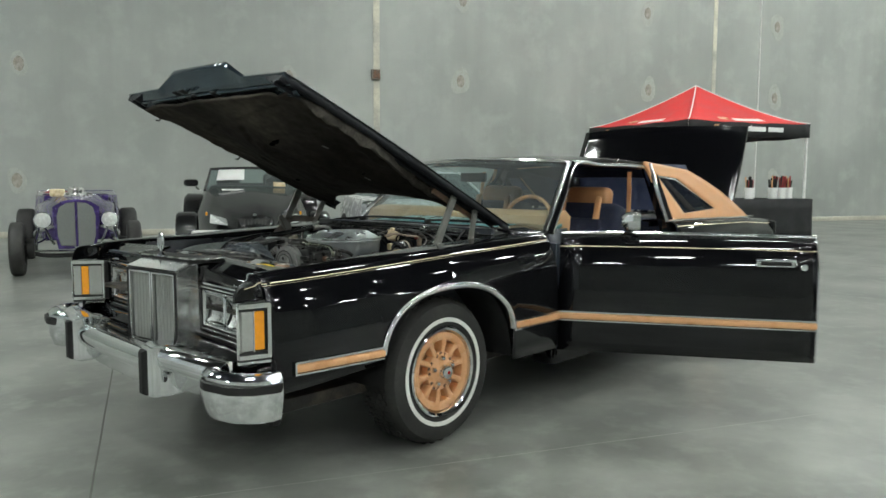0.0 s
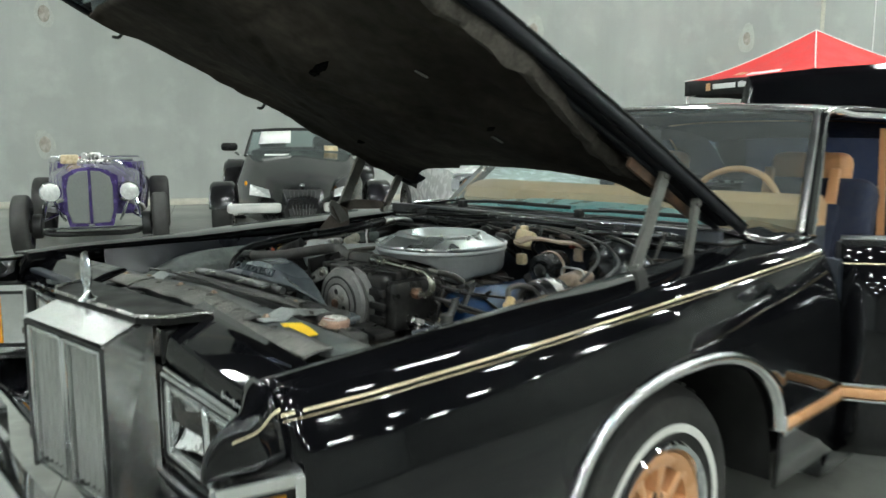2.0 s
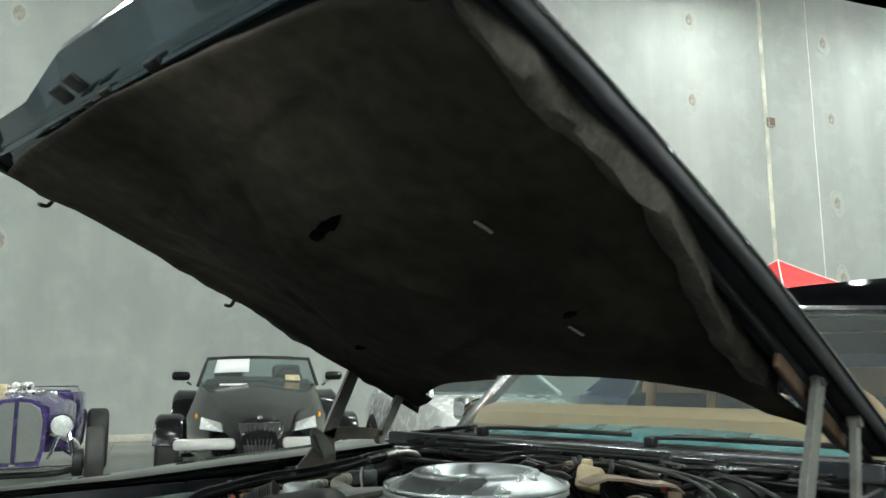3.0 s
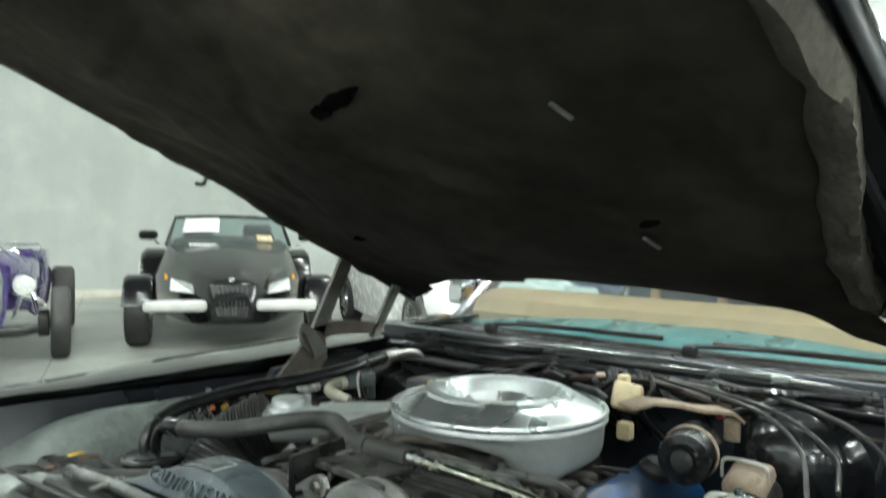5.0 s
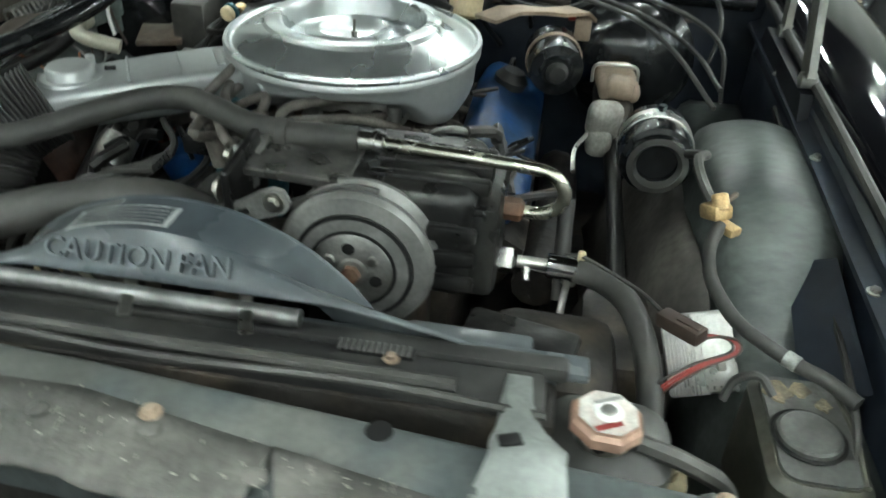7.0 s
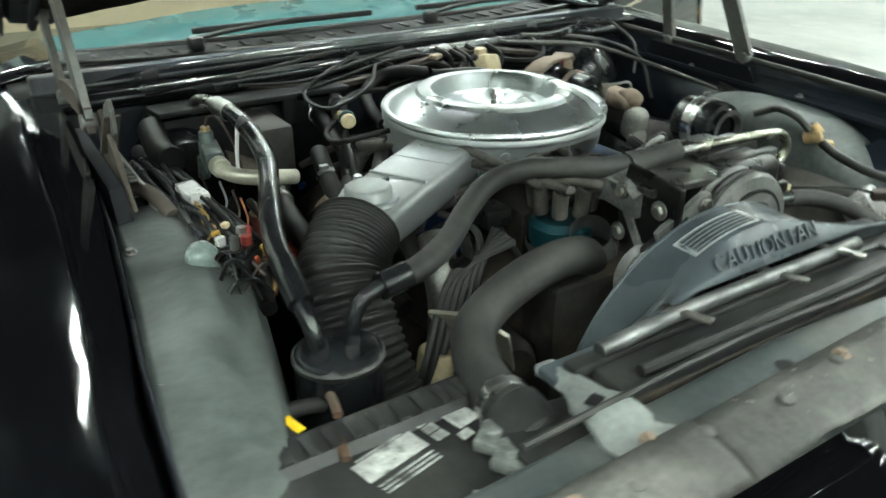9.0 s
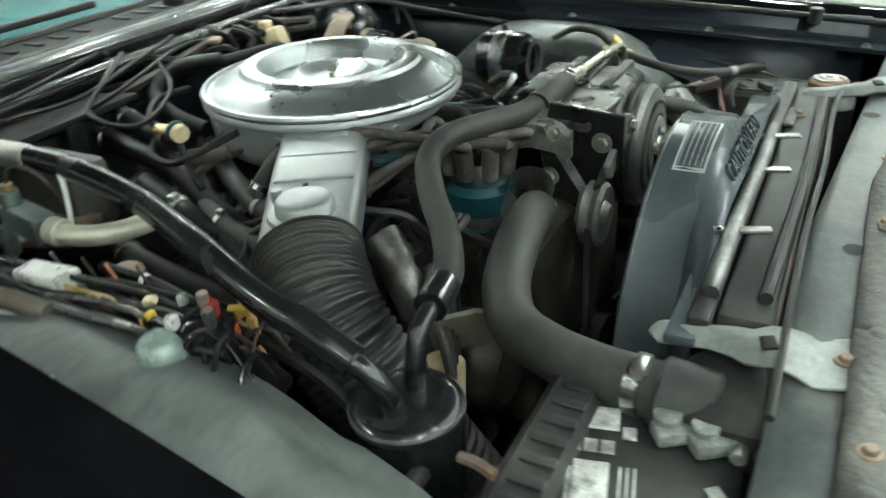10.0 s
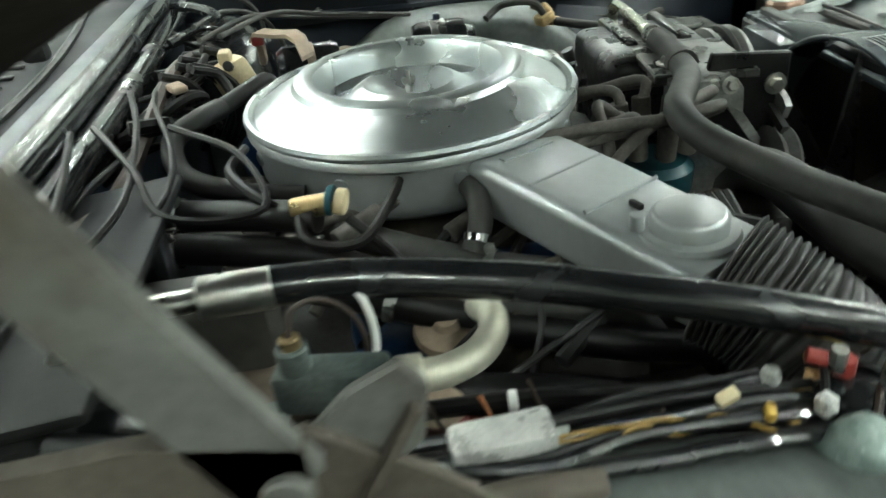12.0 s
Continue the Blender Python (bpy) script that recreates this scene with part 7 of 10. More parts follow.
part("crank_pulley", lathe([(0, 0.05), (0.08, 0.05), (0.085, 0.03), (0.07, 0.025), (0.085, 0.02), (0.085, 0.0), (0, 0)], CR, (1, 0, 0), 36), DARKIRON, cp)
part("mount_plate", plate([(-0.075, 0.09), (0.03, 0.1), (0.045, 0.03), (0.03, -0.06), (0.0, -0.12), (-0.035, -0.11), (-0.03, -0.02), (-0.075, 0.02)], 0.01, Matrix.Translation((-0.25, 0.03, 0.835)) @ pose(0, 0, 0, 90, 0, 0), 0.002), DARKIRON, cp, "dark cast compressor bracket", smooth=0)
for q in ((-0.30, 0.89), (-0.215, 0.9), (-0.245, 0.745), (-0.225, 0.83)):
    part("bracket_bolt", bolt((q[0], 0.042, q[1]), (0, 1, 0), 0.009, 0.008), STEEL, cp, smooth=0)
TOPM = mat("oily_cast_mount", (0.06, 0.06, 0.057), 0.3, 0.5, var=0.3, scale=25, second=(0.14, 0.135, 0.125), mix=0.6)
part("top_mount", plate([(-0.04, -0.1), (0.09, -0.1), (0.1, 0.03), (-0.03, 0.05)], 0.012, pose(-0.25, -0.01, 0.9, 0, 0, 0), 0.002), TOPM, cp, "bare cast compressor mount", smooth=0)
BRKT = mat("worn_bare_bracket_steel", (0.34, 0.345, 0.33), 0.4, 0.5, var=0.3, scale=22, second=(0.1, 0.098, 0.09), mix=0.55)
part("adjust_arm", skin([[Vector((-0.318, y, z)) + Vector((o, 0.45 * p, 0.9 * p)) for o, p in ((0, -w_), (0, w_), (0.009, w_), (0.009, -w_))] for y, z, w_ in ((0.055, 0.853, 0.011), (0.045, 0.858, 0.014), (0.01, 0.872, 0.013), (-0.02, 0.886, 0.017), (-0.036, 0.893, 0.016), (-0.045, 0.897, 0.009))]), BRKT, cp, "bare steel adjusting arm", smooth=30)
part("bracket_bolt", bolt((-0.319, -0.03, 0.892), (-1, 0, 0), 0.008, 0.008), STEEL, cp, smooth=0)
part("arm_slot", rbox((-0.3185, 0.018, 0.869), (0.002, 0.034, 0.008), 0.0008, (-22, 0, 0)), DARK, cp)
part("side_web", skin([[(x, 0.045, z), (x, 0.05, z), (x + 0.012, 0.05, z - 0.005), (x + 0.012, 0.045, z - 0.005)] for x, z in ((-0.235, 0.915), (-0.25, 0.87), (-0.285, 0.82), (-0.275, 0.76), (-0.25, 0.7))]), BRKT, cp)
part("bracket_face", skin([[(x, 0.012, z), (x, 0.05, z - 0.012), (x, 0.054, z - 0.045), (x, 0.03, z - 0.045), (x, 0.012, z - 0.03)] for x, z in ((-0.255, 0.905), (-0.24, 0.916), (-0.2, 0.92), (-0.165, 0.912))]), BRKT, cp, "pale cast end of the compressor bracket", smooth=30)
for q in ((-0.235, 0.9), (-0.185, 0.888)):
    part("bracket_bolt", bolt((q[0], 0.054, q[1]), (0, 1, 0.2), 0.007, 0.008), STEEL, cp, smooth=0)
part("bracket_bolt", bolt((-0.18, -0.02, 0.913), (0, 0, 1), 0.009, 0.008), STEEL, cp, smooth=0)
# pressure line: nut, bent pipe, ferrule, hose
GOLDPIPE = mat("zinc_yellowed_pipe", (0.5, 0.5, 0.42), 0.25, 1.0, var=0.12, scale=30)
ln = part("suction_line", tube([(-0.212, -0.296, 0.858), (-0.212, -0.335, 0.857), (-0.213, -0.357, 0.870), (-0.214, -0.362, 0.892), (-0.212, -0.345, 0.912), (-0.21, -0.31, 0.918), (-0.203, -0.2, 0.921), (-0.196, -0.11, 0.922)], 0.0085, 12), GOLDPIPE, car, "bent bright refrigerant pipe and thick hose")
part("union_nut", lathe([(0.014, 0), (0.015, 0.01), (0.015, 0.022), (0.009, 0.028)], (-0.211, -0.288, 0.858), (0, -1, 0), 6), RUST, ln, smooth=20)
part("ferrule", merge(cyl((-0.199, -0.135, 0.9215), (-0.196, -0.1, 0.922), 0.0135, 16), cyl((-0.197, -0.125, 0.922), (-0.196, -0.118, 0.922), 0.0155, 16)), CHROME_OLD, ln)
part("hose_sleeve", tube([(-0.196, -0.1, 0.922), (-0.196, -0.05, 0.921), (-0.193, -0.005, 0.918)], 0.017, 14), RUBBER, ln)
part("hose_collar", tube([(-0.193, -0.01, 0.918), (-0.192, 0.005, 0.917)], 0.021, 14), RUBBER, ln)
part("hose", tube([(-0.193, -0.02, 0.918), (-0.18, 0.05, 0.919), (-0.15, 0.11, 0.922), (-0.126, 0.16, 0.92), (-0.13, 0.22, 0.913), (-0.168, 0.285, 0.9), (-0.215, 0.345, 0.888), (-0.25, 0.405, 0.884), (-0.262, 0.445, 0.882)], 0.0165, 14), RUBBER, ln, "thick dusty hose")
part("ferrule", tube([(-0.26, 0.435, 0.883), (-0.265, 0.475, 0.88)], 0.0175, 14), RUBBER_SHINY, ln)
part("end_pipe", tube([(-0.264, 0.47, 0.88), (-0.266, 0.5, 0.87), (-0.268, 0.515, 0.845), (-0.268, 0.518, 0.81)], 0.0105, 12), RUBBER_SHINY, ln)
# lower line
ld = part("discharge_line", tube([(-0.222, -0.296, 0.788), (-0.22, -0.33, 0.787), (-0.218, -0.36, 0.785)], 0.008, 12), STEEL, car, "steel fitting and hose curving down to the condenser")
part("union_nut", lathe([(0.015, 0), (0.017, 0.008), (0.017, 0.022), (0.01, 0.028)], (-0.223, -0.286, 0.788), (0, -1, 0), 6), CHROME_OLD, ld, smooth=20)
part("valve_stub", cyl((-0.22, -0.325, 0.787), (-0.235, -0.328, 0.768), 0.006, 10), CHROME_OLD, ld)
part("ferrule", cyl((-0.219, -0.352, 0.786), (-0.22, -0.392, 0.784), 0.0165, 16), CHROME, ld)
part("hose", tube([(-0.22, -0.385, 0.784), (-0.232, -0.42, 0.783), (-0.27, -0.455, 0.78), (-0.325, -0.475, 0.765), (-0.385, -0.484, 0.737), (-0.45, -0.478, 0.718), (-0.52, -0.465, 0.70), (-0.6, -0.45, 0.66)], 0.0155, 14), RUBBER, ld, "grey-black hose")
part("branch", tube([(-0.205, -0.385, 0.77), (-0.21, -0.38, 0.735), (-0.235, -0.377, 0.70), (-0.265, -0.375, 0.668)], 0.005, 8), STEEL, ld)
part("branch_nut", cyl((-0.203, -0.386, 0.775), (-0.207, -0.383, 0.752), 0.01, 8), STEEL, ld)
part("upright_hose", tube([(-0.135, -0.37, 0.84), (-0.145, -0.37, 0.82), (-0.175, -0.372, 0.775), (-0.2, -0.375, 0.72)], 0.011, 10), RUBBER, ld)

# receiver canister and its two lines
can = part("canister", lathe([(0.0, 0.56), (0.05, 0.56), (0.054, 0.57), (0.054, 0.806), (0.0535, 0.811), (0.05, 0.8145), (0.046, 0.8165), (0.03, 0.8185), (0, 0.8195)], (-0.267, 0.536, 0), (0, 0, 1), 40), RUBBER_SHINY, car, "glossy black receiver canister with two lines")
part("rim", lathe([(0.0545, 0.803), (0.0562, 0.806), (0.0562, 0.81), (0.0535, 0.8125)], (-0.267, 0.536, 0), (0, 0, 1), 40), PLASTIC, can)
part("liquid_line", tube([(-0.268, 0.556, 0.806), (-0.266, 0.562, 0.835), (-0.25, 0.565, 0.86), (-0.225, 0.565, 0.874)], 0.011, 12), RUBBER_SHINY, can)
part("line_sleeve", tube([(-0.235, 0.565, 0.87), (-0.2, 0.563, 0.886), (-0.17, 0.558, 0.894)], 0.0165, 12), RUBBER_SHINY, can)
part("hose", tube([(-0.185, 0.561, 0.89), (-0.13, 0.552, 0.9), (-0.075, 0.535, 0.91), (-0.02, 0.515, 0.918), (0.04, 0.492, 0.922), (0.1, 0.472, 0.928), (0.17, 0.459, 0.936), (0.24, 0.455, 0.946), (0.29, 0.457, 0.951), (0.315, 0.459, 0.952)], 0.0155, 14), RUBBER_SHINY, can, "long glossy black hose along the bay")
part("ferrule", cyl((0.3, 0.458, 0.951), (0.355, 0.463, 0.953), 0.0165, 16), STEEL, can)
part("steel_pipe", tube([(0.35, 0.463, 0.953), (0.40, 0.468, 0.952), (0.45, 0.475, 0.938), (0.47, 0.48, 0.90), (0.5, 0.485, 0.86), (0.57, 0.485, 0.85)], 0.0095, 10), STEEL, can)
part("side_pipe", tube([(-0.3, 0.575, 0.77), (-0.31, 0.615, 0.785), (-0.33, 0.655, 0.79), (-0.35, 0.7, 0.785)], 0.0095, 10), RUBBER, can)

# upper radiator hose
uh = part("radiator_hose", tube([(-0.215, 0.085, 0.78), (-0.235, 0.12, 0.812), (-0.245, 0.17, 0.826), (-0.255, 0.24, 0.822), (-0.272, 0.31, 0.81), (-0.305, 0.365, 0.802), (-0.36, 0.40, 0.804), (-0.42, 0.425, 0.812), (-0.475, 0.437, 0.818), (-0.52, 0.437, 0.818)], 0.0285, 18), RUBBER, car, "thick grey-black upper radiator hose")
part("hose_clamp", lathe([(0.0295, -0.008), (0.0315, -0.007), (0.0315, 0.007), (0.0295, 0.008)], (-0.462, 0.434, 0.8165), (-0.98, 0.2, 0.1), 24), CHROME_OLD, uh, "worm-drive hose clamp")
part("clamp_screw", rbox((-0.462, 0.445, 0.846), (0.014, 0.026, 0.014), 0.004), CHROME_OLD, uh)
part("tank_neck", cyl((-0.475, 0.437, 0.817), (-0.53, 0.437, 0.81), 0.036, 20), PLASTIC, uh)

# battery
PRINTM = mat("worn_label_print", (0.62, 0.63, 0.6), 0.5, var=0.35, scale=70, second=(0.12, 0.12, 0.115), mix=0.58)
BAT = (-0.468, 0.56)
bt = part("battery", rbox((BAT[0], BAT[1], 0.70), (0.2, 0.28, 0.18), 0.008), PLASTIC, car, "black battery with a printed label and corroded posts")
part("top_cover", rbox((BAT[0], BAT[1], 0.795), (0.19, 0.272, 0.014), 0.006), PLASTIC, bt)
part("raised_lid", skin([[(x, y, z) for x, z in ((BAT[0] + 0.035, 0.801), (BAT[0] + 0.045, 0.812), (BAT[0] + 0.082, 0.814), (BAT[0] + 0.092, 0.801))] for y in (0.435, 0.45, 0.67, 0.685)]), PLASTIC, bt, smooth=30)
for k in range(9):
    part("lid_ridge", rbox((BAT[0] + 0.06, 0.455 + 0.026 * k, 0.8145), (0.032, 0.012, 0.004), 0.0015), PLASTIC, bt)
TILT = 13.0


def label_block(p, q, w_, h_, name="label_print", m_=None):
    """A printed block on the battery, along and across its label."""
    c_, s_ = math.cos(radians(TILT)), math.sin(radians(TILT))
    part(name, rbox((-0.45 + p * c_ - q * s_, 0.55 + p * s_ + q * c_, 0.8034), (w_, h_, 0.0012), 0.0003, (0, 0, TILT)), m_ or PRINTM, bt)


label_block(-0.0, 0.02, 0.03, 0.078)
label_block(0.018, 0.02, 0.003, 0.06)
for k in range(3):
    label_block(-0.012 + 0.0145 * k, -0.038, 0.012, 0.016)
    label_block(-0.024 - 0.006 * k, 0.02, 0.0022, 0.072)
for k in range(7):
    label_block(0.009 - 0.005 * (k % 4), -0.012 + 0.011 * k, 0.0025, 0.006, "label_letter", LEADG)
label_block(0.004, -0.075, 0.05, 0.03)
label_block(-0.03, -0.058, 0.012, 0.016)
part("hazard_mark", rbox((-0.37, 0.637, 0.8155), (0.03, 0.011, 0.002), 0.0005, (0, 0, 12)), YELLOW, bt)
part("chip", rbox((-0.547, 0.527, 0.8035), (0.012, 0.014, 0.001), 0.0003, (0, 0, 40)), PRINTM, bt)
for p in ((-0.365, 0.588, 0.816), (-0.42, 0.606, 0.806)):
    part("hold_down", tube([(p[0] + 0.018, p[1] - 0.004, p[2]), (p[0], p[1], p[2] + 0.003), (p[0] - 0.018, p[1] + 0.004, p[2])], 0.0055, 8), RUST, bt)
LEAD = mat("corroded_lead_terminal", (0.36, 0.38, 0.36), 0.55, 0.7, var=0.3, scale=60, bump=0.4, second=(0.55, 0.6, 0.55), mix=0.6)
for p in ((-0.495, 0.474), (-0.527, 0.476)):
    part("post", cyl((p[0], p[1], 0.798), (p[0], p[1], 0.828), 0.0125, 16), LEAD, bt)
    part("clamp", rbox((p[0] - 0.012, p[1], 0.812), (0.05, 0.026, 0.016), 0.005, (0, 0, 35)), LEAD, bt)
    part("clamp_bolt", cyl((p[0] - 0.03, p[1] - 0.02, 0.812), (p[0] - 0.03, p[1] + 0.016, 0.812), 0.007, 8), LEAD, bt)
part("cable", tube([(-0.56, 0.46, 0.81), (-0.6, 0.5, 0.8), (-0.61, 0.58, 0.74), (-0.58, 0.68, 0.66)], 0.009, 8), RUBBER, bt)

# ---- driver's side fittings ----
def into(bm, ob):
    """A mesh in the car's frame, told in the frame of one of its parts."""
    bmesh.ops.transform(bm, matrix=ob.matrix_basis.inverted(), verts=bm.verts)
    return bm


TINM2 = mat("bright_cast_module", (0.6, 0.6, 0.58), 0.32, 0.7, var=0.15, scale=30)
mod = part("ignition_module", rbox((0, 0, 0), (0.1, 0.082, 0.026), 0.004), TINM2, car, "finned silver ignition module with coloured wires")
mod.matrix_basis = Matrix.Translation((-0.292, -0.548, 0.735)) @ pose(0, 0, 0, 0, -52, 0) @ pose(0, 0, 0, -8, 0, 14)
for k in range(9):
    part("fin", rbox((0.0, 0.039 - 0.0042 * k, 0.017), (0.096, 0.0018, 0.014), 0.0005), TINM2, mod)
part("module_lid", rbox((0.0, -0.02, 0.0145), (0.092, 0.036, 0.006), 0.002), TINM2, mod)
part("lid_clip", rbox((-0.015, -0.022, 0.02), (0.014, 0.01, 0.008), 0.002), STEEL, mod)
for m_, o in ((REDW, 0.0), (REDW, 0.005), (RUBBER, 0.012), (BROWNW, -0.005)):
    part("wire", into(tube([(-0.352, -0.522 + o, 0.803), (-0.346, -0.545 + o, 0.806), (-0.342, -0.568 + o * 0.6, 0.8), (-0.352, -0.57 + o * 0.6, 0.79), (-0.365, -0.535 + o, 0.776), (-0.38, -0.5 + o, 0.752), (-0.385, -0.475, 0.71), (-0.38, -0.45, 0.66)], 0.0017, 6), mod), m_, mod)
part("loom_wire", into(tube([(-0.32, -0.49, 0.808), (-0.29, -0.465, 0.812), (-0.25, -0.43, 0.808), (-0.215, -0.395, 0.803), (-0.205, -0.375, 0.795)], 0.0028, 6), mod), RUBBER, mod)
part("connector", into(rbox((-0.337, -0.508, 0.806), (0.058, 0.022, 0.018), 0.003, (0, 6, 46)), mod), BROWNW, mod)
part("connector_clip", into(rbox((-0.344, -0.515, 0.816), (0.03, 0.01, 0.005), 0.001, (0, 6, 46)), mod), BROWNW, mod)
part("loom_band", into(rbox((-0.213, -0.395, 0.803), (0.01, 0.01, 0.012), 0.003), mod), TAN, mod)

BRES = mat("yellowed_translucent_bottle", (0.1, 0.1, 0.076), 0.4, var=0.35, scale=18, second=(0.05, 0.052, 0.045), mix=0.5)
BTOP = mat("dusty_grey_bottle_top", (0.11, 0.115, 0.108), 0.5, var=0.35, scale=22, second=(0.05, 0.05, 0.045), mix=0.5)
CRUST = mat("dried_tan_crust", (0.3, 0.25, 0.16), 0.8, var=0.4, scale=60, second=(0.1, 0.09, 0.07), mix=0.5, bump=0.6, bscale=120)
rs = part("washer_bottle", skin([[(-0.44 + p, -0.635 + q, z) for p, q in ring_outline(0.17, 0.1, 0.022)] for z in (0.56, 0.74, 0.764)] + [[(-0.44 + p, -0.635 + q, 0.774) for p, q in ring_outline(0.152, 0.084, 0.02)]]), BRES, car, "dirty yellowed washer fluid bottle")
part("bottle_top", plate([(-0.44 + p, -0.635 + q) for p, q in ring_outline(0.146, 0.08, 0.018)], 0.004, pose(0, 0, 0.7735)), BTOP, rs, smooth=0)
part("bottle_cap", lathe([(0.033, 0), (0.032, 0.007), (0.029, 0.009), (0.027, 0.0075), (0, 0.007)], (-0.455, -0.629, 0.7775), (0, 0, 1), 28), BTOP, rs, "wide grey bottle lid")
part("cap_gasket", lathe([(0.036, 0), (0.038, 0.003), (0.034, 0.004)], (-0.455, -0.629, 0.7775), (0, 0, 1), 28), RUBBER_DK, rs)
part("bottle_hose", tube([(-0.4, -0.605, 0.778), (-0.385, -0.59, 0.79), (-0.378, -0.57, 0.775), (-0.385, -0.56, 0.75)], 0.005, 8), RUBBER, rs)
part("rim_ridge", tube([(-0.51, -0.672, 0.776), (-0.44, -0.678, 0.778), (-0.37, -0.672, 0.776)], 0.004, 6), BRES, rs)
for x_, y_, r_ in ((-0.392, -0.61, 0.017), (-0.385, -0.635, 0.012), (-0.405, -0.655, 0.009)):
    part("dirt_crust", plate([(r_ * (1 + 0.4 * math.sin(3.1 * k + 40 * x_)) * math.cos(2 * math.pi * k / 11), 0.8 * r_ * (1 + 0.3 * math.cos(2.3 * k)) * math.sin(2 * math.pi * k / 11)) for k in range(11)], 0.003, pose(x_, y_, 0.777)), CRUST, rs, smooth=0)
ov = part("overflow_bottle", skin([[(-0.47 + p, -0.5 + q, z) for p, q in ring_outline(0.05, 0.045, 0.015)] for z in (0.58, 0.7, 0.71)]), mat("creamy_translucent_plastic", (0.36, 0.31, 0.2), 0.45, var=0.2, scale=20, second=(0.2, 0.16, 0.1), mix=0.6), car, "creamy grimy plastic overflow bottle")
part("neck", cyl((-0.47, -0.5, 0.71), (-0.47, -0.5, 0.727), 0.013, 14), CRUST, ov)
part("rubble", rbox((-0.53, -0.55, 0.70), (0.06, 0.06, 0.08), 0.02), LEAD, ov)

vcan = part("vacuum_canister", lathe([(0.0, 0.012), (0.03, 0.012), (0.034, 0.0), (0.042, 0.0), (0.046, 0.012), (0.054, 0.015), (0.056, 0.025), (0.056, 0.1), (0.05, 0.112), (0, 0.114)], (0.012, -0.498, 0.83), (1, 0, 0.0), 40), RUBBER_SHINY, car, "black drum with a bright strap on the wheel house")
part("strap", lathe([(0.0565, 0.05), (0.0585, 0.051), (0.0585, 0.078), (0.0565, 0.079)], (0.012, -0.498, 0.83), (1, 0, 0), 36), CHROME_OLD, vcan)
part("strap_bolt", cyl((0.076, -0.498, 0.886), (0.076, -0.498, 0.9), 0.007, 8), CHROME, vcan)
part("face_ring", lathe([(0.045, -0.002), (0.036, -0.004), (0.03, 0.006)], (0.012, -0.498, 0.83), (1, 0, 0), 36), RUBBER, vcan)
sl = part("solenoid", merge(rbox((-0.14, -0.56, 0.85), (0.035, 0.03, 0.022), 0.006, (0, 20, 30)), cyl((-0.15, -0.565, 0.856), (-0.135, -0.56, 0.872), 0.011, 10), rbox((-0.16, -0.575, 0.838), (0.03, 0.02, 0.012), 0.003, (0, 0, 40))), mat("tarnished_yellow_brass", (0.5, 0.36, 0.18), 0.45, 0.4, var=0.3, scale=50), car, "brass-yellow solenoid valve")
part("pin", cyl((-0.135, -0.57, 0.862), (-0.12, -0.585, 0.868), 0.004, 8), RUST, sl)
part("tube_up", tube([(-0.135, -0.552, 0.862), (-0.115, -0.535, 0.887), (-0.08, -0.535, 0.893), (-0.05, -0.55, 0.885), (-0.02, -0.53, 0.87)], 0.007, 8), RUBBER, sl)
part("tube_down", tube([(-0.16, -0.565, 0.84), (-0.2, -0.55, 0.833), (-0.246, -0.546, 0.824), (-0.286, -0.555, 0.816), (-0.329, -0.576, 0.81), (-0.37, -0.624, 0.803), (-0.392, -0.653, 0.803), (-0.42, -0.68, 0.8)], 0.0085, 10), RUBBER, sl)
part("tube_band", cyl((-0.364, -0.617, 0.804), (-0.374, -0.629, 0.803), 0.0098, 10), LEAD, sl)
part("fender_wire", tube([(0.2, -0.69, 0.865), (0.03, -0.695, 0.84), (-0.13, -0.695, 0.82), (-0.27, -0.69, 0.805), (-0.43, -0.68, 0.785), (-0.52, -0.66, 0.76)], 0.0045, 6), RUBBER, car, "thin wire along the inner fender")
part("hood_stop", cyl((-0.5, -0.712, 0.885), (-0.5, -0.712, 0.915), 0.013, 12), RUBBER, car)

FLAPM = mat("dusty_brown_black_shield", (0.05, 0.046, 0.041), 0.75, var=0.35, scale=9, second=(0.1, 0.092, 0.08), mix=0.56, spread=0.16, bump=0.3, bscale=30)
part("splash_shield", sheet(lambda u, v: (-0.265 + 0.56 * u, -0.555 + 0.13 * v ** 0.8 + 0.012 * noise.noise(Vector((u * 5, v * 3, 2.0))), 0.772 - 0.24 * v + 0.008 * math.sin(9 * u)), [k / 24 for k in range(25)], [k / 12 for k in range(13)]), FLAPM, car, "dusty black shield below the wheel house", solid=0.004, smooth=60)
part("shield_bolt", bolt((-0.12, -0.522, 0.705), r=0.008), STEEL, car, smooth=0)
part("apron_gusset", skin([[(-0.16, -0.664, 0.8), (-0.2, -0.7, 0.838), (-0.4, -0.7, 0.8), (-0.34, -0.655, 0.755)], [(-0.16, -0.66, 0.796), (-0.2, -0.696, 0.834), (-0.4, -0.696, 0.796), (-0.34, -0.651, 0.751)]]), PAINT_DULL, car, "black gusset beside the wheel house", smooth=0)
bo = part("brake_booster", lathe([(0.0, -0.06), (0.05, -0.055), (0.09, -0.035), (0.115, 0.0), (0.12, 0.02), (0.125, 0.025), (0.12, 0.04), (0.1, 0.08), (0, 0.09)], (0.44, -0.47, 0.83), (1, 0, 0), 40), RUBBER_SHINY, car, "glossy black brake booster drum")
RESV = mat("grimy_pale_reservoir", (0.3, 0.295, 0.265), 0.5, var=0.3, scale=25, second=(0.16, 0.14, 0.12), mix=0.52)
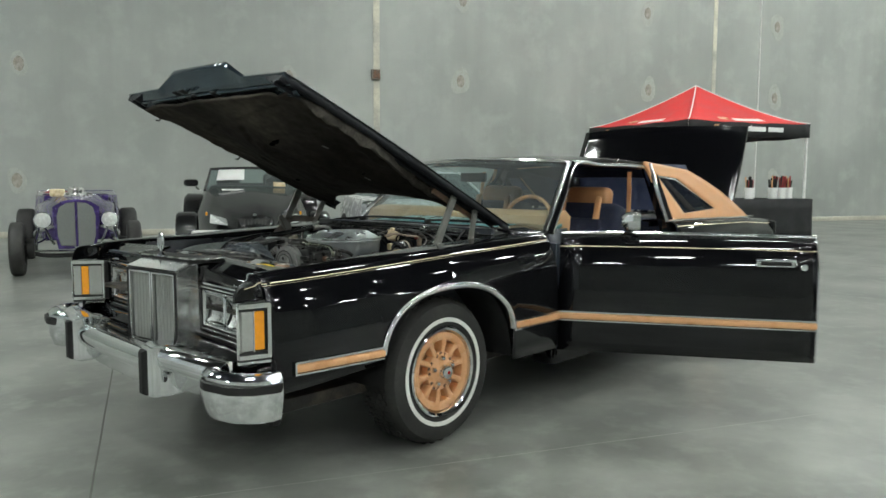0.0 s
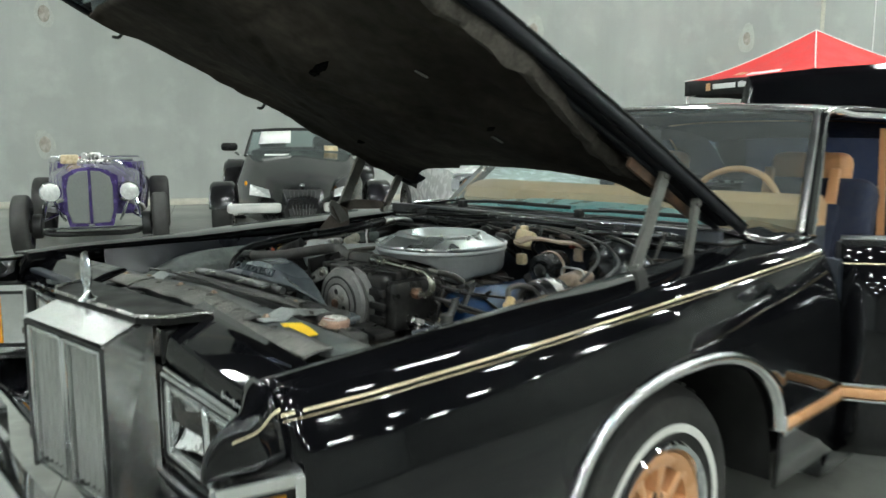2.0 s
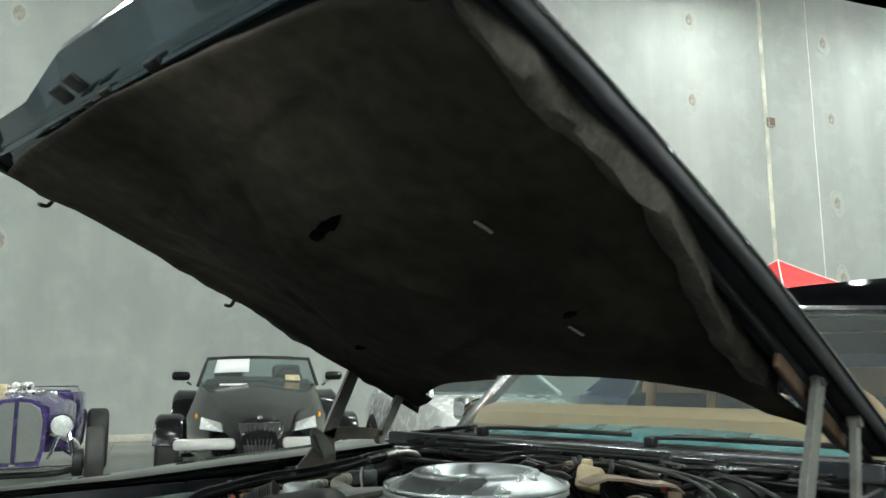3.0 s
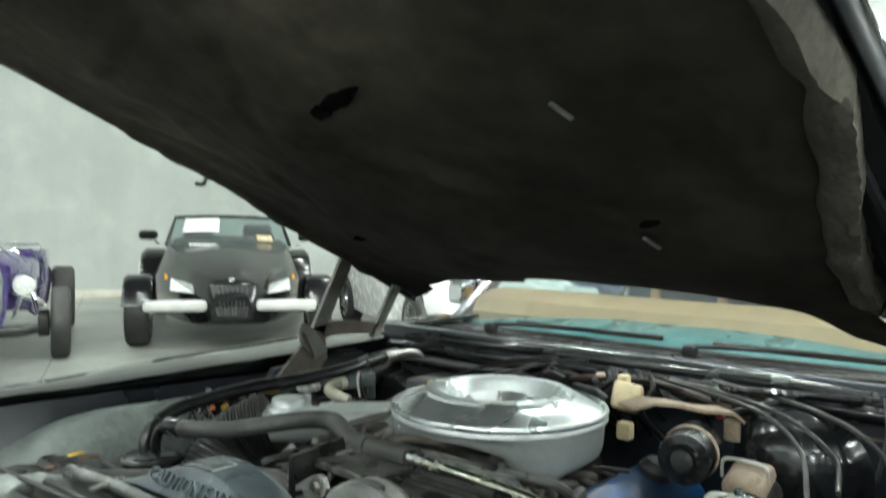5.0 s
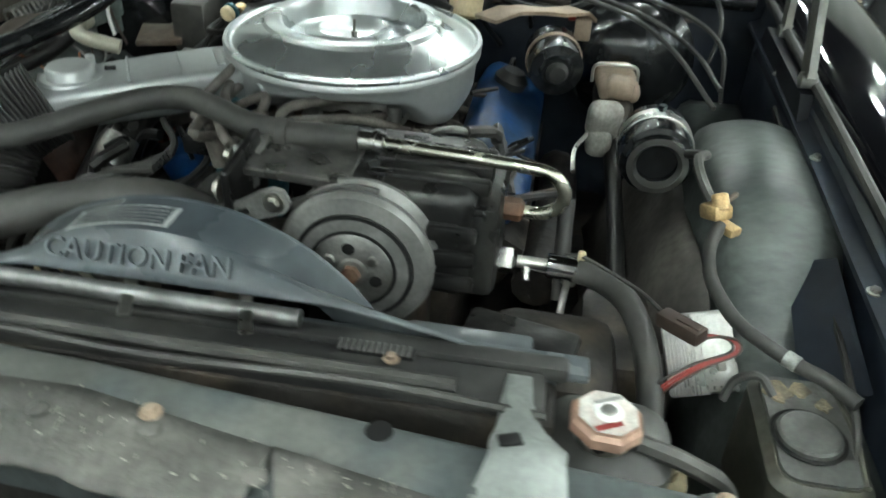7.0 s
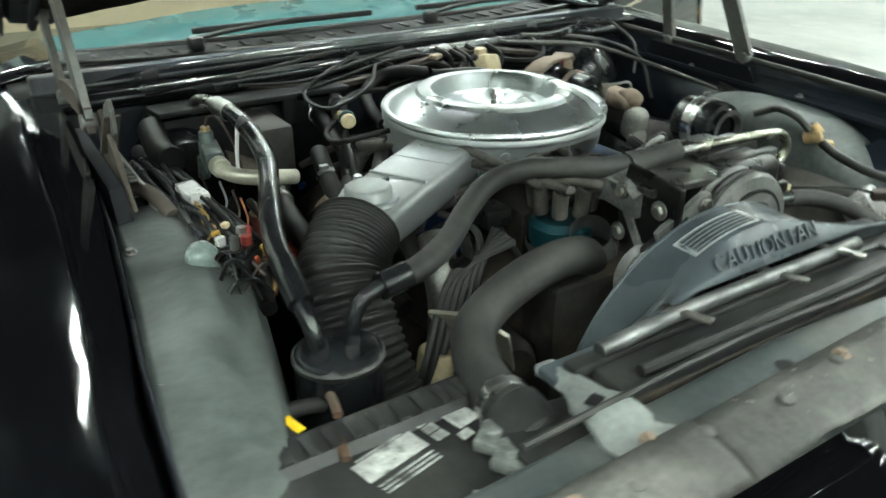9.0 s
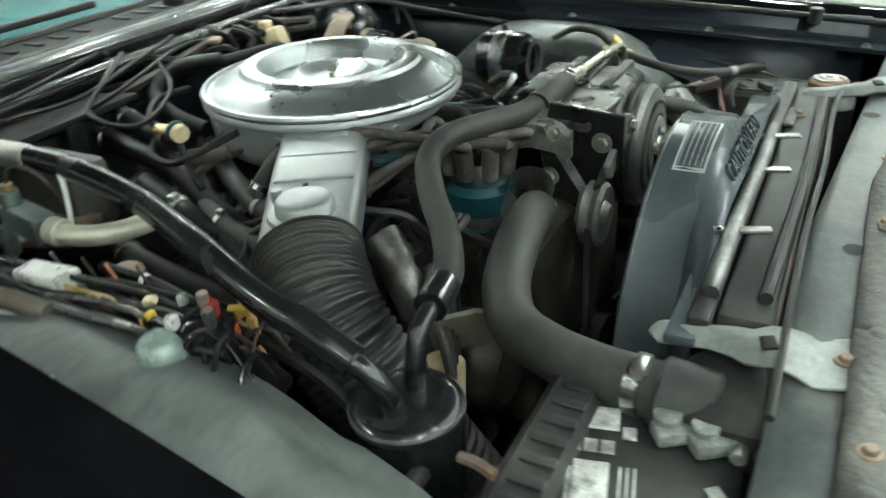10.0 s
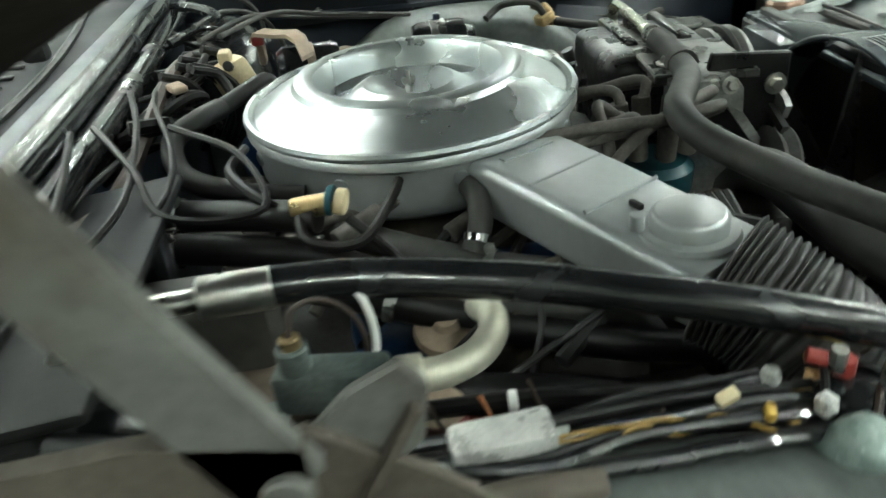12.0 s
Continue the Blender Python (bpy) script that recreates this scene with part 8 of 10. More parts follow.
mcy = part("master_cylinder", merge(rbox((0.29, -0.44, 0.81), (0.17, 0.07, 0.06), 0.025, seg=3), cyl((0.2, -0.43, 0.8), (0.36, -0.44, 0.8), 0.03, 18)), GRIME, car, "dirty brake master cylinder with a tan lid")
part("lid", merge(rbox((0.285, -0.44, 0.85), (0.11, 0.072, 0.034), 0.015, (0, -6, 8), 3), rbox((0.245, -0.445, 0.856), (0.05, 0.05, 0.034), 0.016, (0, -10, -12), 3)), TANBR, mcy)
part("reservoir", merge(rbox((0.205, -0.425, 0.81), (0.045, 0.062, 0.07), 0.02, (0, -8, 10), 3), rbox((0.19, -0.42, 0.775), (0.036, 0.045, 0.05), 0.017, (0, 4, 0), 3)), RESV, mcy, "grimy pale reservoir")
part("bail", tube([(0.275, -0.475, 0.85), (0.275, -0.47, 0.88), (0.275, -0.436, 0.884), (0.275, -0.4, 0.88), (0.275, -0.397, 0.85)], 0.003, 6), STEEL, mcy)
part("brake_pipe", tube([(0.19, -0.4, 0.79), (0.14, -0.38, 0.78), (0.08, -0.38, 0.77)], 0.004, 6), STEEL, mcy)
wm = part("wiper_motor", lathe([(0, 0), (0.026, 0.0), (0.03, 0.006), (0.046, 0.01), (0.048, 0.02), (0.048, 0.1), (0.04, 0.11), (0, 0.112)], (0.25, -0.335, 0.868), (1, 0.15, 0.05), 32), RUBBER_SHINY, car, "black wiper motor under a tan bracket")
part("band", lathe([(0.049, 0.05), (0.0505, 0.052), (0.0505, 0.062), (0.049, 0.064)], (0.25, -0.335, 0.868), (1, 0.15, 0.05), 32), TANBR, wm)
part("terminal", lathe([(0.02, -0.002), (0.014, -0.01), (0, -0.012)], (0.25, -0.335, 0.868), (1, 0.15, 0.05), 16), PLASTIC, wm)
tb = part("tan_bracket", skin([[(x, y - 0.02, z), (x + 0.015, y + 0.02, z + 0.004), (x + 0.015, y + 0.02, z + 0.01), (x, y - 0.02, z + 0.006)] for x, y, z in ((0.29, -0.2, 0.93), (0.3, -0.24, 0.946), (0.315, -0.28, 0.946), (0.34, -0.32, 0.938), (0.375, -0.36, 0.935), (0.385, -0.375, 0.92))]), TANBR, car, "faded tan bracket across the firewall")
part("leg", rbox((0.385, -0.372, 0.905), (0.012, 0.03, 0.04), 0.004), TANBR, tb)
part("terminal", rbox((0.385, -0.35, 0.93), (0.02, 0.014, 0.016), 0.003), REDW, tb)
iv = part("connector_block", rbox((0.40, -0.15, 0.93), (0.05, 0.06, 0.055), 0.008, (10, 20, 25)), TAN, car, "yellowed ivory connector block on the firewall")
part("lug", rbox((0.405, -0.14, 0.965), (0.018, 0.025, 0.02), 0.005), TAN, iv)
part("tab", rbox((0.362, -0.167, 0.872), (0.025, 0.03, 0.035), 0.005), TAN, iv)
part("spring", cyl((0.4, -0.135, 0.95), (0.4, -0.115, 0.96), 0.007, 8), DARK, iv)
# wires over the firewall
rw = random.Random(21)
for k in range(16):
    y0 = rw.uniform(-0.35, 0.1)
    y1 = rw.uniform(-0.62, 0.45)
    z0 = rw.uniform(0.9, 0.965)
    pts = [(0.50 + rw.uniform(-0.05, 0.03), y0, z0), (0.48 + rw.uniform(-0.06, 0.02), y0 * 0.7 + y1 * 0.3, z0 + rw.uniform(-0.02, 0.03)), (0.5 + rw.uniform(-0.08, 0.03), y0 * 0.3 + y1 * 0.7, z0 + rw.uniform(-0.04, 0.02)), (0.55, y1, z0 + rw.uniform(-0.08, 0.01))]
    part("firewall_wire", tube(pts, rw.choice((0.0035, 0.005, 0.007, 0.009)), 7, 5), rw.choice((RUBBER_DK, RUBBER_SHINY, RUBBER_DK, RUBBER_DK, BROWNW)), car)
for k in range(7):
    x0, y0 = 0.46 + rw.uniform(-0.03, 0.03), -0.1 + rw.uniform(-0.09, 0.06)
    part("firewall_wire", tube([(x0, y0, 0.97), (x0 - 0.03, y0 - 0.02, 0.95), (x0 - 0.05, y0 + rw.uniform(-0.05, 0.02), 0.91), (x0 - 0.02, y0 - 0.04, 0.85)], 0.006, 7, 5), RUBBER_DK, car)
part("red_terminal", rbox((0.46, -0.06, 0.955), (0.02, 0.03, 0.01), 0.003, (0, 0, 30)), TANBR, car)
for pts, r_ in (([(0.42, -0.22, 0.975), (0.36, -0.42, 0.955), (0.28, -0.52, 0.92), (0.12, -0.58, 0.885)], 0.0042), ([(0.45, -0.22, 0.972), (0.4, -0.44, 0.95), (0.32, -0.56, 0.91), (0.2, -0.6, 0.885)], 0.0042), ([(0.47, -0.3, 0.975), (0.45, -0.5, 0.95), (0.4, -0.62, 0.9), (0.36, -0.64, 0.8)], 0.0045), ([(0.5, -0.6, 0.98), (0.42, -0.62, 0.93), (0.4, -0.61, 0.86)], 0.004)):
    part("bay_cable", tube(pts, r_, 8), RUBBER, car, "black cable over the brake booster")

# ---- passenger's side fittings ----
BLOWER = mat("dusty_dark_grey_housing", (0.034, 0.033, 0.03), 0.6, var=0.3, scale=9, second=(0.06, 0.057, 0.05), mix=0.56)
bc = part("blower_case", rbox((0.405, 0.37, 0.855), (0.17, 0.07, 0.1), 0.012), BLOWER, car, "dark grey blower housing below the cowl")
part("ledge", rbox((0.39, 0.455, 0.832), (0.21, 0.085, 0.012), 0.004, (0, 0, 20)), mat("dusty_brown_ledge", (0.13, 0.112, 0.09), 0.65, var=0.3, scale=14, second=(0.07, 0.05, 0.035), mix=0.5), bc, "dusty brown ledge under the housing")
fc = part("filter_can", cyl((0.19, 0.45, 0.772), (0.19, 0.455, 0.808), 0.024, 24), mat("faded_red_can", (0.26, 0.05, 0.035), 0.5, var=0.3, scale=40, second=(0.08, 0.03, 0.025), mix=0.5), car, "small faded red filter can")
part("base", cyl((0.19, 0.448, 0.755), (0.19, 0.45, 0.773), 0.025, 24), RUBBER_DK, fc)
part("top", lathe([(0.024, 0), (0.018, 0.006), (0, 0.007)], (0.19, 0.455, 0.808), (0, 0.1, 1), 20), TANBR, fc)
part("lower_panel", sheet(lambda u, v: (-0.02 + 0.4 * u, 0.5 - 0.1 * v + 0.01 * noise.noise(Vector((u * 6, v * 4, 8.0))), 0.76 - 0.2 * v), [k / 16 for k in range(17)], [k / 8 for k in range(9)]), mat("rust_brown_lower_panel", (0.07, 0.035, 0.025), 0.75, var=0.4, scale=12, second=(0.03, 0.022, 0.018), mix=0.5, bump=0.3), car, "rust-brown lower panel of the inner fender", solid=0.004, smooth=60)
hv = part("heater_box", rbox((0.51, 0.36, 0.80), (0.14, 0.40, 0.24), 0.035), COWLM, car, "black heater housing on the firewall")
part("lid", rbox((0.475, 0.36, 0.922), (0.11, 0.38, 0.012), 0.005, (0, 6, 0)), COWLM, hv)
part("flange_clip", rbox((0.425, 0.3, 0.9), (0.012, 0.03, 0.05), 0.003), COWLM, hv)
part("blower", lathe([(0.0, 0.0), (0.05, 0.0), (0.085, 0.01), (0.09, 0.03), (0.09, 0.1), (0, 0.1)], (0.38, 0.52, 0.80), (1, 0, 0.1), 32), RUBBER_SHINY, hv)
for pts, r_ in (([(0.46, 0.185, 0.892), (0.43, 0.196, 0.894), (0.38, 0.215, 0.897), (0.318, 0.24, 0.9), (0.28, 0.255, 0.9)], 0.0165), ([(0.46, 0.235, 0.878), (0.428, 0.243, 0.88), (0.38, 0.247, 0.874), (0.34, 0.25, 0.867), (0.3, 0.253, 0.858), (0.275, 0.256, 0.849), (0.22, 0.275, 0.83), (0.166, 0.29, 0.813), (0.05, 0.31, 0.785), (-0.06, 0.3, 0.77)], 0.0165), ([(0.3, 0.3, 0.85), (0.22, 0.32, 0.83), (0.12, 0.34, 0.8), (0.0, 0.37, 0.775), (-0.12, 0.36, 0.74)], 0.017), ([(0.35, 0.36, 0.80), (0.25, 0.40, 0.79), (0.1, 0.41, 0.765), (0.0, 0.4, 0.73)], 0.02)):
    ho = part("heater_hose", tube(pts, r_, 14), RUBBER_DK, car, "dusty black heater hose")
    part("hose_clamp", lathe([(r_ + 0.0005, -0.006), (r_ + 0.003, -0.005), (r_ + 0.003, 0.005), (r_ + 0.0005, 0.006)], pts[1], Vector(pts[1]) - Vector(pts[0]), 20), CHROME_OLD, ho)
    part("clamp_screw", rbox(Vector(pts[1]) + Vector((0, 0.006, r_ + 0.004)), (0.012, 0.016, 0.009), 0.002), CHROME_OLD, ho)
BRASS = mat("brass_fitting", (0.45, 0.34, 0.18), 0.32, 0.9, var=0.2, scale=40)
bv = part("vacuum_valve", cyl((0.25, 0.2585, 0.914), (0.26, 0.2555, 0.9158), 0.0135, 18), TAN, car, "ivory vacuum valve on a brass fitting")
part("brass_body", cyl((0.262, 0.255, 0.914), (0.305, 0.25, 0.91), 0.0115, 12), BRASS, bv)
part("blue_cap", cyl((0.262, 0.255, 0.916), (0.268, 0.2535, 0.9168), 0.0155, 18), TEAL, bv)
for pts in ([(0.3, 0.25, 0.91), (0.29, 0.285, 0.89), (0.24, 0.29, 0.885), (0.205, 0.235, 0.9), (0.195, 0.205, 0.905)], [(0.305, 0.25, 0.905), (0.34, 0.23, 0.92), (0.37, 0.18, 0.93), (0.36, 0.12, 0.93)], [(0.25, 0.265, 0.9), (0.22, 0.285, 0.875), (0.2, 0.29, 0.85)]):
    part("vacuum_tube", tube(pts, 0.0055, 8), RUBBER_DK, bv)
part("breather_hose", tube([(0.12, 0.2, 0.885), (0.115, 0.225, 0.88), (0.118, 0.25, 0.862), (0.13, 0.265, 0.84)], 0.013, 12), RUBBER, car, "short breather hose from the air cleaner")
part("breather_clamp", lathe([(0.0135, -0.005), (0.0155, -0.004), (0.0155, 0.004), (0.0135, 0.005)], (0.124, 0.258, 0.852), (0.1, 0.2, -0.3), 16), CHROME, car)
part("loop_hose", tube([(0.4, 0.0, 0.94), (0.42, 0.05, 0.945), (0.445, 0.085, 0.935), (0.43, 0.13, 0.91), (0.37, 0.15, 0.89), (0.3, 0.16, 0.88)], 0.013, 12), RUBBER_DK, car, "curved black hose behind the air cleaner")
part("loop_hose", tube([(0.41, -0.02, 0.93), (0.36, -0.1, 0.935), (0.35, -0.13, 0.925)], 0.012, 10), RUBBER_DK, car)
for pts in ([(0.52, 0.1, 0.97), (0.46, 0.2, 0.955), (0.42, 0.27, 0.93), (0.33, 0.26, 0.92), (0.36, 0.16, 0.94), (0.44, 0.1, 0.96)], [(0.5, 0.0, 0.975), (0.47, 0.12, 0.965), (0.46, 0.25, 0.945), (0.47, 0.38, 0.95)], [(0.53, 0.14, 0.98), (0.5, 0.3, 0.97), (0.48, 0.45, 0.965), (0.5, 0.55, 0.95)]):
    part("firewall_wire", tube(pts, 0.004, 6), RUBBER_DK, car)
# expansion valve block with pale bent pipe
PALE = mat("pale_anodised_pipe", (0.55, 0.54, 0.44), 0.4, 0.5, var=0.12, scale=20)
gb = part("valve_block", rbox((0.265, 0.508, 0.893), (0.085, 0.032, 0.036), 0.006, (0, 0, -10)), GREENBLK, car, "grey-green valve block with a pale bent pipe")
part("stub", cyl((0.29, 0.506, 0.905), (0.29, 0.506, 0.93), 0.012, 14), GREENBLK, gb)
part("stub_cap", cyl((0.29, 0.506, 0.928), (0.29, 0.506, 0.938), 0.008, 10), BRASS, gb)
part("lower_stub", cyl((0.31, 0.51, 0.88), (0.315, 0.512, 0.84), 0.01, 12), GREENBLK, gb)
part("collar", cyl((0.222, 0.512, 0.892), (0.2, 0.512, 0.891), 0.0165, 14), PALE, gb)
part("bent_pipe", tube([(0.205, 0.512, 0.891), (0.185, 0.51, 0.89), (0.16, 0.495, 0.888), (0.143, 0.47, 0.886), (0.138, 0.44, 0.883), (0.145, 0.41, 0.875)], 0.0125, 14), PALE, gb, "pale bent metal pipe")
part("capillary", tube([(0.29, 0.506, 0.936), (0.285, 0.5, 0.955), (0.265, 0.49, 0.955), (0.245, 0.48, 0.93), (0.24, 0.47, 0.89), (0.25, 0.46, 0.84)], 0.0022, 6), BROWNW, gb)
part("white_tube", tube([(0.245, 0.465, 0.95), (0.235, 0.47, 0.93), (0.232, 0.475, 0.9), (0.24, 0.475, 0.86)], 0.0032, 8), WHITE, gb)
part("vacuum_disc", lathe([(0.0, 0.02), (0.012, 0.02), (0.016, 0.012), (0.033, 0.008), (0.036, 0.0), (0.033, -0.008), (0.014, -0.014), (0.014, -0.05)], (0.168, 0.335, 0.80), (0.1, 0.35, 1), 24), TANBR, car, "tan vacuum diaphragm")
part("oil_filter", cyl((0.166, 0.385, 0.74), (0.16, 0.40, 0.63), 0.04, 24), mat("orange_filter_can", (0.25, 0.05, 0.025), 0.45, var=0.15, scale=20), car, "orange filter can low in the bay")
part("accum_pipe", tube([(0.45, 0.56, 0.9), (0.36, 0.57, 0.885), (0.3, 0.565, 0.885)], 0.024, 16), RUBBER_DK, car, "fat foam-wrapped pipe")
part("hinge_wrap", tube([(0.40, 0.66, 0.84), (0.3, 0.645, 0.86), (0.18, 0.63, 0.88), (0.1, 0.62, 0.87)], 0.012, 12), mat("brown_paper_wrap", (0.09, 0.075, 0.06), 0.7, var=0.15), car, "brown wrapped loom")

YELLOWC = mat("yellowed_connector", (0.5, 0.33, 0.06), 0.5, var=0.2, scale=60)
ORANGEW = mat("faded_orange_wire", (0.4, 0.16, 0.08), 0.5, var=0.1)
TINM = mat("bright_tin_relay_case", (0.8, 0.8, 0.77), 0.3, 0.4, var=0.15, scale=40)
# tangle of wires and relays over the wheel house
RELAYM = mat("pale_green_relay_cap", (0.22, 0.28, 0.26), 0.22, 0.1, var=0.15, scale=40, coat=0.4)
rw = random.Random(8)
relay = part("starter_relay", lathe([(0.0, 0.026), (0.012, 0.0255), (0.019, 0.02), (0.022, 0.008), (0.022, -0.02), (0, -0.02)], (-0.064, 0.626, 0.87), (-0.25, 0.45, 0.85), 24), RELAYM, car, "pale green starter relay with wired posts")
part("relay_case", rbox((-0.085, 0.585, 0.868), (0.05, 0.04, 0.04), 0.008, (0, 0, 30)), RUBBER_SHINY, relay)
for p in ((-0.075, 0.575, 0.893), (-0.1, 0.595, 0.893)):
    part("post", cyl(p, (p[0], p[1], p[2] + 0.018), 0.006, 8), CHROME_OLD, relay)
part("red_boot", merge(cyl((-0.082, 0.573, 0.895), (-0.06, 0.562, 0.899), 0.006, 10), cyl((-0.082, 0.573, 0.886), (-0.082, 0.573, 0.901), 0.0075, 10)), mat("red_boot", (0.3, 0.045, 0.035), 0.5, var=0.2, scale=40), relay, "red terminal boot")
wt = part("wire_tape", merge(*[tube([(-0.06 - 0.012 * k, 0.555 - 0.004 * k, 0.862 + 0.008 * math.sin(k)), (-0.085, 0.545 - 0.006 * k, 0.845 + 0.006 * k), (-0.115 - 0.006 * k, 0.55 + 0.006 * k, 0.83 - 0.003 * k)], 0.0035, 8, 4) for k in range(4)]), mat("yellow_masking_tape", (0.46, 0.28, 0.12), 0.6, var=0.2, scale=60), car, "bundle of taped yellow wires")
part("orange_connector", cyl((0.02, 0.492, 0.81), (0.045, 0.487, 0.806), 0.0095, 12), ORANGE, car, "orange wire connector")
part("silver_cylinder", cyl((0.11, 0.575, 0.868), (0.16, 0.57, 0.872), 0.0115, 14), LEAD, car, "small silver condenser")
part("silver_box", rbox((0.155, 0.575, 0.878), (0.072, 0.032, 0.02), 0.005, (0, 0, 4)), TINM, car, "bright metal relay box")
part("silver_box", rbox((0.15, 0.622, 0.87), (0.07, 0.028, 0.016), 0.005, (0, 0, 4)), TINM, car, "bright metal relay box")
def run(y0, y1, x0, x1, z, wob, r_, m_, n_=9):
    """A wire lying along the edge of the wheel house, sagging and wandering a little."""
    pts = []
    for k in range(n_):
        q = k / (n_ - 1)
        pts.append((x0 + (x1 - x0) * q, y0 + (y1 - y0) * q + rw.uniform(-wob, wob), z + rw.uniform(-wob, wob) * 0.6 - 0.02 * max(0.0, q - 0.85)))
    part("wire", tube(pts, r_, 7, 4), m_, car)


for k in range(8):  # black looms side by side
    run(0.578 + 0.006 * k, 0.545 + 0.009 * k, 0.36, -0.04 - 0.012 * k, 0.874 + 0.003 * (k % 3), 0.006, (0.0028, 0.0045, 0.0035, 0.0052)[k % 4], (RUBBER_DK, RUBBER_SHINY)[k % 2])
for k in range(3):  # yellow wires
    run(0.57 + 0.01 * k, 0.6 - 0.006 * k, 0.17 - 0.04 * k, -0.02 - 0.02 * k, 0.878, 0.008, 0.0016, YELW, 7)
for x0, y0, x1, m_ in ((0.2, 0.5, 0.14, BROWNW), (0.12, 0.49, 0.06, BROWNW), (0.25, 0.505, 0.22, LEADG), (0.16, 0.5, 0.11, ORANGEW), (0.31, 0.52, 0.28, BROWNW)):  # thin wires hanging into the bay
    part("wire", tube([(x0, y0, 0.852), (x0 - 0.012, y0 - 0.004, 0.815), ((x0 + x1) / 2, y0 + 0.015, 0.8), (x1, y0 + 0.045, 0.84), (x1 - 0.02, y0 + 0.075, 0.872)], 0.0019, 7, 6), m_, car)
part("wire", tube([(0.13, 0.478, 0.818), (0.1, 0.485, 0.8), (0.07, 0.487, 0.8), (0.045, 0.487, 0.806)], 0.0019, 7, 6), BROWNW, car)
part("wire", tube([(0.02, 0.492, 0.81), (0.015, 0.505, 0.8), (0.03, 0.53, 0.82), (0.04, 0.555, 0.862)], 0.0022, 7, 6), RUBBER_DK, car)
for k in range(14):  # short ends and loops by the relay
    a_, x0, y0 = rw.uniform(0, 6.28), -0.06 - rw.uniform(0, 0.09), 0.56 + rw.uniform(-0.02, 0.05)
    d_ = Vector((math.cos(a_), math.sin(a_), 0)) * rw.uniform(0.015, 0.035)
    p_ = Vector((x0, y0, 0.872 + rw.uniform(-0.01, 0.014)))
    part("wire", tube([p_ - d_ - Vector((0, 0, 0.02)), p_ - d_ * 0.4 + Vector((0, 0, 0.006)), p_ + d_ * 0.5 + Vector((0, 0, 0.004)), p_ + d_ * 1.3 - Vector((0, 0, 0.025))], rw.choice((0.0016, 0.0022, 0.003)), 7, 5), rw.choice((RUBBER_DK, RUBBER_SHINY, BROWNW, YELW, RUBBER_DK)), car)
for p, sz, m_, tn in (((-0.09, 0.548, 0.878), (0.022, 0.01, 0.01), YELLOWC, 30), ((-0.02, 0.595, 0.884), (0.012, 0.008, 0.008), YELLOWC, 70), ((0.0, 0.575, 0.884), (0.016, 0.01, 0.008), TAN, 10), ((-0.055, 0.6, 0.888), (0.012, 0.012, 0.014), TINM, 20), ((-0.1, 0.575, 0.872), (0.02, 0.012, 0.012), ORANGE, 50), ((-0.125, 0.53, 0.845), (0.014, 0.02, 0.012), GREENW, 15), ((-0.035, 0.565, 0.888), (0.01, 0.012, 0.012), PRINTM, 40)):
    part("wire_terminal", rbox(p, sz, 0.0025, (rw.uniform(-20, 20), rw.uniform(-20, 20), tn)), m_, car)
for pts in ([(0.33, 0.14, 0.85), (0.296, 0.16, 0.845), (0.2, 0.225, 0.835), (0.114, 0.272, 0.826), (0.03, 0.3, 0.818), (-0.05, 0.307, 0.8), (-0.09, 0.31, 0.76)], [(0.33, 0.19, 0.84), (0.288, 0.219, 0.835), (0.22, 0.272, 0.825), (0.149, 0.315, 0.815), (0.07, 0.337, 0.81), (-0.01, 0.345, 0.79), (-0.05, 0.345, 0.74)]):
    eh = part("engine_hose", tube(pts, 0.0155, 12), RUBBER, car, "dusty black hose over the rocker cover")
    for k in (1, 3):
        d_ = (Vector(pts[k + 1]) - Vector(pts[k - 1])).normalized()
        part("clamp", lathe([(0.0158, -0.005), (0.0172, -0.005), (0.0172, 0.005), (0.0158, 0.005)], pts[k], d_, 18), CHROME_OLD, eh, "bright hose clamp")
        part("clamp_screw", rbox(Vector(pts[k]) + Vector((0, 0, 0.02)), (0.012, 0.009, 0.008), 0.002), CHROME_OLD, eh)
part("main_loom", tube([(0.4, 0.6, 0.88), (0.28, 0.56, 0.86), (0.15, 0.55, 0.85), (0.05, 0.55, 0.855), (-0.05, 0.555, 0.85), (-0.16, 0.58, 0.83)], 0.012, 10), RUBBER_DK, car, "taped black wiring loom")
part("loom_pipe", tube([(0.21, 0.47, 0.82), (0.12, 0.475, 0.82), (0.04, 0.5, 0.83), (-0.06, 0.54, 0.85), (-0.16, 0.54, 0.82), (-0.22, 0.53, 0.76)], 0.008, 8), RUBBER_DK, car)
part("loom_band", cyl((0.135, 0.474, 0.82), (0.127, 0.4745, 0.82), 0.009, 10), WHITE, car)
part("apron_pipe", tube([(-0.1, 0.63, 0.865), (-0.14, 0.65, 0.86), (-0.19, 0.655, 0.855), (-0.26, 0.69, 0.83)], 0.006, 8), RUBBER_DK, car)
part("alternator", lathe([(0, 0), (0.05, 0.0), (0.062, 0.015), (0.064, 0.08), (0.05, 0.1), (0, 0.1)], (-0.26, 0.27, 0.66), (1, 0, 0), 32), GRIME, car, "cast alternator low beside the engine")
part("guard_plate", plate([(-0.05, -0.06), (0.05, -0.05), (0.06, 0.06), (0.0, 0.08), (-0.06, 0.05)], 0.006, Matrix.Translation((-0.23, 0.31, 0.72)) @ pose(0, 0, 0, 60, 0, 30)), PALE, car, "pale bracket plate", smooth=0)
part("coil", cyl((-0.21, 0.36, 0.72), (-0.21, 0.37, 0.64), 0.027, 18), TAN, car)
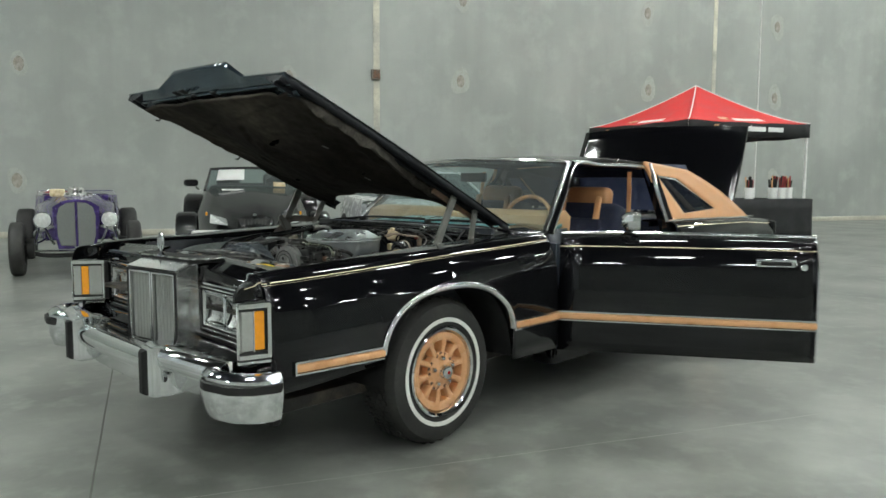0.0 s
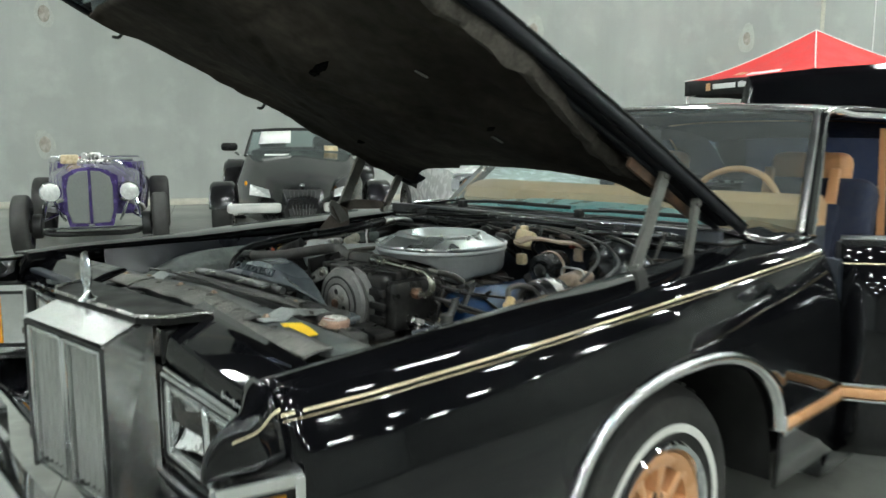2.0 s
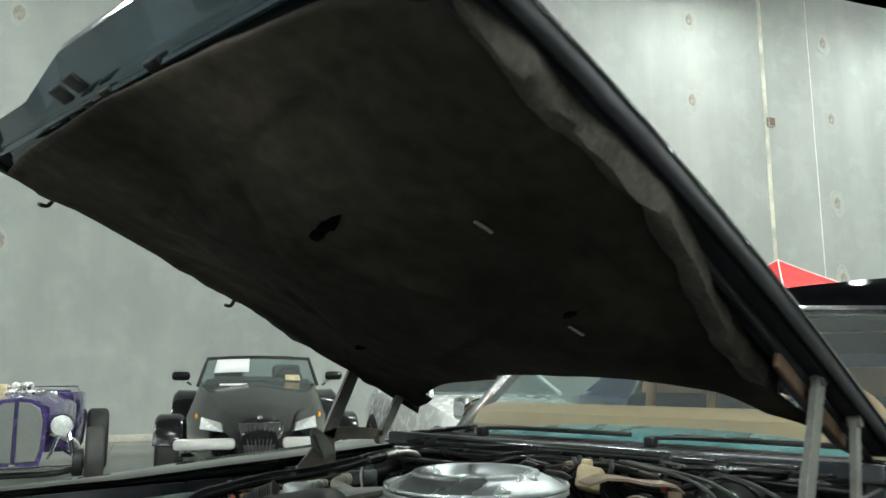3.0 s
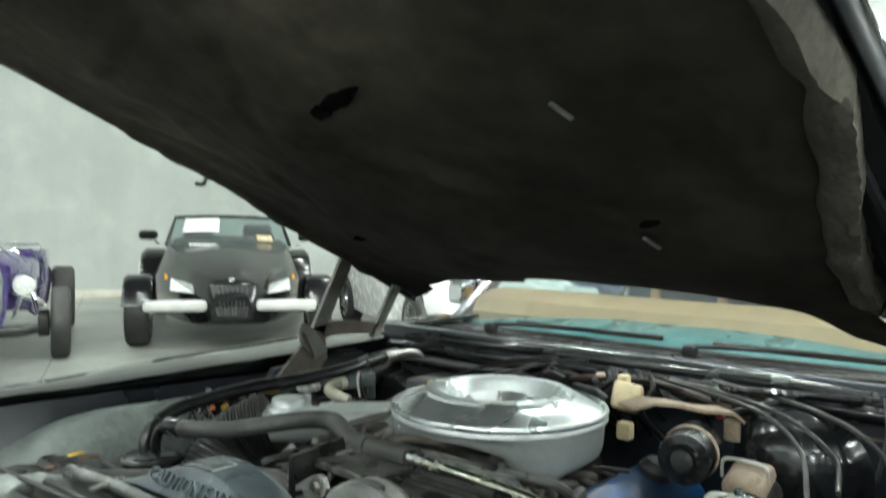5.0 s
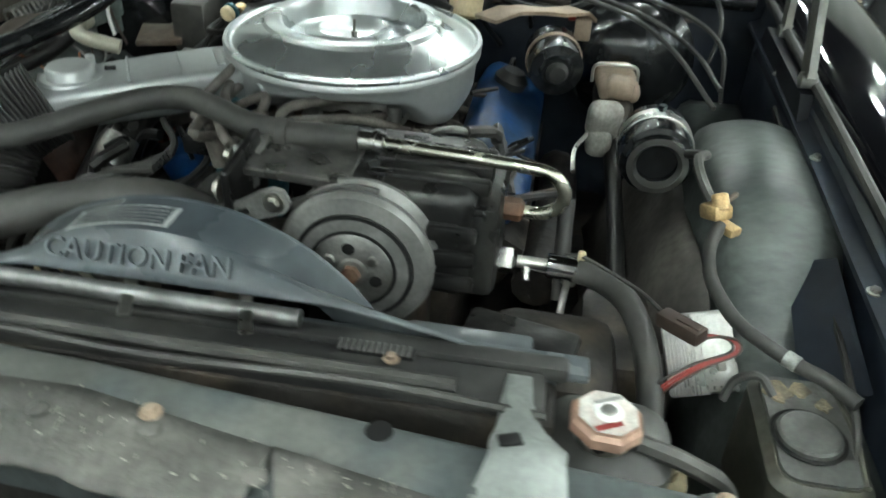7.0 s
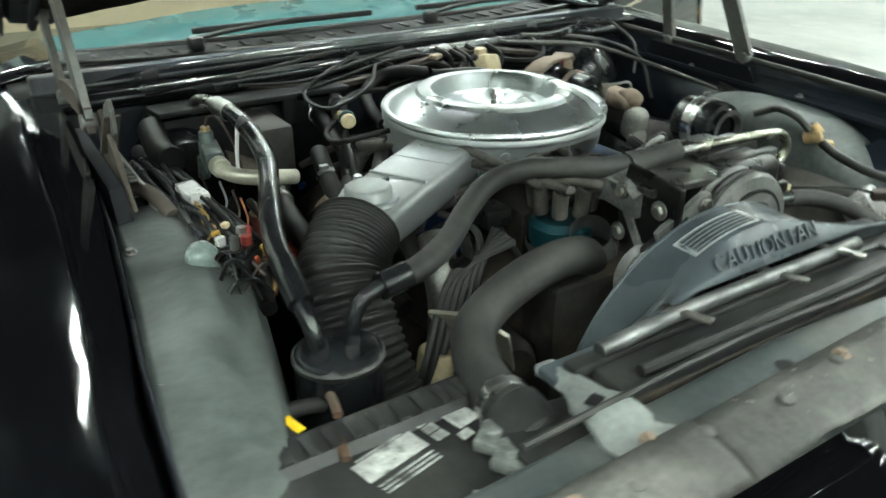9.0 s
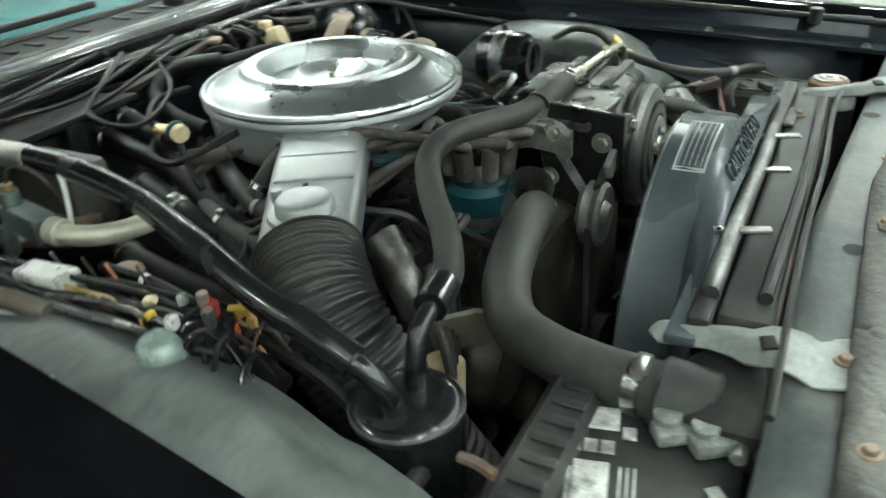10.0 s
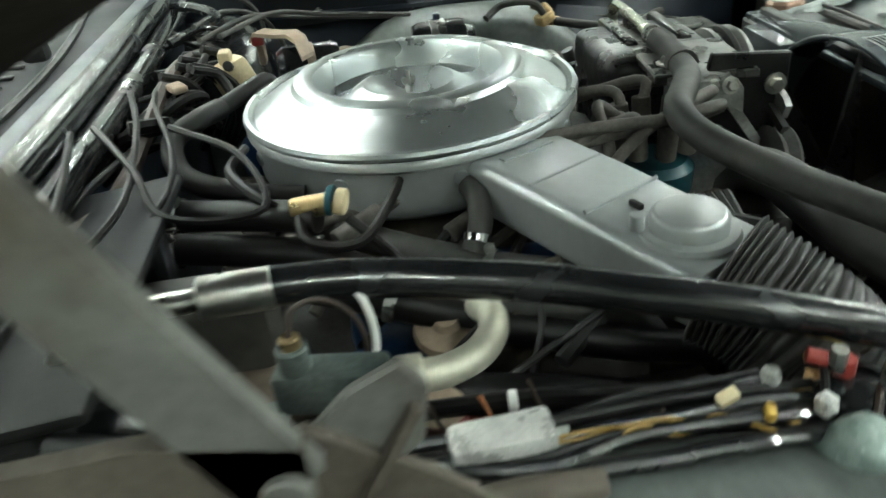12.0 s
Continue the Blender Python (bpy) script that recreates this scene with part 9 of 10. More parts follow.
for k in range(6):
    y0 = 0.3 + 0.02 * k
    part("engine_wire", tube([(-0.12 - 0.01 * k, 0.2, 0.83), (-0.17, 0.26 + 0.01 * k, 0.80), (-0.2 - 0.008 * k, y0, 0.72), (-0.2, y0 + 0.02, 0.6)], 0.006, 7), RUBBER, car)
rw = random.Random(31)
for k in range(26):
    sgn = rw.choice((-1, 1, 1))
    x0 = rw.uniform(-0.15, 0.3)
    y0 = sgn * rw.uniform(0.16, 0.34)
    pts = [(x0, y0, rw.uniform(0.8, 0.84)), (x0 + rw.uniform(-0.08, 0.08), y0 + rw.uniform(-0.04, 0.04), rw.uniform(0.8, 0.85)), (x0 + rw.uniform(-0.15, 0.15), y0 + sgn * rw.uniform(0.0, 0.08), rw.uniform(0.74, 0.8))]
    part("engine_wire", tube(pts, rw.choice((0.004, 0.006, 0.009)), 7, 5), rw.choice((RUBBER_DK, PLASTIC, GRIME, RUBBER_DK)), car)
for k in range(10):
    a = radians(rw.uniform(100, 300))
    part("carb_fitting", cyl((0.163 + 0.12 * math.cos(a), 0.12 * math.sin(a), 0.81), (0.163 + 0.13 * math.cos(a), 0.13 * math.sin(a), 0.845), rw.uniform(0.008, 0.018), 10), rw.choice((ALU, GRIME, STEEL, RUST)), eng)
part("fuel_pipe", tube([(-0.05, -0.16, 0.86), (-0.07, -0.18, 0.885), (-0.065, -0.21, 0.888), (-0.05, -0.225, 0.87), (-0.04, -0.23, 0.83)], 0.006, 8), CHROME_OLD, eng)
part("fuel_hose", tube([(-0.06, -0.22, 0.885), (-0.03, -0.25, 0.875), (0.0, -0.26, 0.855)], 0.009, 8), RUBBER, eng)
DULLFOIL = mat("dull_dirty_foil", (0.3, 0.3, 0.28), 0.42, 0.8, var=0.3, scale=30, second=(0.1, 0.095, 0.085), mix=0.5)
part("heat_tube", tube([(-0.09, 0.29, 0.83), (-0.12, 0.3, 0.8), (-0.15, 0.31, 0.74), (-0.16, 0.32, 0.66)], 0.026, 16, radii=lambda k: 1 + 0.05 * math.sin(k * 120)), DULLFOIL, car, "corrugated foil heat riser tube", smooth=70)
part("dark_duct", rbox((-0.33, -0.37, 0.70), (0.16, 0.16, 0.1), 0.03), GRIME, car)
part("steering_box", rbox((-0.2, -0.47, 0.62), (0.2, 0.14, 0.16), 0.04), GRIME, car)
part("steering_shaft", tube([(-0.2, -0.46, 0.68), (0.1, -0.45, 0.74), (0.5, -0.42, 0.82)], 0.014, 10), RUBBER_DK, car)
part("low_box", rbox((-0.38, -0.33, 0.79), (0.06, 0.13, 0.02), 0.008, (0, 0, -12)), DARKIRON, car)

# ---------- vehicles and stand behind the coupe ----------
PURPLE = mat("metallic_purple_paint", (0.06, 0.035, 0.17), 0.25, 0.4, var=0.1, coat=1.0)
BLACKM = mat("black_axle_paint", (0.012, 0.012, 0.012), 0.4, var=0.2)
GRILLEM = mat("grey_grille_mesh", (0.2, 0.21, 0.2), 0.5, 0.6, var=0.1, scale=60)
GREYBLK = mat("satin_black_roadster_paint", (0.009, 0.009, 0.01), 0.14, var=0.08, rvar=0.02)
SILVERB = mat("grey_bumper_plastic", (0.5, 0.5, 0.48), 0.4, var=0.06)
LAMPCH = mat("bright_headlamp", (0.6, 0.62, 0.6), 0.2, 0.15, var=0.15, scale=30, coat=0.6)
REDSEAT = mat("red_seat_vinyl", (0.3, 0.03, 0.03), 0.5, var=0.1)


def road_wheel(name, parent, at, r, w, rimr, rim_m, label="black tyre on a wheel"):
    """A wheel standing on the ground with its axle along y."""
    wh = part(name, lathe([(rimr, -w / 2), (r * 0.86, -w / 2), (r * 0.96, -w * 0.42), (r, -w * 0.3), (r, w * 0.3), (r * 0.96, w * 0.42), (r * 0.86, w / 2), (rimr, w / 2)], at, (0, 1, 0), 40), TIRE, parent, label)
    for s_ in (-1, 1):
        part("rim", lathe([(rimr + 0.01, 0), (rimr, 0.012), (rimr * 0.85, -0.01), (rimr * 0.35, -0.005), (rimr * 0.3, 0.02), (0, 0.022)], Vector(at) + Vector((0, s_ * w * 0.42, 0)), (0, s_, 0), 30), rim_m, wh)
    return wh


# purple hot rod with open front axle
rod = thing("hot_rod", "purple open-wheel hot rod with bright round headlamps", "car", (1.54, 6.9, 0), 67.0)
for y in (-0.68, 0.68):
    road_wheel("front_wheel", rod, (0, y, 0.335), 0.335, 0.17, 0.2, BLACKM, "skinny black front tyre")
    road_wheel("rear_wheel", rod, (2.35, y * 1.05, 0.375), 0.375, 0.25, 0.22, BLACKM, "wide black rear tyre")
    part("headlamp", lathe([(0, 0.12), (0.05, 0.11), (0.09, 0.05), (0.104, 0.0), (0.106, -0.012), (0.094, -0.018)], (-0.16, y * 0.56, 0.70), (1, 0, 0), 28), CHROME, rod, "round chrome headlamp")
    part("headlamp_lens", lathe([(0.094, 0), (0.05, 0.014), (0, 0.018)], (-0.174, y * 0.56, 0.70), (-1, 0, 0), 28), LAMPCH, rod)
    part("lamp_stay", tube([(-0.1, y * 0.54, 0.62), (-0.02, y * 0.45, 0.45), (0.05, y * 0.4, 0.38)], 0.015, 8), CHROME, rod)
    part("radius_rod", tube([(0.0, y * 0.82, 0.36), (0.5, y * 0.6, 0.4), (1.1, y * 0.52, 0.42)], 0.014, 8), CHROME, rod)
    part("exhaust", tube([(0.1, y * 0.42, 0.62), (0.15, y * 0.62, 0.56), (0.35, y * 0.72, 0.5), (1.4, y * 0.74, 0.38)], 0.032, 10), WHITE, rod, "white coated exhaust header")
    for k in range(3):
        part("header_pipe", tube([(0.12 + 0.16 * k, y * 0.3, 0.68), (0.14 + 0.16 * k, y * 0.5, 0.66), (0.22 + 0.16 * k, y * 0.66, 0.55)], 0.022, 8), CHROME_OLD, rod)
    part("shock", tube([(0.02, y * 0.72, 0.4), (0.08, y * 0.6, 0.75)], 0.022, 8), CHROME, rod)
    part("brake_drum", cyl((0, y * 0.86, 0.335), (0, y * 0.72, 0.335), 0.13, 20), BLACKM, rod)
    part("tie_rod", tube([(-0.06, 0, 0.3), (-0.06, y * 0.85, 0.31)], 0.012, 8), CHROME, rod)
part("front_axle", tube([(0, -0.62, 0.335), (-0.02, -0.4, 0.25), (-0.02, 0, 0.24), (-0.02, 0.4, 0.25), (0, 0.62, 0.335)], 0.028, 10), BLACKM, rod)
part("radiator_shell", skin([[(x, s_ * y * 1.25, z) for y, z, s_ in [(0.17, 0.34, -1), (0.2, 0.5, -1), (0.205, 0.75, -1), (0.185, 0.88, -1), (0.1, 0.945, -1), (0.0, 0.96, 1), (0.1, 0.945, 1), (0.185, 0.88, 1), (0.205, 0.75, 1), (0.2, 0.5, 1), (0.17, 0.34, 1)]] for x in (-0.24, -0.22, -0.08)]), PURPLE, rod, "purple rounded radiator shell")
for s_ in (-1, 1):
    part("grille_half", skin([[(-0.25, s_ * y * 1.22, z) for y, z in ((0.012, 0.37), (0.15, 0.38), (0.178, 0.5), (0.182, 0.75), (0.16, 0.86), (0.09, 0.915), (0.012, 0.925))], [(-0.262, s_ * y * 1.22, z) for y, z in ((0.016, 0.38), (0.146, 0.39), (0.172, 0.5), (0.176, 0.75), (0.155, 0.85), (0.088, 0.905), (0.016, 0.915))]]), GRILLEM, rod, "grey mesh grille half")
part("shell_emblem", rbox((-0.26, 0, 0.355), (0.02, 0.06, 0.03), 0.008), CHROME, rod)
part("hood", skin([[(x, -w_, 0.62), (x, -w_, 0.86), (x, -w_ * 0.6, h_), (x, 0, h_ + 0.02), (x, w_ * 0.6, h_), (x, w_, 0.86), (x, w_, 0.62)] for x, w_, h_ in ((-0.1, 0.27, 0.93), (0.1, 0.34, 0.965), (0.5, 0.42, 0.985), (1.0, 0.48, 0.99))]), PURPLE, rod, "purple tapered hood", smooth=60)
part("body", skin([[(x, -w_, 0.36), (x, -w_ - 0.03, 0.65), (x, -w_, h_), (x, w_, h_), (x, w_ + 0.03, 0.65), (x, w_, 0.36)] for x, w_, h_ in ((0.95, 0.4, 0.98), (1.3, 0.52, 0.98), (2.0, 0.56, 0.95), (2.6, 0.5, 0.9), (3.0, 0.35, 0.75))]), PURPLE, rod, "purple roadster body")
part("seat_back", rbox((2.0, 0.2, 0.92), (0.14, 0.5, 0.2), 0.06), REDSEAT, rod, "red seat back")
part("windscreen_frame", tube([(1.05, -0.5, 0.98), (1.08, -0.48, 1.045), (1.08, 0.48, 1.045), (1.05, 0.5, 0.98)], 0.008, 8, straight=True), CHROME, rod)
part("intake_scoop", rbox((0.35, 0.0, 1.05), (0.16, 0.2, 0.1), 0.02), CHROME_OLD, rod)
part("scoop_front", rbox((0.3, 0.22, 1.03), (0.1, 0.18, 0.1), 0.015), TAN, rod)
part("engine_top", rbox((0.5, -0.02, 1.0), (0.5, 0.36, 0.06), 0.02), CHROME_OLD, rod)
part("firewall_rail", tube([(0.96, -0.42, 1.0), (0.96, 0.42, 1.0)], 0.015, 8), CHROME, rod)

# low black roadster with open front wheels and a paper in the screen
road = thing("roadster", "black open roadster with a white paper in the windscreen", "car", (4.33, 7.1, 0), 57.0)
road.scale = (1.08, 1.08, 1.08)
part("body", skin([[(x, -w_, z0), (x, -w_ - 0.03, (z0 + z1) / 2), (x, -w_ * 0.86, z1), (x, 0, z1 + cr), (x, w_ * 0.86, z1), (x, w_ + 0.03, (z0 + z1) / 2), (x, w_, z0)] for x, w_, z0, z1, cr in ((-1.45, 0.16, 0.3, 0.52, 0.02), (-1.25, 0.3, 0.24, 0.62, 0.05), (-0.8, 0.46, 0.22, 0.74, 0.07), (-0.3, 0.6, 0.22, 0.86, 0.07), (0.15, 0.74, 0.22, 0.96, 0.05), (0.8, 0.8, 0.22, 0.94, -0.12), (1.6, 0.84, 0.25, 0.98, -0.06), (2.2, 0.75, 0.3, 0.92, 0.04), (2.6, 0.55, 0.35, 0.75, 0.03))]), GREYBLK, road, "black wedge-nosed body", smooth=50)
part("grille", skin([[(-1.47, -0.13, 0.34), (-1.47, 0.13, 0.34), (-1.4, 0.2, 0.62), (-1.4, -0.2, 0.62)], [(-1.44, -0.13, 0.34), (-1.44, 0.13, 0.34), (-1.36, 0.2, 0.62), (-1.36, -0.2, 0.62)]]), DARK, road, "black V grille")
for k in range(7):
    part("grille_bar", tube([(-1.475, -0.09 + 0.03 * k, 0.36), (-1.41, -0.14 + 0.046 * k, 0.6)], 0.006, 6), BLACKM, road)
part("badge", lathe([(0.03, 0), (0.02, 0.01), (0, 0.012)], (-1.3, 0, 0.665), (-0.4, 0, 1), 14), CHROME, road)
for s_ in (-1, 1):
    part("headlight", skin([[(-1.08, s_ * 0.33, 0.52), (-0.98, s_ * 0.56, 0.55), (-0.92, s_ * 0.55, 0.66), (-1.08, s_ * 0.36, 0.61)], [(-1.13, s_ * 0.34, 0.52), (-1.04, s_ * 0.57, 0.55), (-0.97, s_ * 0.56, 0.66), (-1.13, s_ * 0.37, 0.61)]]), LAMPCH, road, "slanted clear headlight")
    part("marker", rbox((-0.72, s_ * 0.62, 0.66), (0.1, 0.03, 0.05), 0.015), AMBER, road)
    part("bumper", rbox((-1.38, s_ * 0.5, 0.43), (0.14, 0.56, 0.1), 0.035), SILVERB, road, "grey bumper bar half")
    part("cycle_fender", skin([[(-0.85 + 0.33 * math.cos(a) + o * 0, s_ * (0.86 + yy), 0.32 + (0.345 + q) * math.sin(a)) for yy, q in ((-0.13, 0.0), (-0.1, 0.025), (0.1, 0.025), (0.13, 0.0), (0.1, -0.01), (-0.1, -0.01))] for o, a in ((0, radians(15 + 15 * k)) for k in range(11))]), GREYBLK, road, "black cycle fender")
    road_wheel("front_wheel", road, (-0.85, s_ * 0.86, 0.32), 0.32, 0.22, 0.22, CHROME_OLD, "black front tyre on an alloy wheel")
    road_wheel("rear_wheel", road, (2.0, s_ * 0.9, 0.38), 0.38, 0.28, 0.26, CHROME_OLD, "black rear tyre on an alloy wheel")
    part("rear_fender", skin([[(2.0 + 0.5 * math.cos(a), s_ * (0.9 + yy), 0.36 + (0.46 + q) * math.sin(a)) for yy, q in ((-0.2, 0.04), (0.12, 0.05), (0.17, 0.0), (0.12, -0.03), (-0.2, -0.02))] for a in (radians(5 + 17 * k) for k in range(11))]), GREYBLK, road, "black rear fender")
    part("mirror", rbox((0.2, s_ * 0.86, 1.06), (0.1, 0.2, 0.1), 0.04, seg=3), GREYBLK, road, "black door mirror")
    part("mirror_stay", tube([(0.22, s_ * 0.84, 1.03), (0.3, s_ * 0.74, 0.95)], 0.014, 8), CHROME_OLD, road)
    part("headrest_fairing", rbox((1.35, s_ * 0.36, 1.1), (0.3, 0.36, 0.2), 0.06), BLACKM, road, "dark head restraint")
    part("axle_arm", tube([(-0.85, s_ * 0.78, 0.32), (-0.75, s_ * 0.45, 0.35)], 0.02, 8), CHROME_OLD, road)
wsf = lambda u, v: (0.22 + 0.38 * v + 0.12 * u * u, u * (0.68 - 0.08 * v), 0.97 + 0.31 * v - 0.02 * u * u)
part("windscreen", sheet(wsf, [k / 8 - 1 for k in range(17)], [0, 0.5, 1]), GLASS, road, "raked windscreen").visible_shadow = False
part("screen_frame", tube([wsf(-1, 0), wsf(-1, 0.5), wsf(-1, 1), wsf(-0.5, 1), wsf(0, 1), wsf(0.5, 1), wsf(1, 1), wsf(1, 0.5), wsf(1, 0)], 0.022, 8, straight=True), BLACKM, road)
part("paper_sign", sheet(lambda u, v: Vector(wsf(0.18 + 0.62 * u, 0.42 + 0.5 * v)) + Vector((-0.012, 0, 0.006)), [k / 6 for k in range(7)], [0, 1]), WHITE, road, "white paper sheet in the windscreen", solid=0.002)
part("paper_sticker", sheet(lambda u, v: Vector(wsf(-0.72 + 0.26 * u, 0.12 + 0.2 * v)) + Vector((-0.012, 0, 0.006)), [0, 1], [0, 1]), TAN, road, solid=0.002)
part("hood_sticker", rbox((-0.02, 0.22, 0.965), (0.06, 0.42, 0.004), 0.001, (0, -16, 0)), WHITE, road)
part("steering_wheel", tube([(0.85 + 0.05 * math.cos(a), -0.36 + 0.17 * math.sin(a), 1.0 + 0.16 * math.cos(a)) for a in (2 * math.pi * k / 18 for k in range(19))], 0.014, 8, 2), BLACKM, road)
part("dash", rbox((0.72, 0, 0.96), (0.2, 1.25, 0.12), 0.04), BLACKM, road)
part("seat", rbox((1.15, 0, 0.8), (0.3, 1.2, 0.5), 0.1), BLACKM, road)


def saloon(at, turn, paint, label, name="parked_car"):
    """A plain modern coupe, partly hidden behind the hood."""
    c = thing(name, label, "car", at, turn)
    sec = ((-2.2, 0.7, 0.45, 0.62), (-2.0, 0.84, 0.3, 0.7), (-1.2, 0.9, 0.25, 0.86), (-0.7, 0.92, 0.22, 0.93), (0.6, 0.92, 0.22, 0.95), (1.6, 0.9, 0.25, 0.97), (2.1, 0.82, 0.35, 0.92), (2.25, 0.7, 0.5, 0.8))
    part("body", skin([[(x, -w_ * 0.96, z0), (x, -w_, (z0 + z1) / 2), (x, -w_ * 0.93, z1 - 0.05), (x, -w_ * 0.7, z1), (x, w_ * 0.7, z1), (x, w_ * 0.93, z1 - 0.05), (x, w_, (z0 + z1) / 2), (x, w_ * 0.96, z0)] for x, w_, z0, z1 in sec]), paint, c, smooth=50)
    part("roof", skin([[(x, -w_, z), (x, -w_ * 0.8, z + 0.03), (x, w_ * 0.8, z + 0.03), (x, w_, z)] for x, w_, z in ((-0.15, 0.6, 1.3), (0.2, 0.62, 1.36), (0.8, 0.6, 1.35), (1.2, 0.56, 1.28))]), paint, c)
    gw = lambda u, v: (-0.85 + 0.72 * v, u * (0.78 - 0.18 * v), 0.93 + 0.38 * v)
    part("windscreen", sheet(gw, [-1, -0.5, 0, 0.5, 1], [0, 0.5, 1]), GLASS, c).visible_shadow = False
    part("rear_window", sheet(lambda u, v: (1.75 - 0.58 * v, u * (0.74 - 0.18 * v), 0.95 + 0.34 * v), [-1, 0, 1], [0, 1]), GLASS_DARK, c).visible_shadow = False
    for s_ in (-1, 1):
        part("side_window", sheet(lambda u, v, s=s_: (-0.7 + 2.2 * u + (0.55 * v if u < 0.5 else -0.4 * v), s * (0.8 - 0.2 * v), 0.95 + 0.36 * v), [0, 1], [0, 1]), GLASS_DARK, c).visible_shadow = False
        part("front_pillar", tube([gw(s_, 0), gw(s_, 1)], 0.025, 8), paint, c)
        part("headlight", rbox((-2.05, s_ * 0.6, 0.66), (0.25, 0.32, 0.12), 0.05), LAMPCH, c)
        for x in (-1.35, 1.35):
            road_wheel("wheel", c, (x, s_ * 0.83, 0.32), 0.32, 0.2, 0.21, CHROME_OLD)
    part("front_seats", rbox((0.3, 0, 0.85), (0.3, 1.2, 0.5), 0.1), BLACKM, c)
    part("front_bumper", rbox((-2.15, 0, 0.42), (0.2, 1.5, 0.2), 0.06), paint, c)
    return c


WHITEP = mat("white_car_paint", (0.75, 0.76, 0.74), 0.25, var=0.03, coat=1.0)
BLUEP = mat("deep_blue_car_paint", (0.01, 0.03, 0.12), 0.2, var=0.06, coat=1.0)
saloon((6.1, 5.2, 0), 62, WHITEP, "white coupe parked behind the black roadster")
saloon((6.6, 2.2, 0), 58, BLUEP, "dark blue coupe parked beside the stand")

# red pop-up canopy with a black valance
tent = thing("canopy_tent", "red pop-up canopy with a black lettered valance", "canopy", (12.85, 3.86, 0), 202 - 45)
REDC = mat("red_canopy_cloth", (0.62, 0.035, 0.035), 0.7, var=0.08, scale=3)
BLKC = mat("black_table_cloth", (0.012, 0.012, 0.013), 0.85, var=0.2, scale=5)
HB = 1.53


def roof_side(k):
    def f(u, v):
        a = radians(90 * k)
        r_ = HB * (1 - v)
        x, y = r_, (2 * u - 1) * r_
        z = 2.3 + 0.82 * v ** 1.35 - 0.04 * (1 - v) * math.sin(math.pi * u)
        return (x * math.cos(a) - y * math.sin(a), x * math.sin(a) + y * math.cos(a), z)
    return f


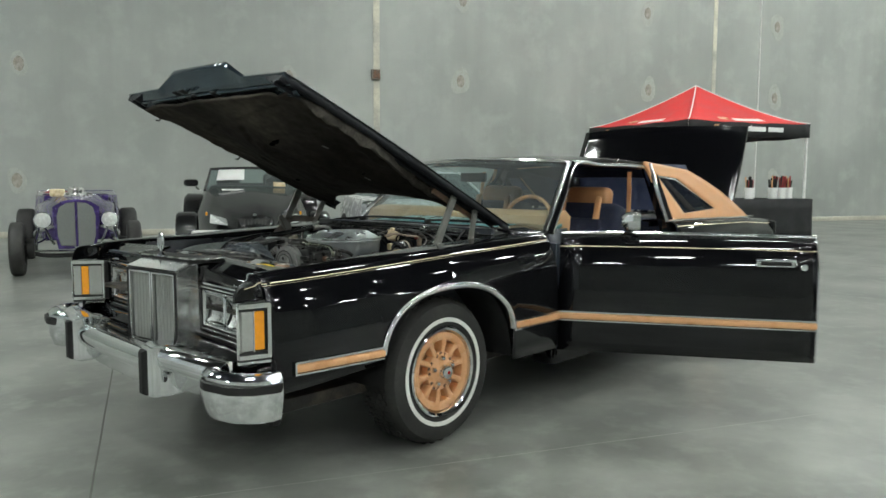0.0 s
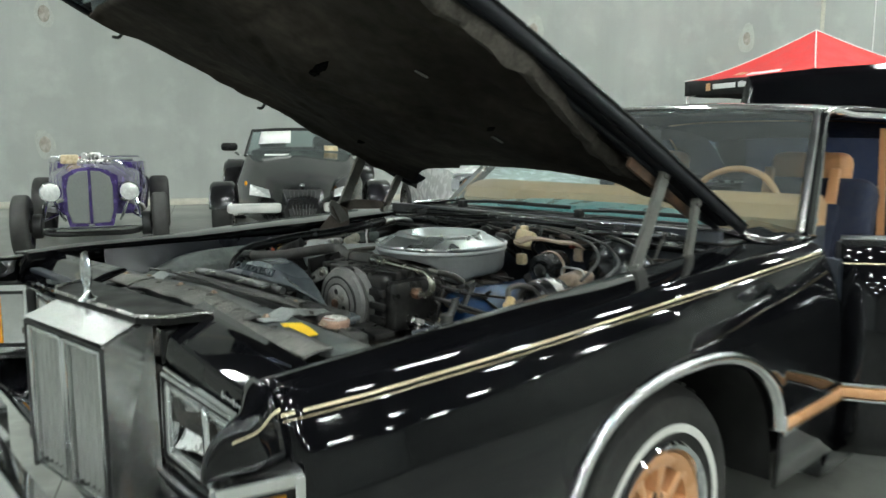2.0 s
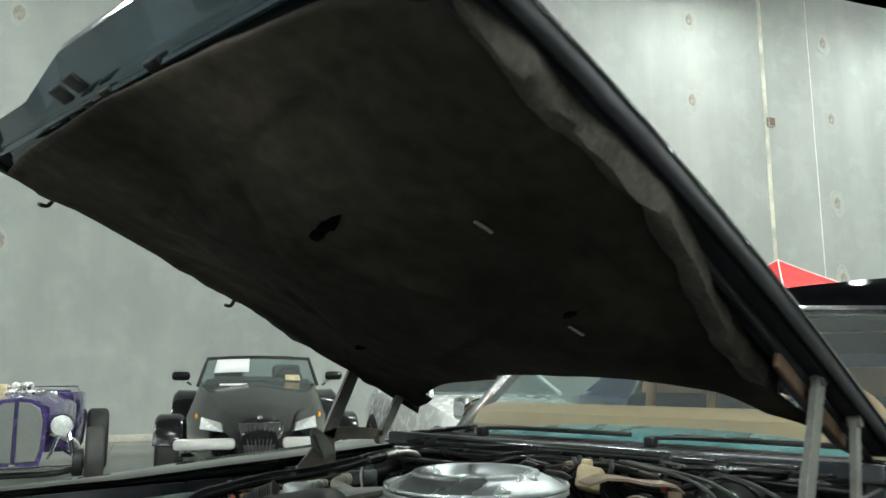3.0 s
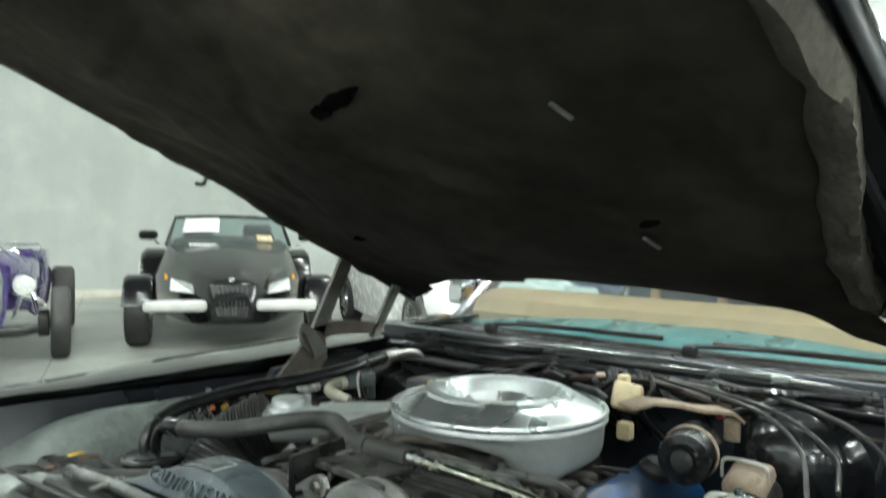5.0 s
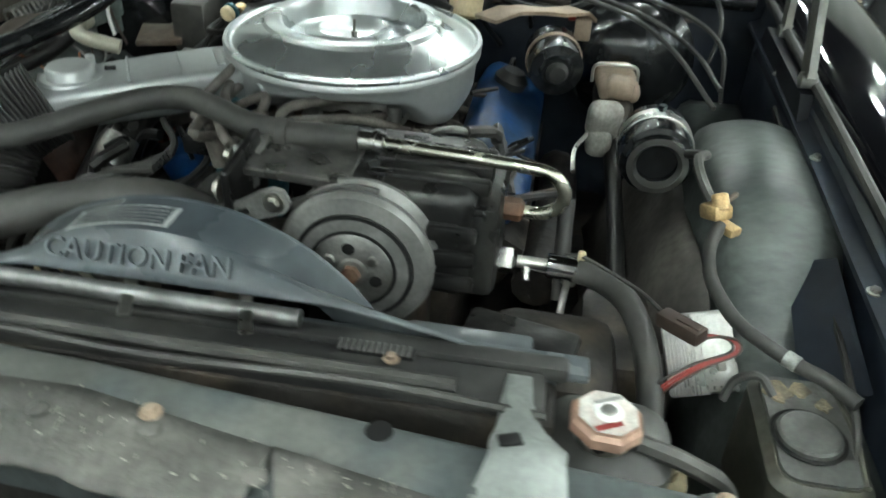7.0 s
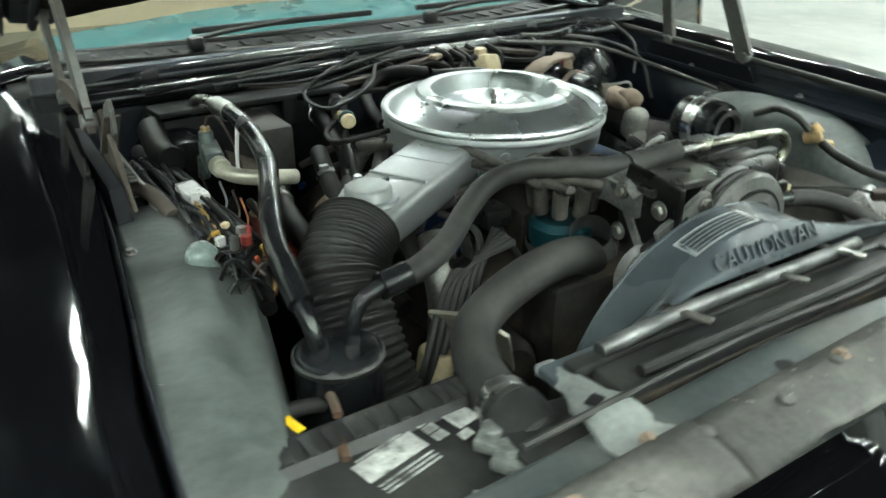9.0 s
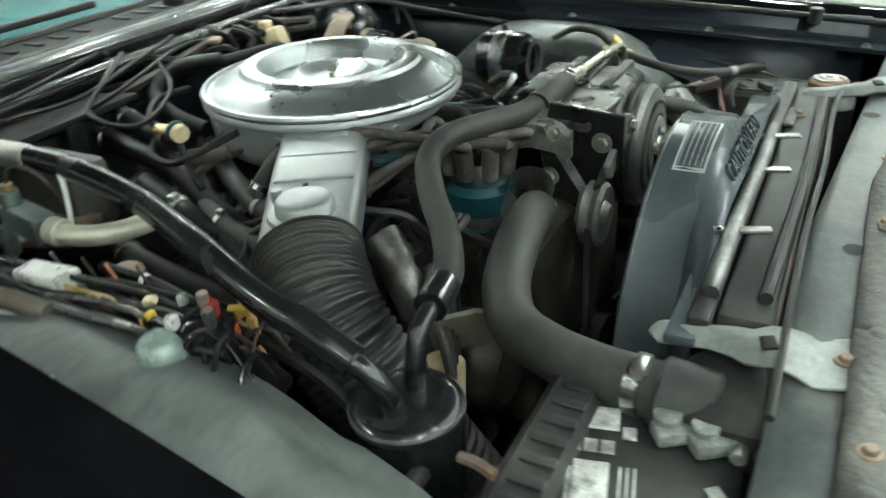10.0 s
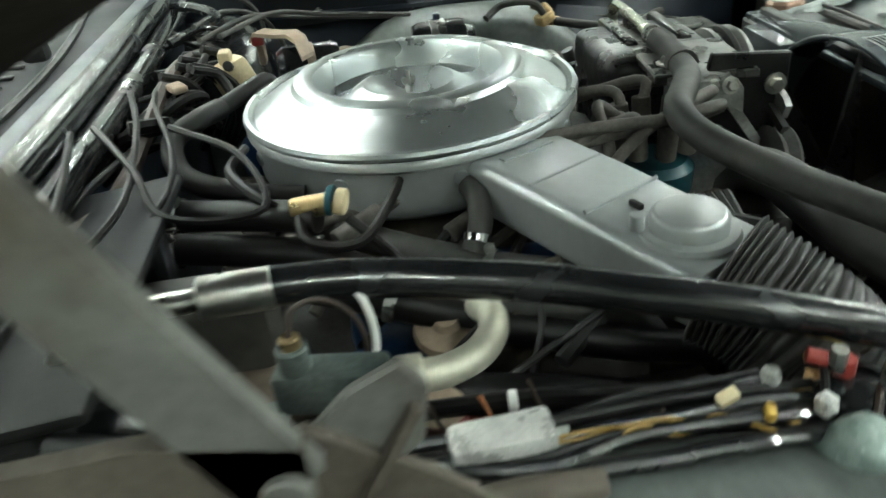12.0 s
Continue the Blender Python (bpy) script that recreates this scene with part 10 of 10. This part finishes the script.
WHITET = mat("white_tent_lettering", (0.8, 0.8, 0.78), 0.6, var=0.04)
for k in range(4):
    part("roof_panel", sheet(roof_side(k), [j / 12 for j in range(13)], [j / 10 for j in range(11)]), REDC, tent, "sloping red cloth roof panel", solid=0.006)
    a = 90 * k
    v_ = sheet(lambda u, v: (HB + 0.004, (2 * u - 1) * HB, 2.3 - 0.27 * v - 0.02 * math.sin(math.pi * u) + 0.008 * math.sin(20 * u)), [j / 20 for j in range(21)], [0, 0.5, 1])
    bmesh.ops.transform(v_, matrix=pose(0, 0, 0, 0, 0, a), verts=v_.verts)
    part("valance", v_, BLKC, tent, "black valance strip", solid=0.006)
    x0 = -0.95
    for j, w_ in enumerate((0.16, 0.62, 0.5, 0.44)):
        b = rbox((HB + 0.014, x0 + w_ / 2, 2.165), (0.008, w_ - 0.05, 0.085 if j else 0.13), 0.002)
        bmesh.ops.transform(b, matrix=pose(0, 0, 0, 0, 0, a), verts=b.verts)
        part("valance_mark", b, WHITET if j else CHAMOIS_P, tent)
        x0 += w_ + 0.02
    f = roof_side(k)
    part("roof_mark", sheet(lambda u, v, f=f: Vector(f(0.42 + 0.3 * u, 0.14 + 0.08 * v)) + Vector((0, 0, 0.008)), [j / 6 for j in range(7)], [0, 1]), WHITET, tent)
    part("roof_mark", sheet(lambda u, v, f=f: Vector(f(0.28 + 0.1 * u, 0.16 + 0.08 * v)) + Vector((0, 0, 0.008)), [j / 4 for j in range(5)], [0, 1]), CHAMOIS_P, tent)
    ar = radians(a + 45)
    part("leg", rbox((HB * 1.38 * math.cos(ar), HB * 1.38 * math.sin(ar), 1.14), (0.045, 0.045, 2.28), 0.006), CASEM, tent, "white square tent leg")
    part("rib_seam", tube([(HB * 1.414 * (1 - v) * math.cos(ar), HB * 1.414 * (1 - v) * math.sin(ar), 2.305 + 0.82 * v ** 1.35) for v in [j / 8 for j in range(9)]], 0.012, 6), WHITET, tent)
    part("truss", tube([(HB * 0.98 * math.cos(ar) * 1.38, HB * 0.98 * math.sin(ar) * 1.38, 2.02), (HB * math.cos(ar + 0.785), HB * math.sin(ar + 0.785), 2.22)], 0.012, 6), CASEM, tent)

tab = thing("folding_table", "folding table under a black cloth", "table", (12.2, 2.0, 0), -27.0)
part("cloth_top", rbox((-0.35, 0, 0.86), (1.85, 0.76, 0.02), 0.008), BLKC, tab)
part("cloth_skirt", sheet(lambda u, v: ((-1.28 + 1.86 * min(1, max(0, (u - 0.0) * 1.0))), -0.385 - 0.03 * v - 0.02 * v * math.sin(30 * u), 0.86 - 0.72 * v), [j / 40 for j in range(41)], [0, 0.25, 0.5, 0.75, 1]), BLKC, tab, solid=0.006)
part("cloth_end", sheet(lambda u, v: (0.58 + 0.02 * v + 0.02 * v * math.sin(16 * u), -0.385 + 0.77 * u, 0.86 - 0.72 * v), [j / 20 for j in range(21)], [0, 0.5, 1]), BLKC, tab, solid=0.006)
for x in (-1.15, 0.45):
    for y in (-0.3, 0.3):
        part("leg", cyl((x, y, 0), (x, y, 0.85), 0.015, 8), CASEM, tab)
rb = random.Random(5)
for k, (dx, dy) in enumerate(((-0.62, -0.1), (-0.1, -0.12), (0.12, -0.1), (0.32, -0.05))):
    at = Matrix.Rotation(radians(-27), 3, "Z") @ Vector((dx, dy, 0))
    bk = thing("cup_of_pens", "white cup full of dark pens on the table", "pen cup", (12.2 + at.x, 2.0 + at.y, 0.87), -27.0, "cups on the table")
    part("cup", lathe([(0.0, 0.0), (0.075, 0.0), (0.085, 0.2), (0.08, 0.2), (0.072, 0.01)], (0, 0, 0), (0, 0, 1), 20), WHITE, bk)
    for j in range(12):
        a, r_ = rb.uniform(0, 6.28), rb.uniform(0.01, 0.055)
        p = Vector((r_ * math.cos(a), r_ * math.sin(a), 0.02))
        part("pen", cyl(p, p + Vector((rb.uniform(-0.05, 0.05), rb.uniform(-0.05, 0.05), rb.uniform(0.3, 0.4))), 0.014, 6), rb.choice((DARK, DARK, REDSEAT, CHAMOIS_P)), bk)
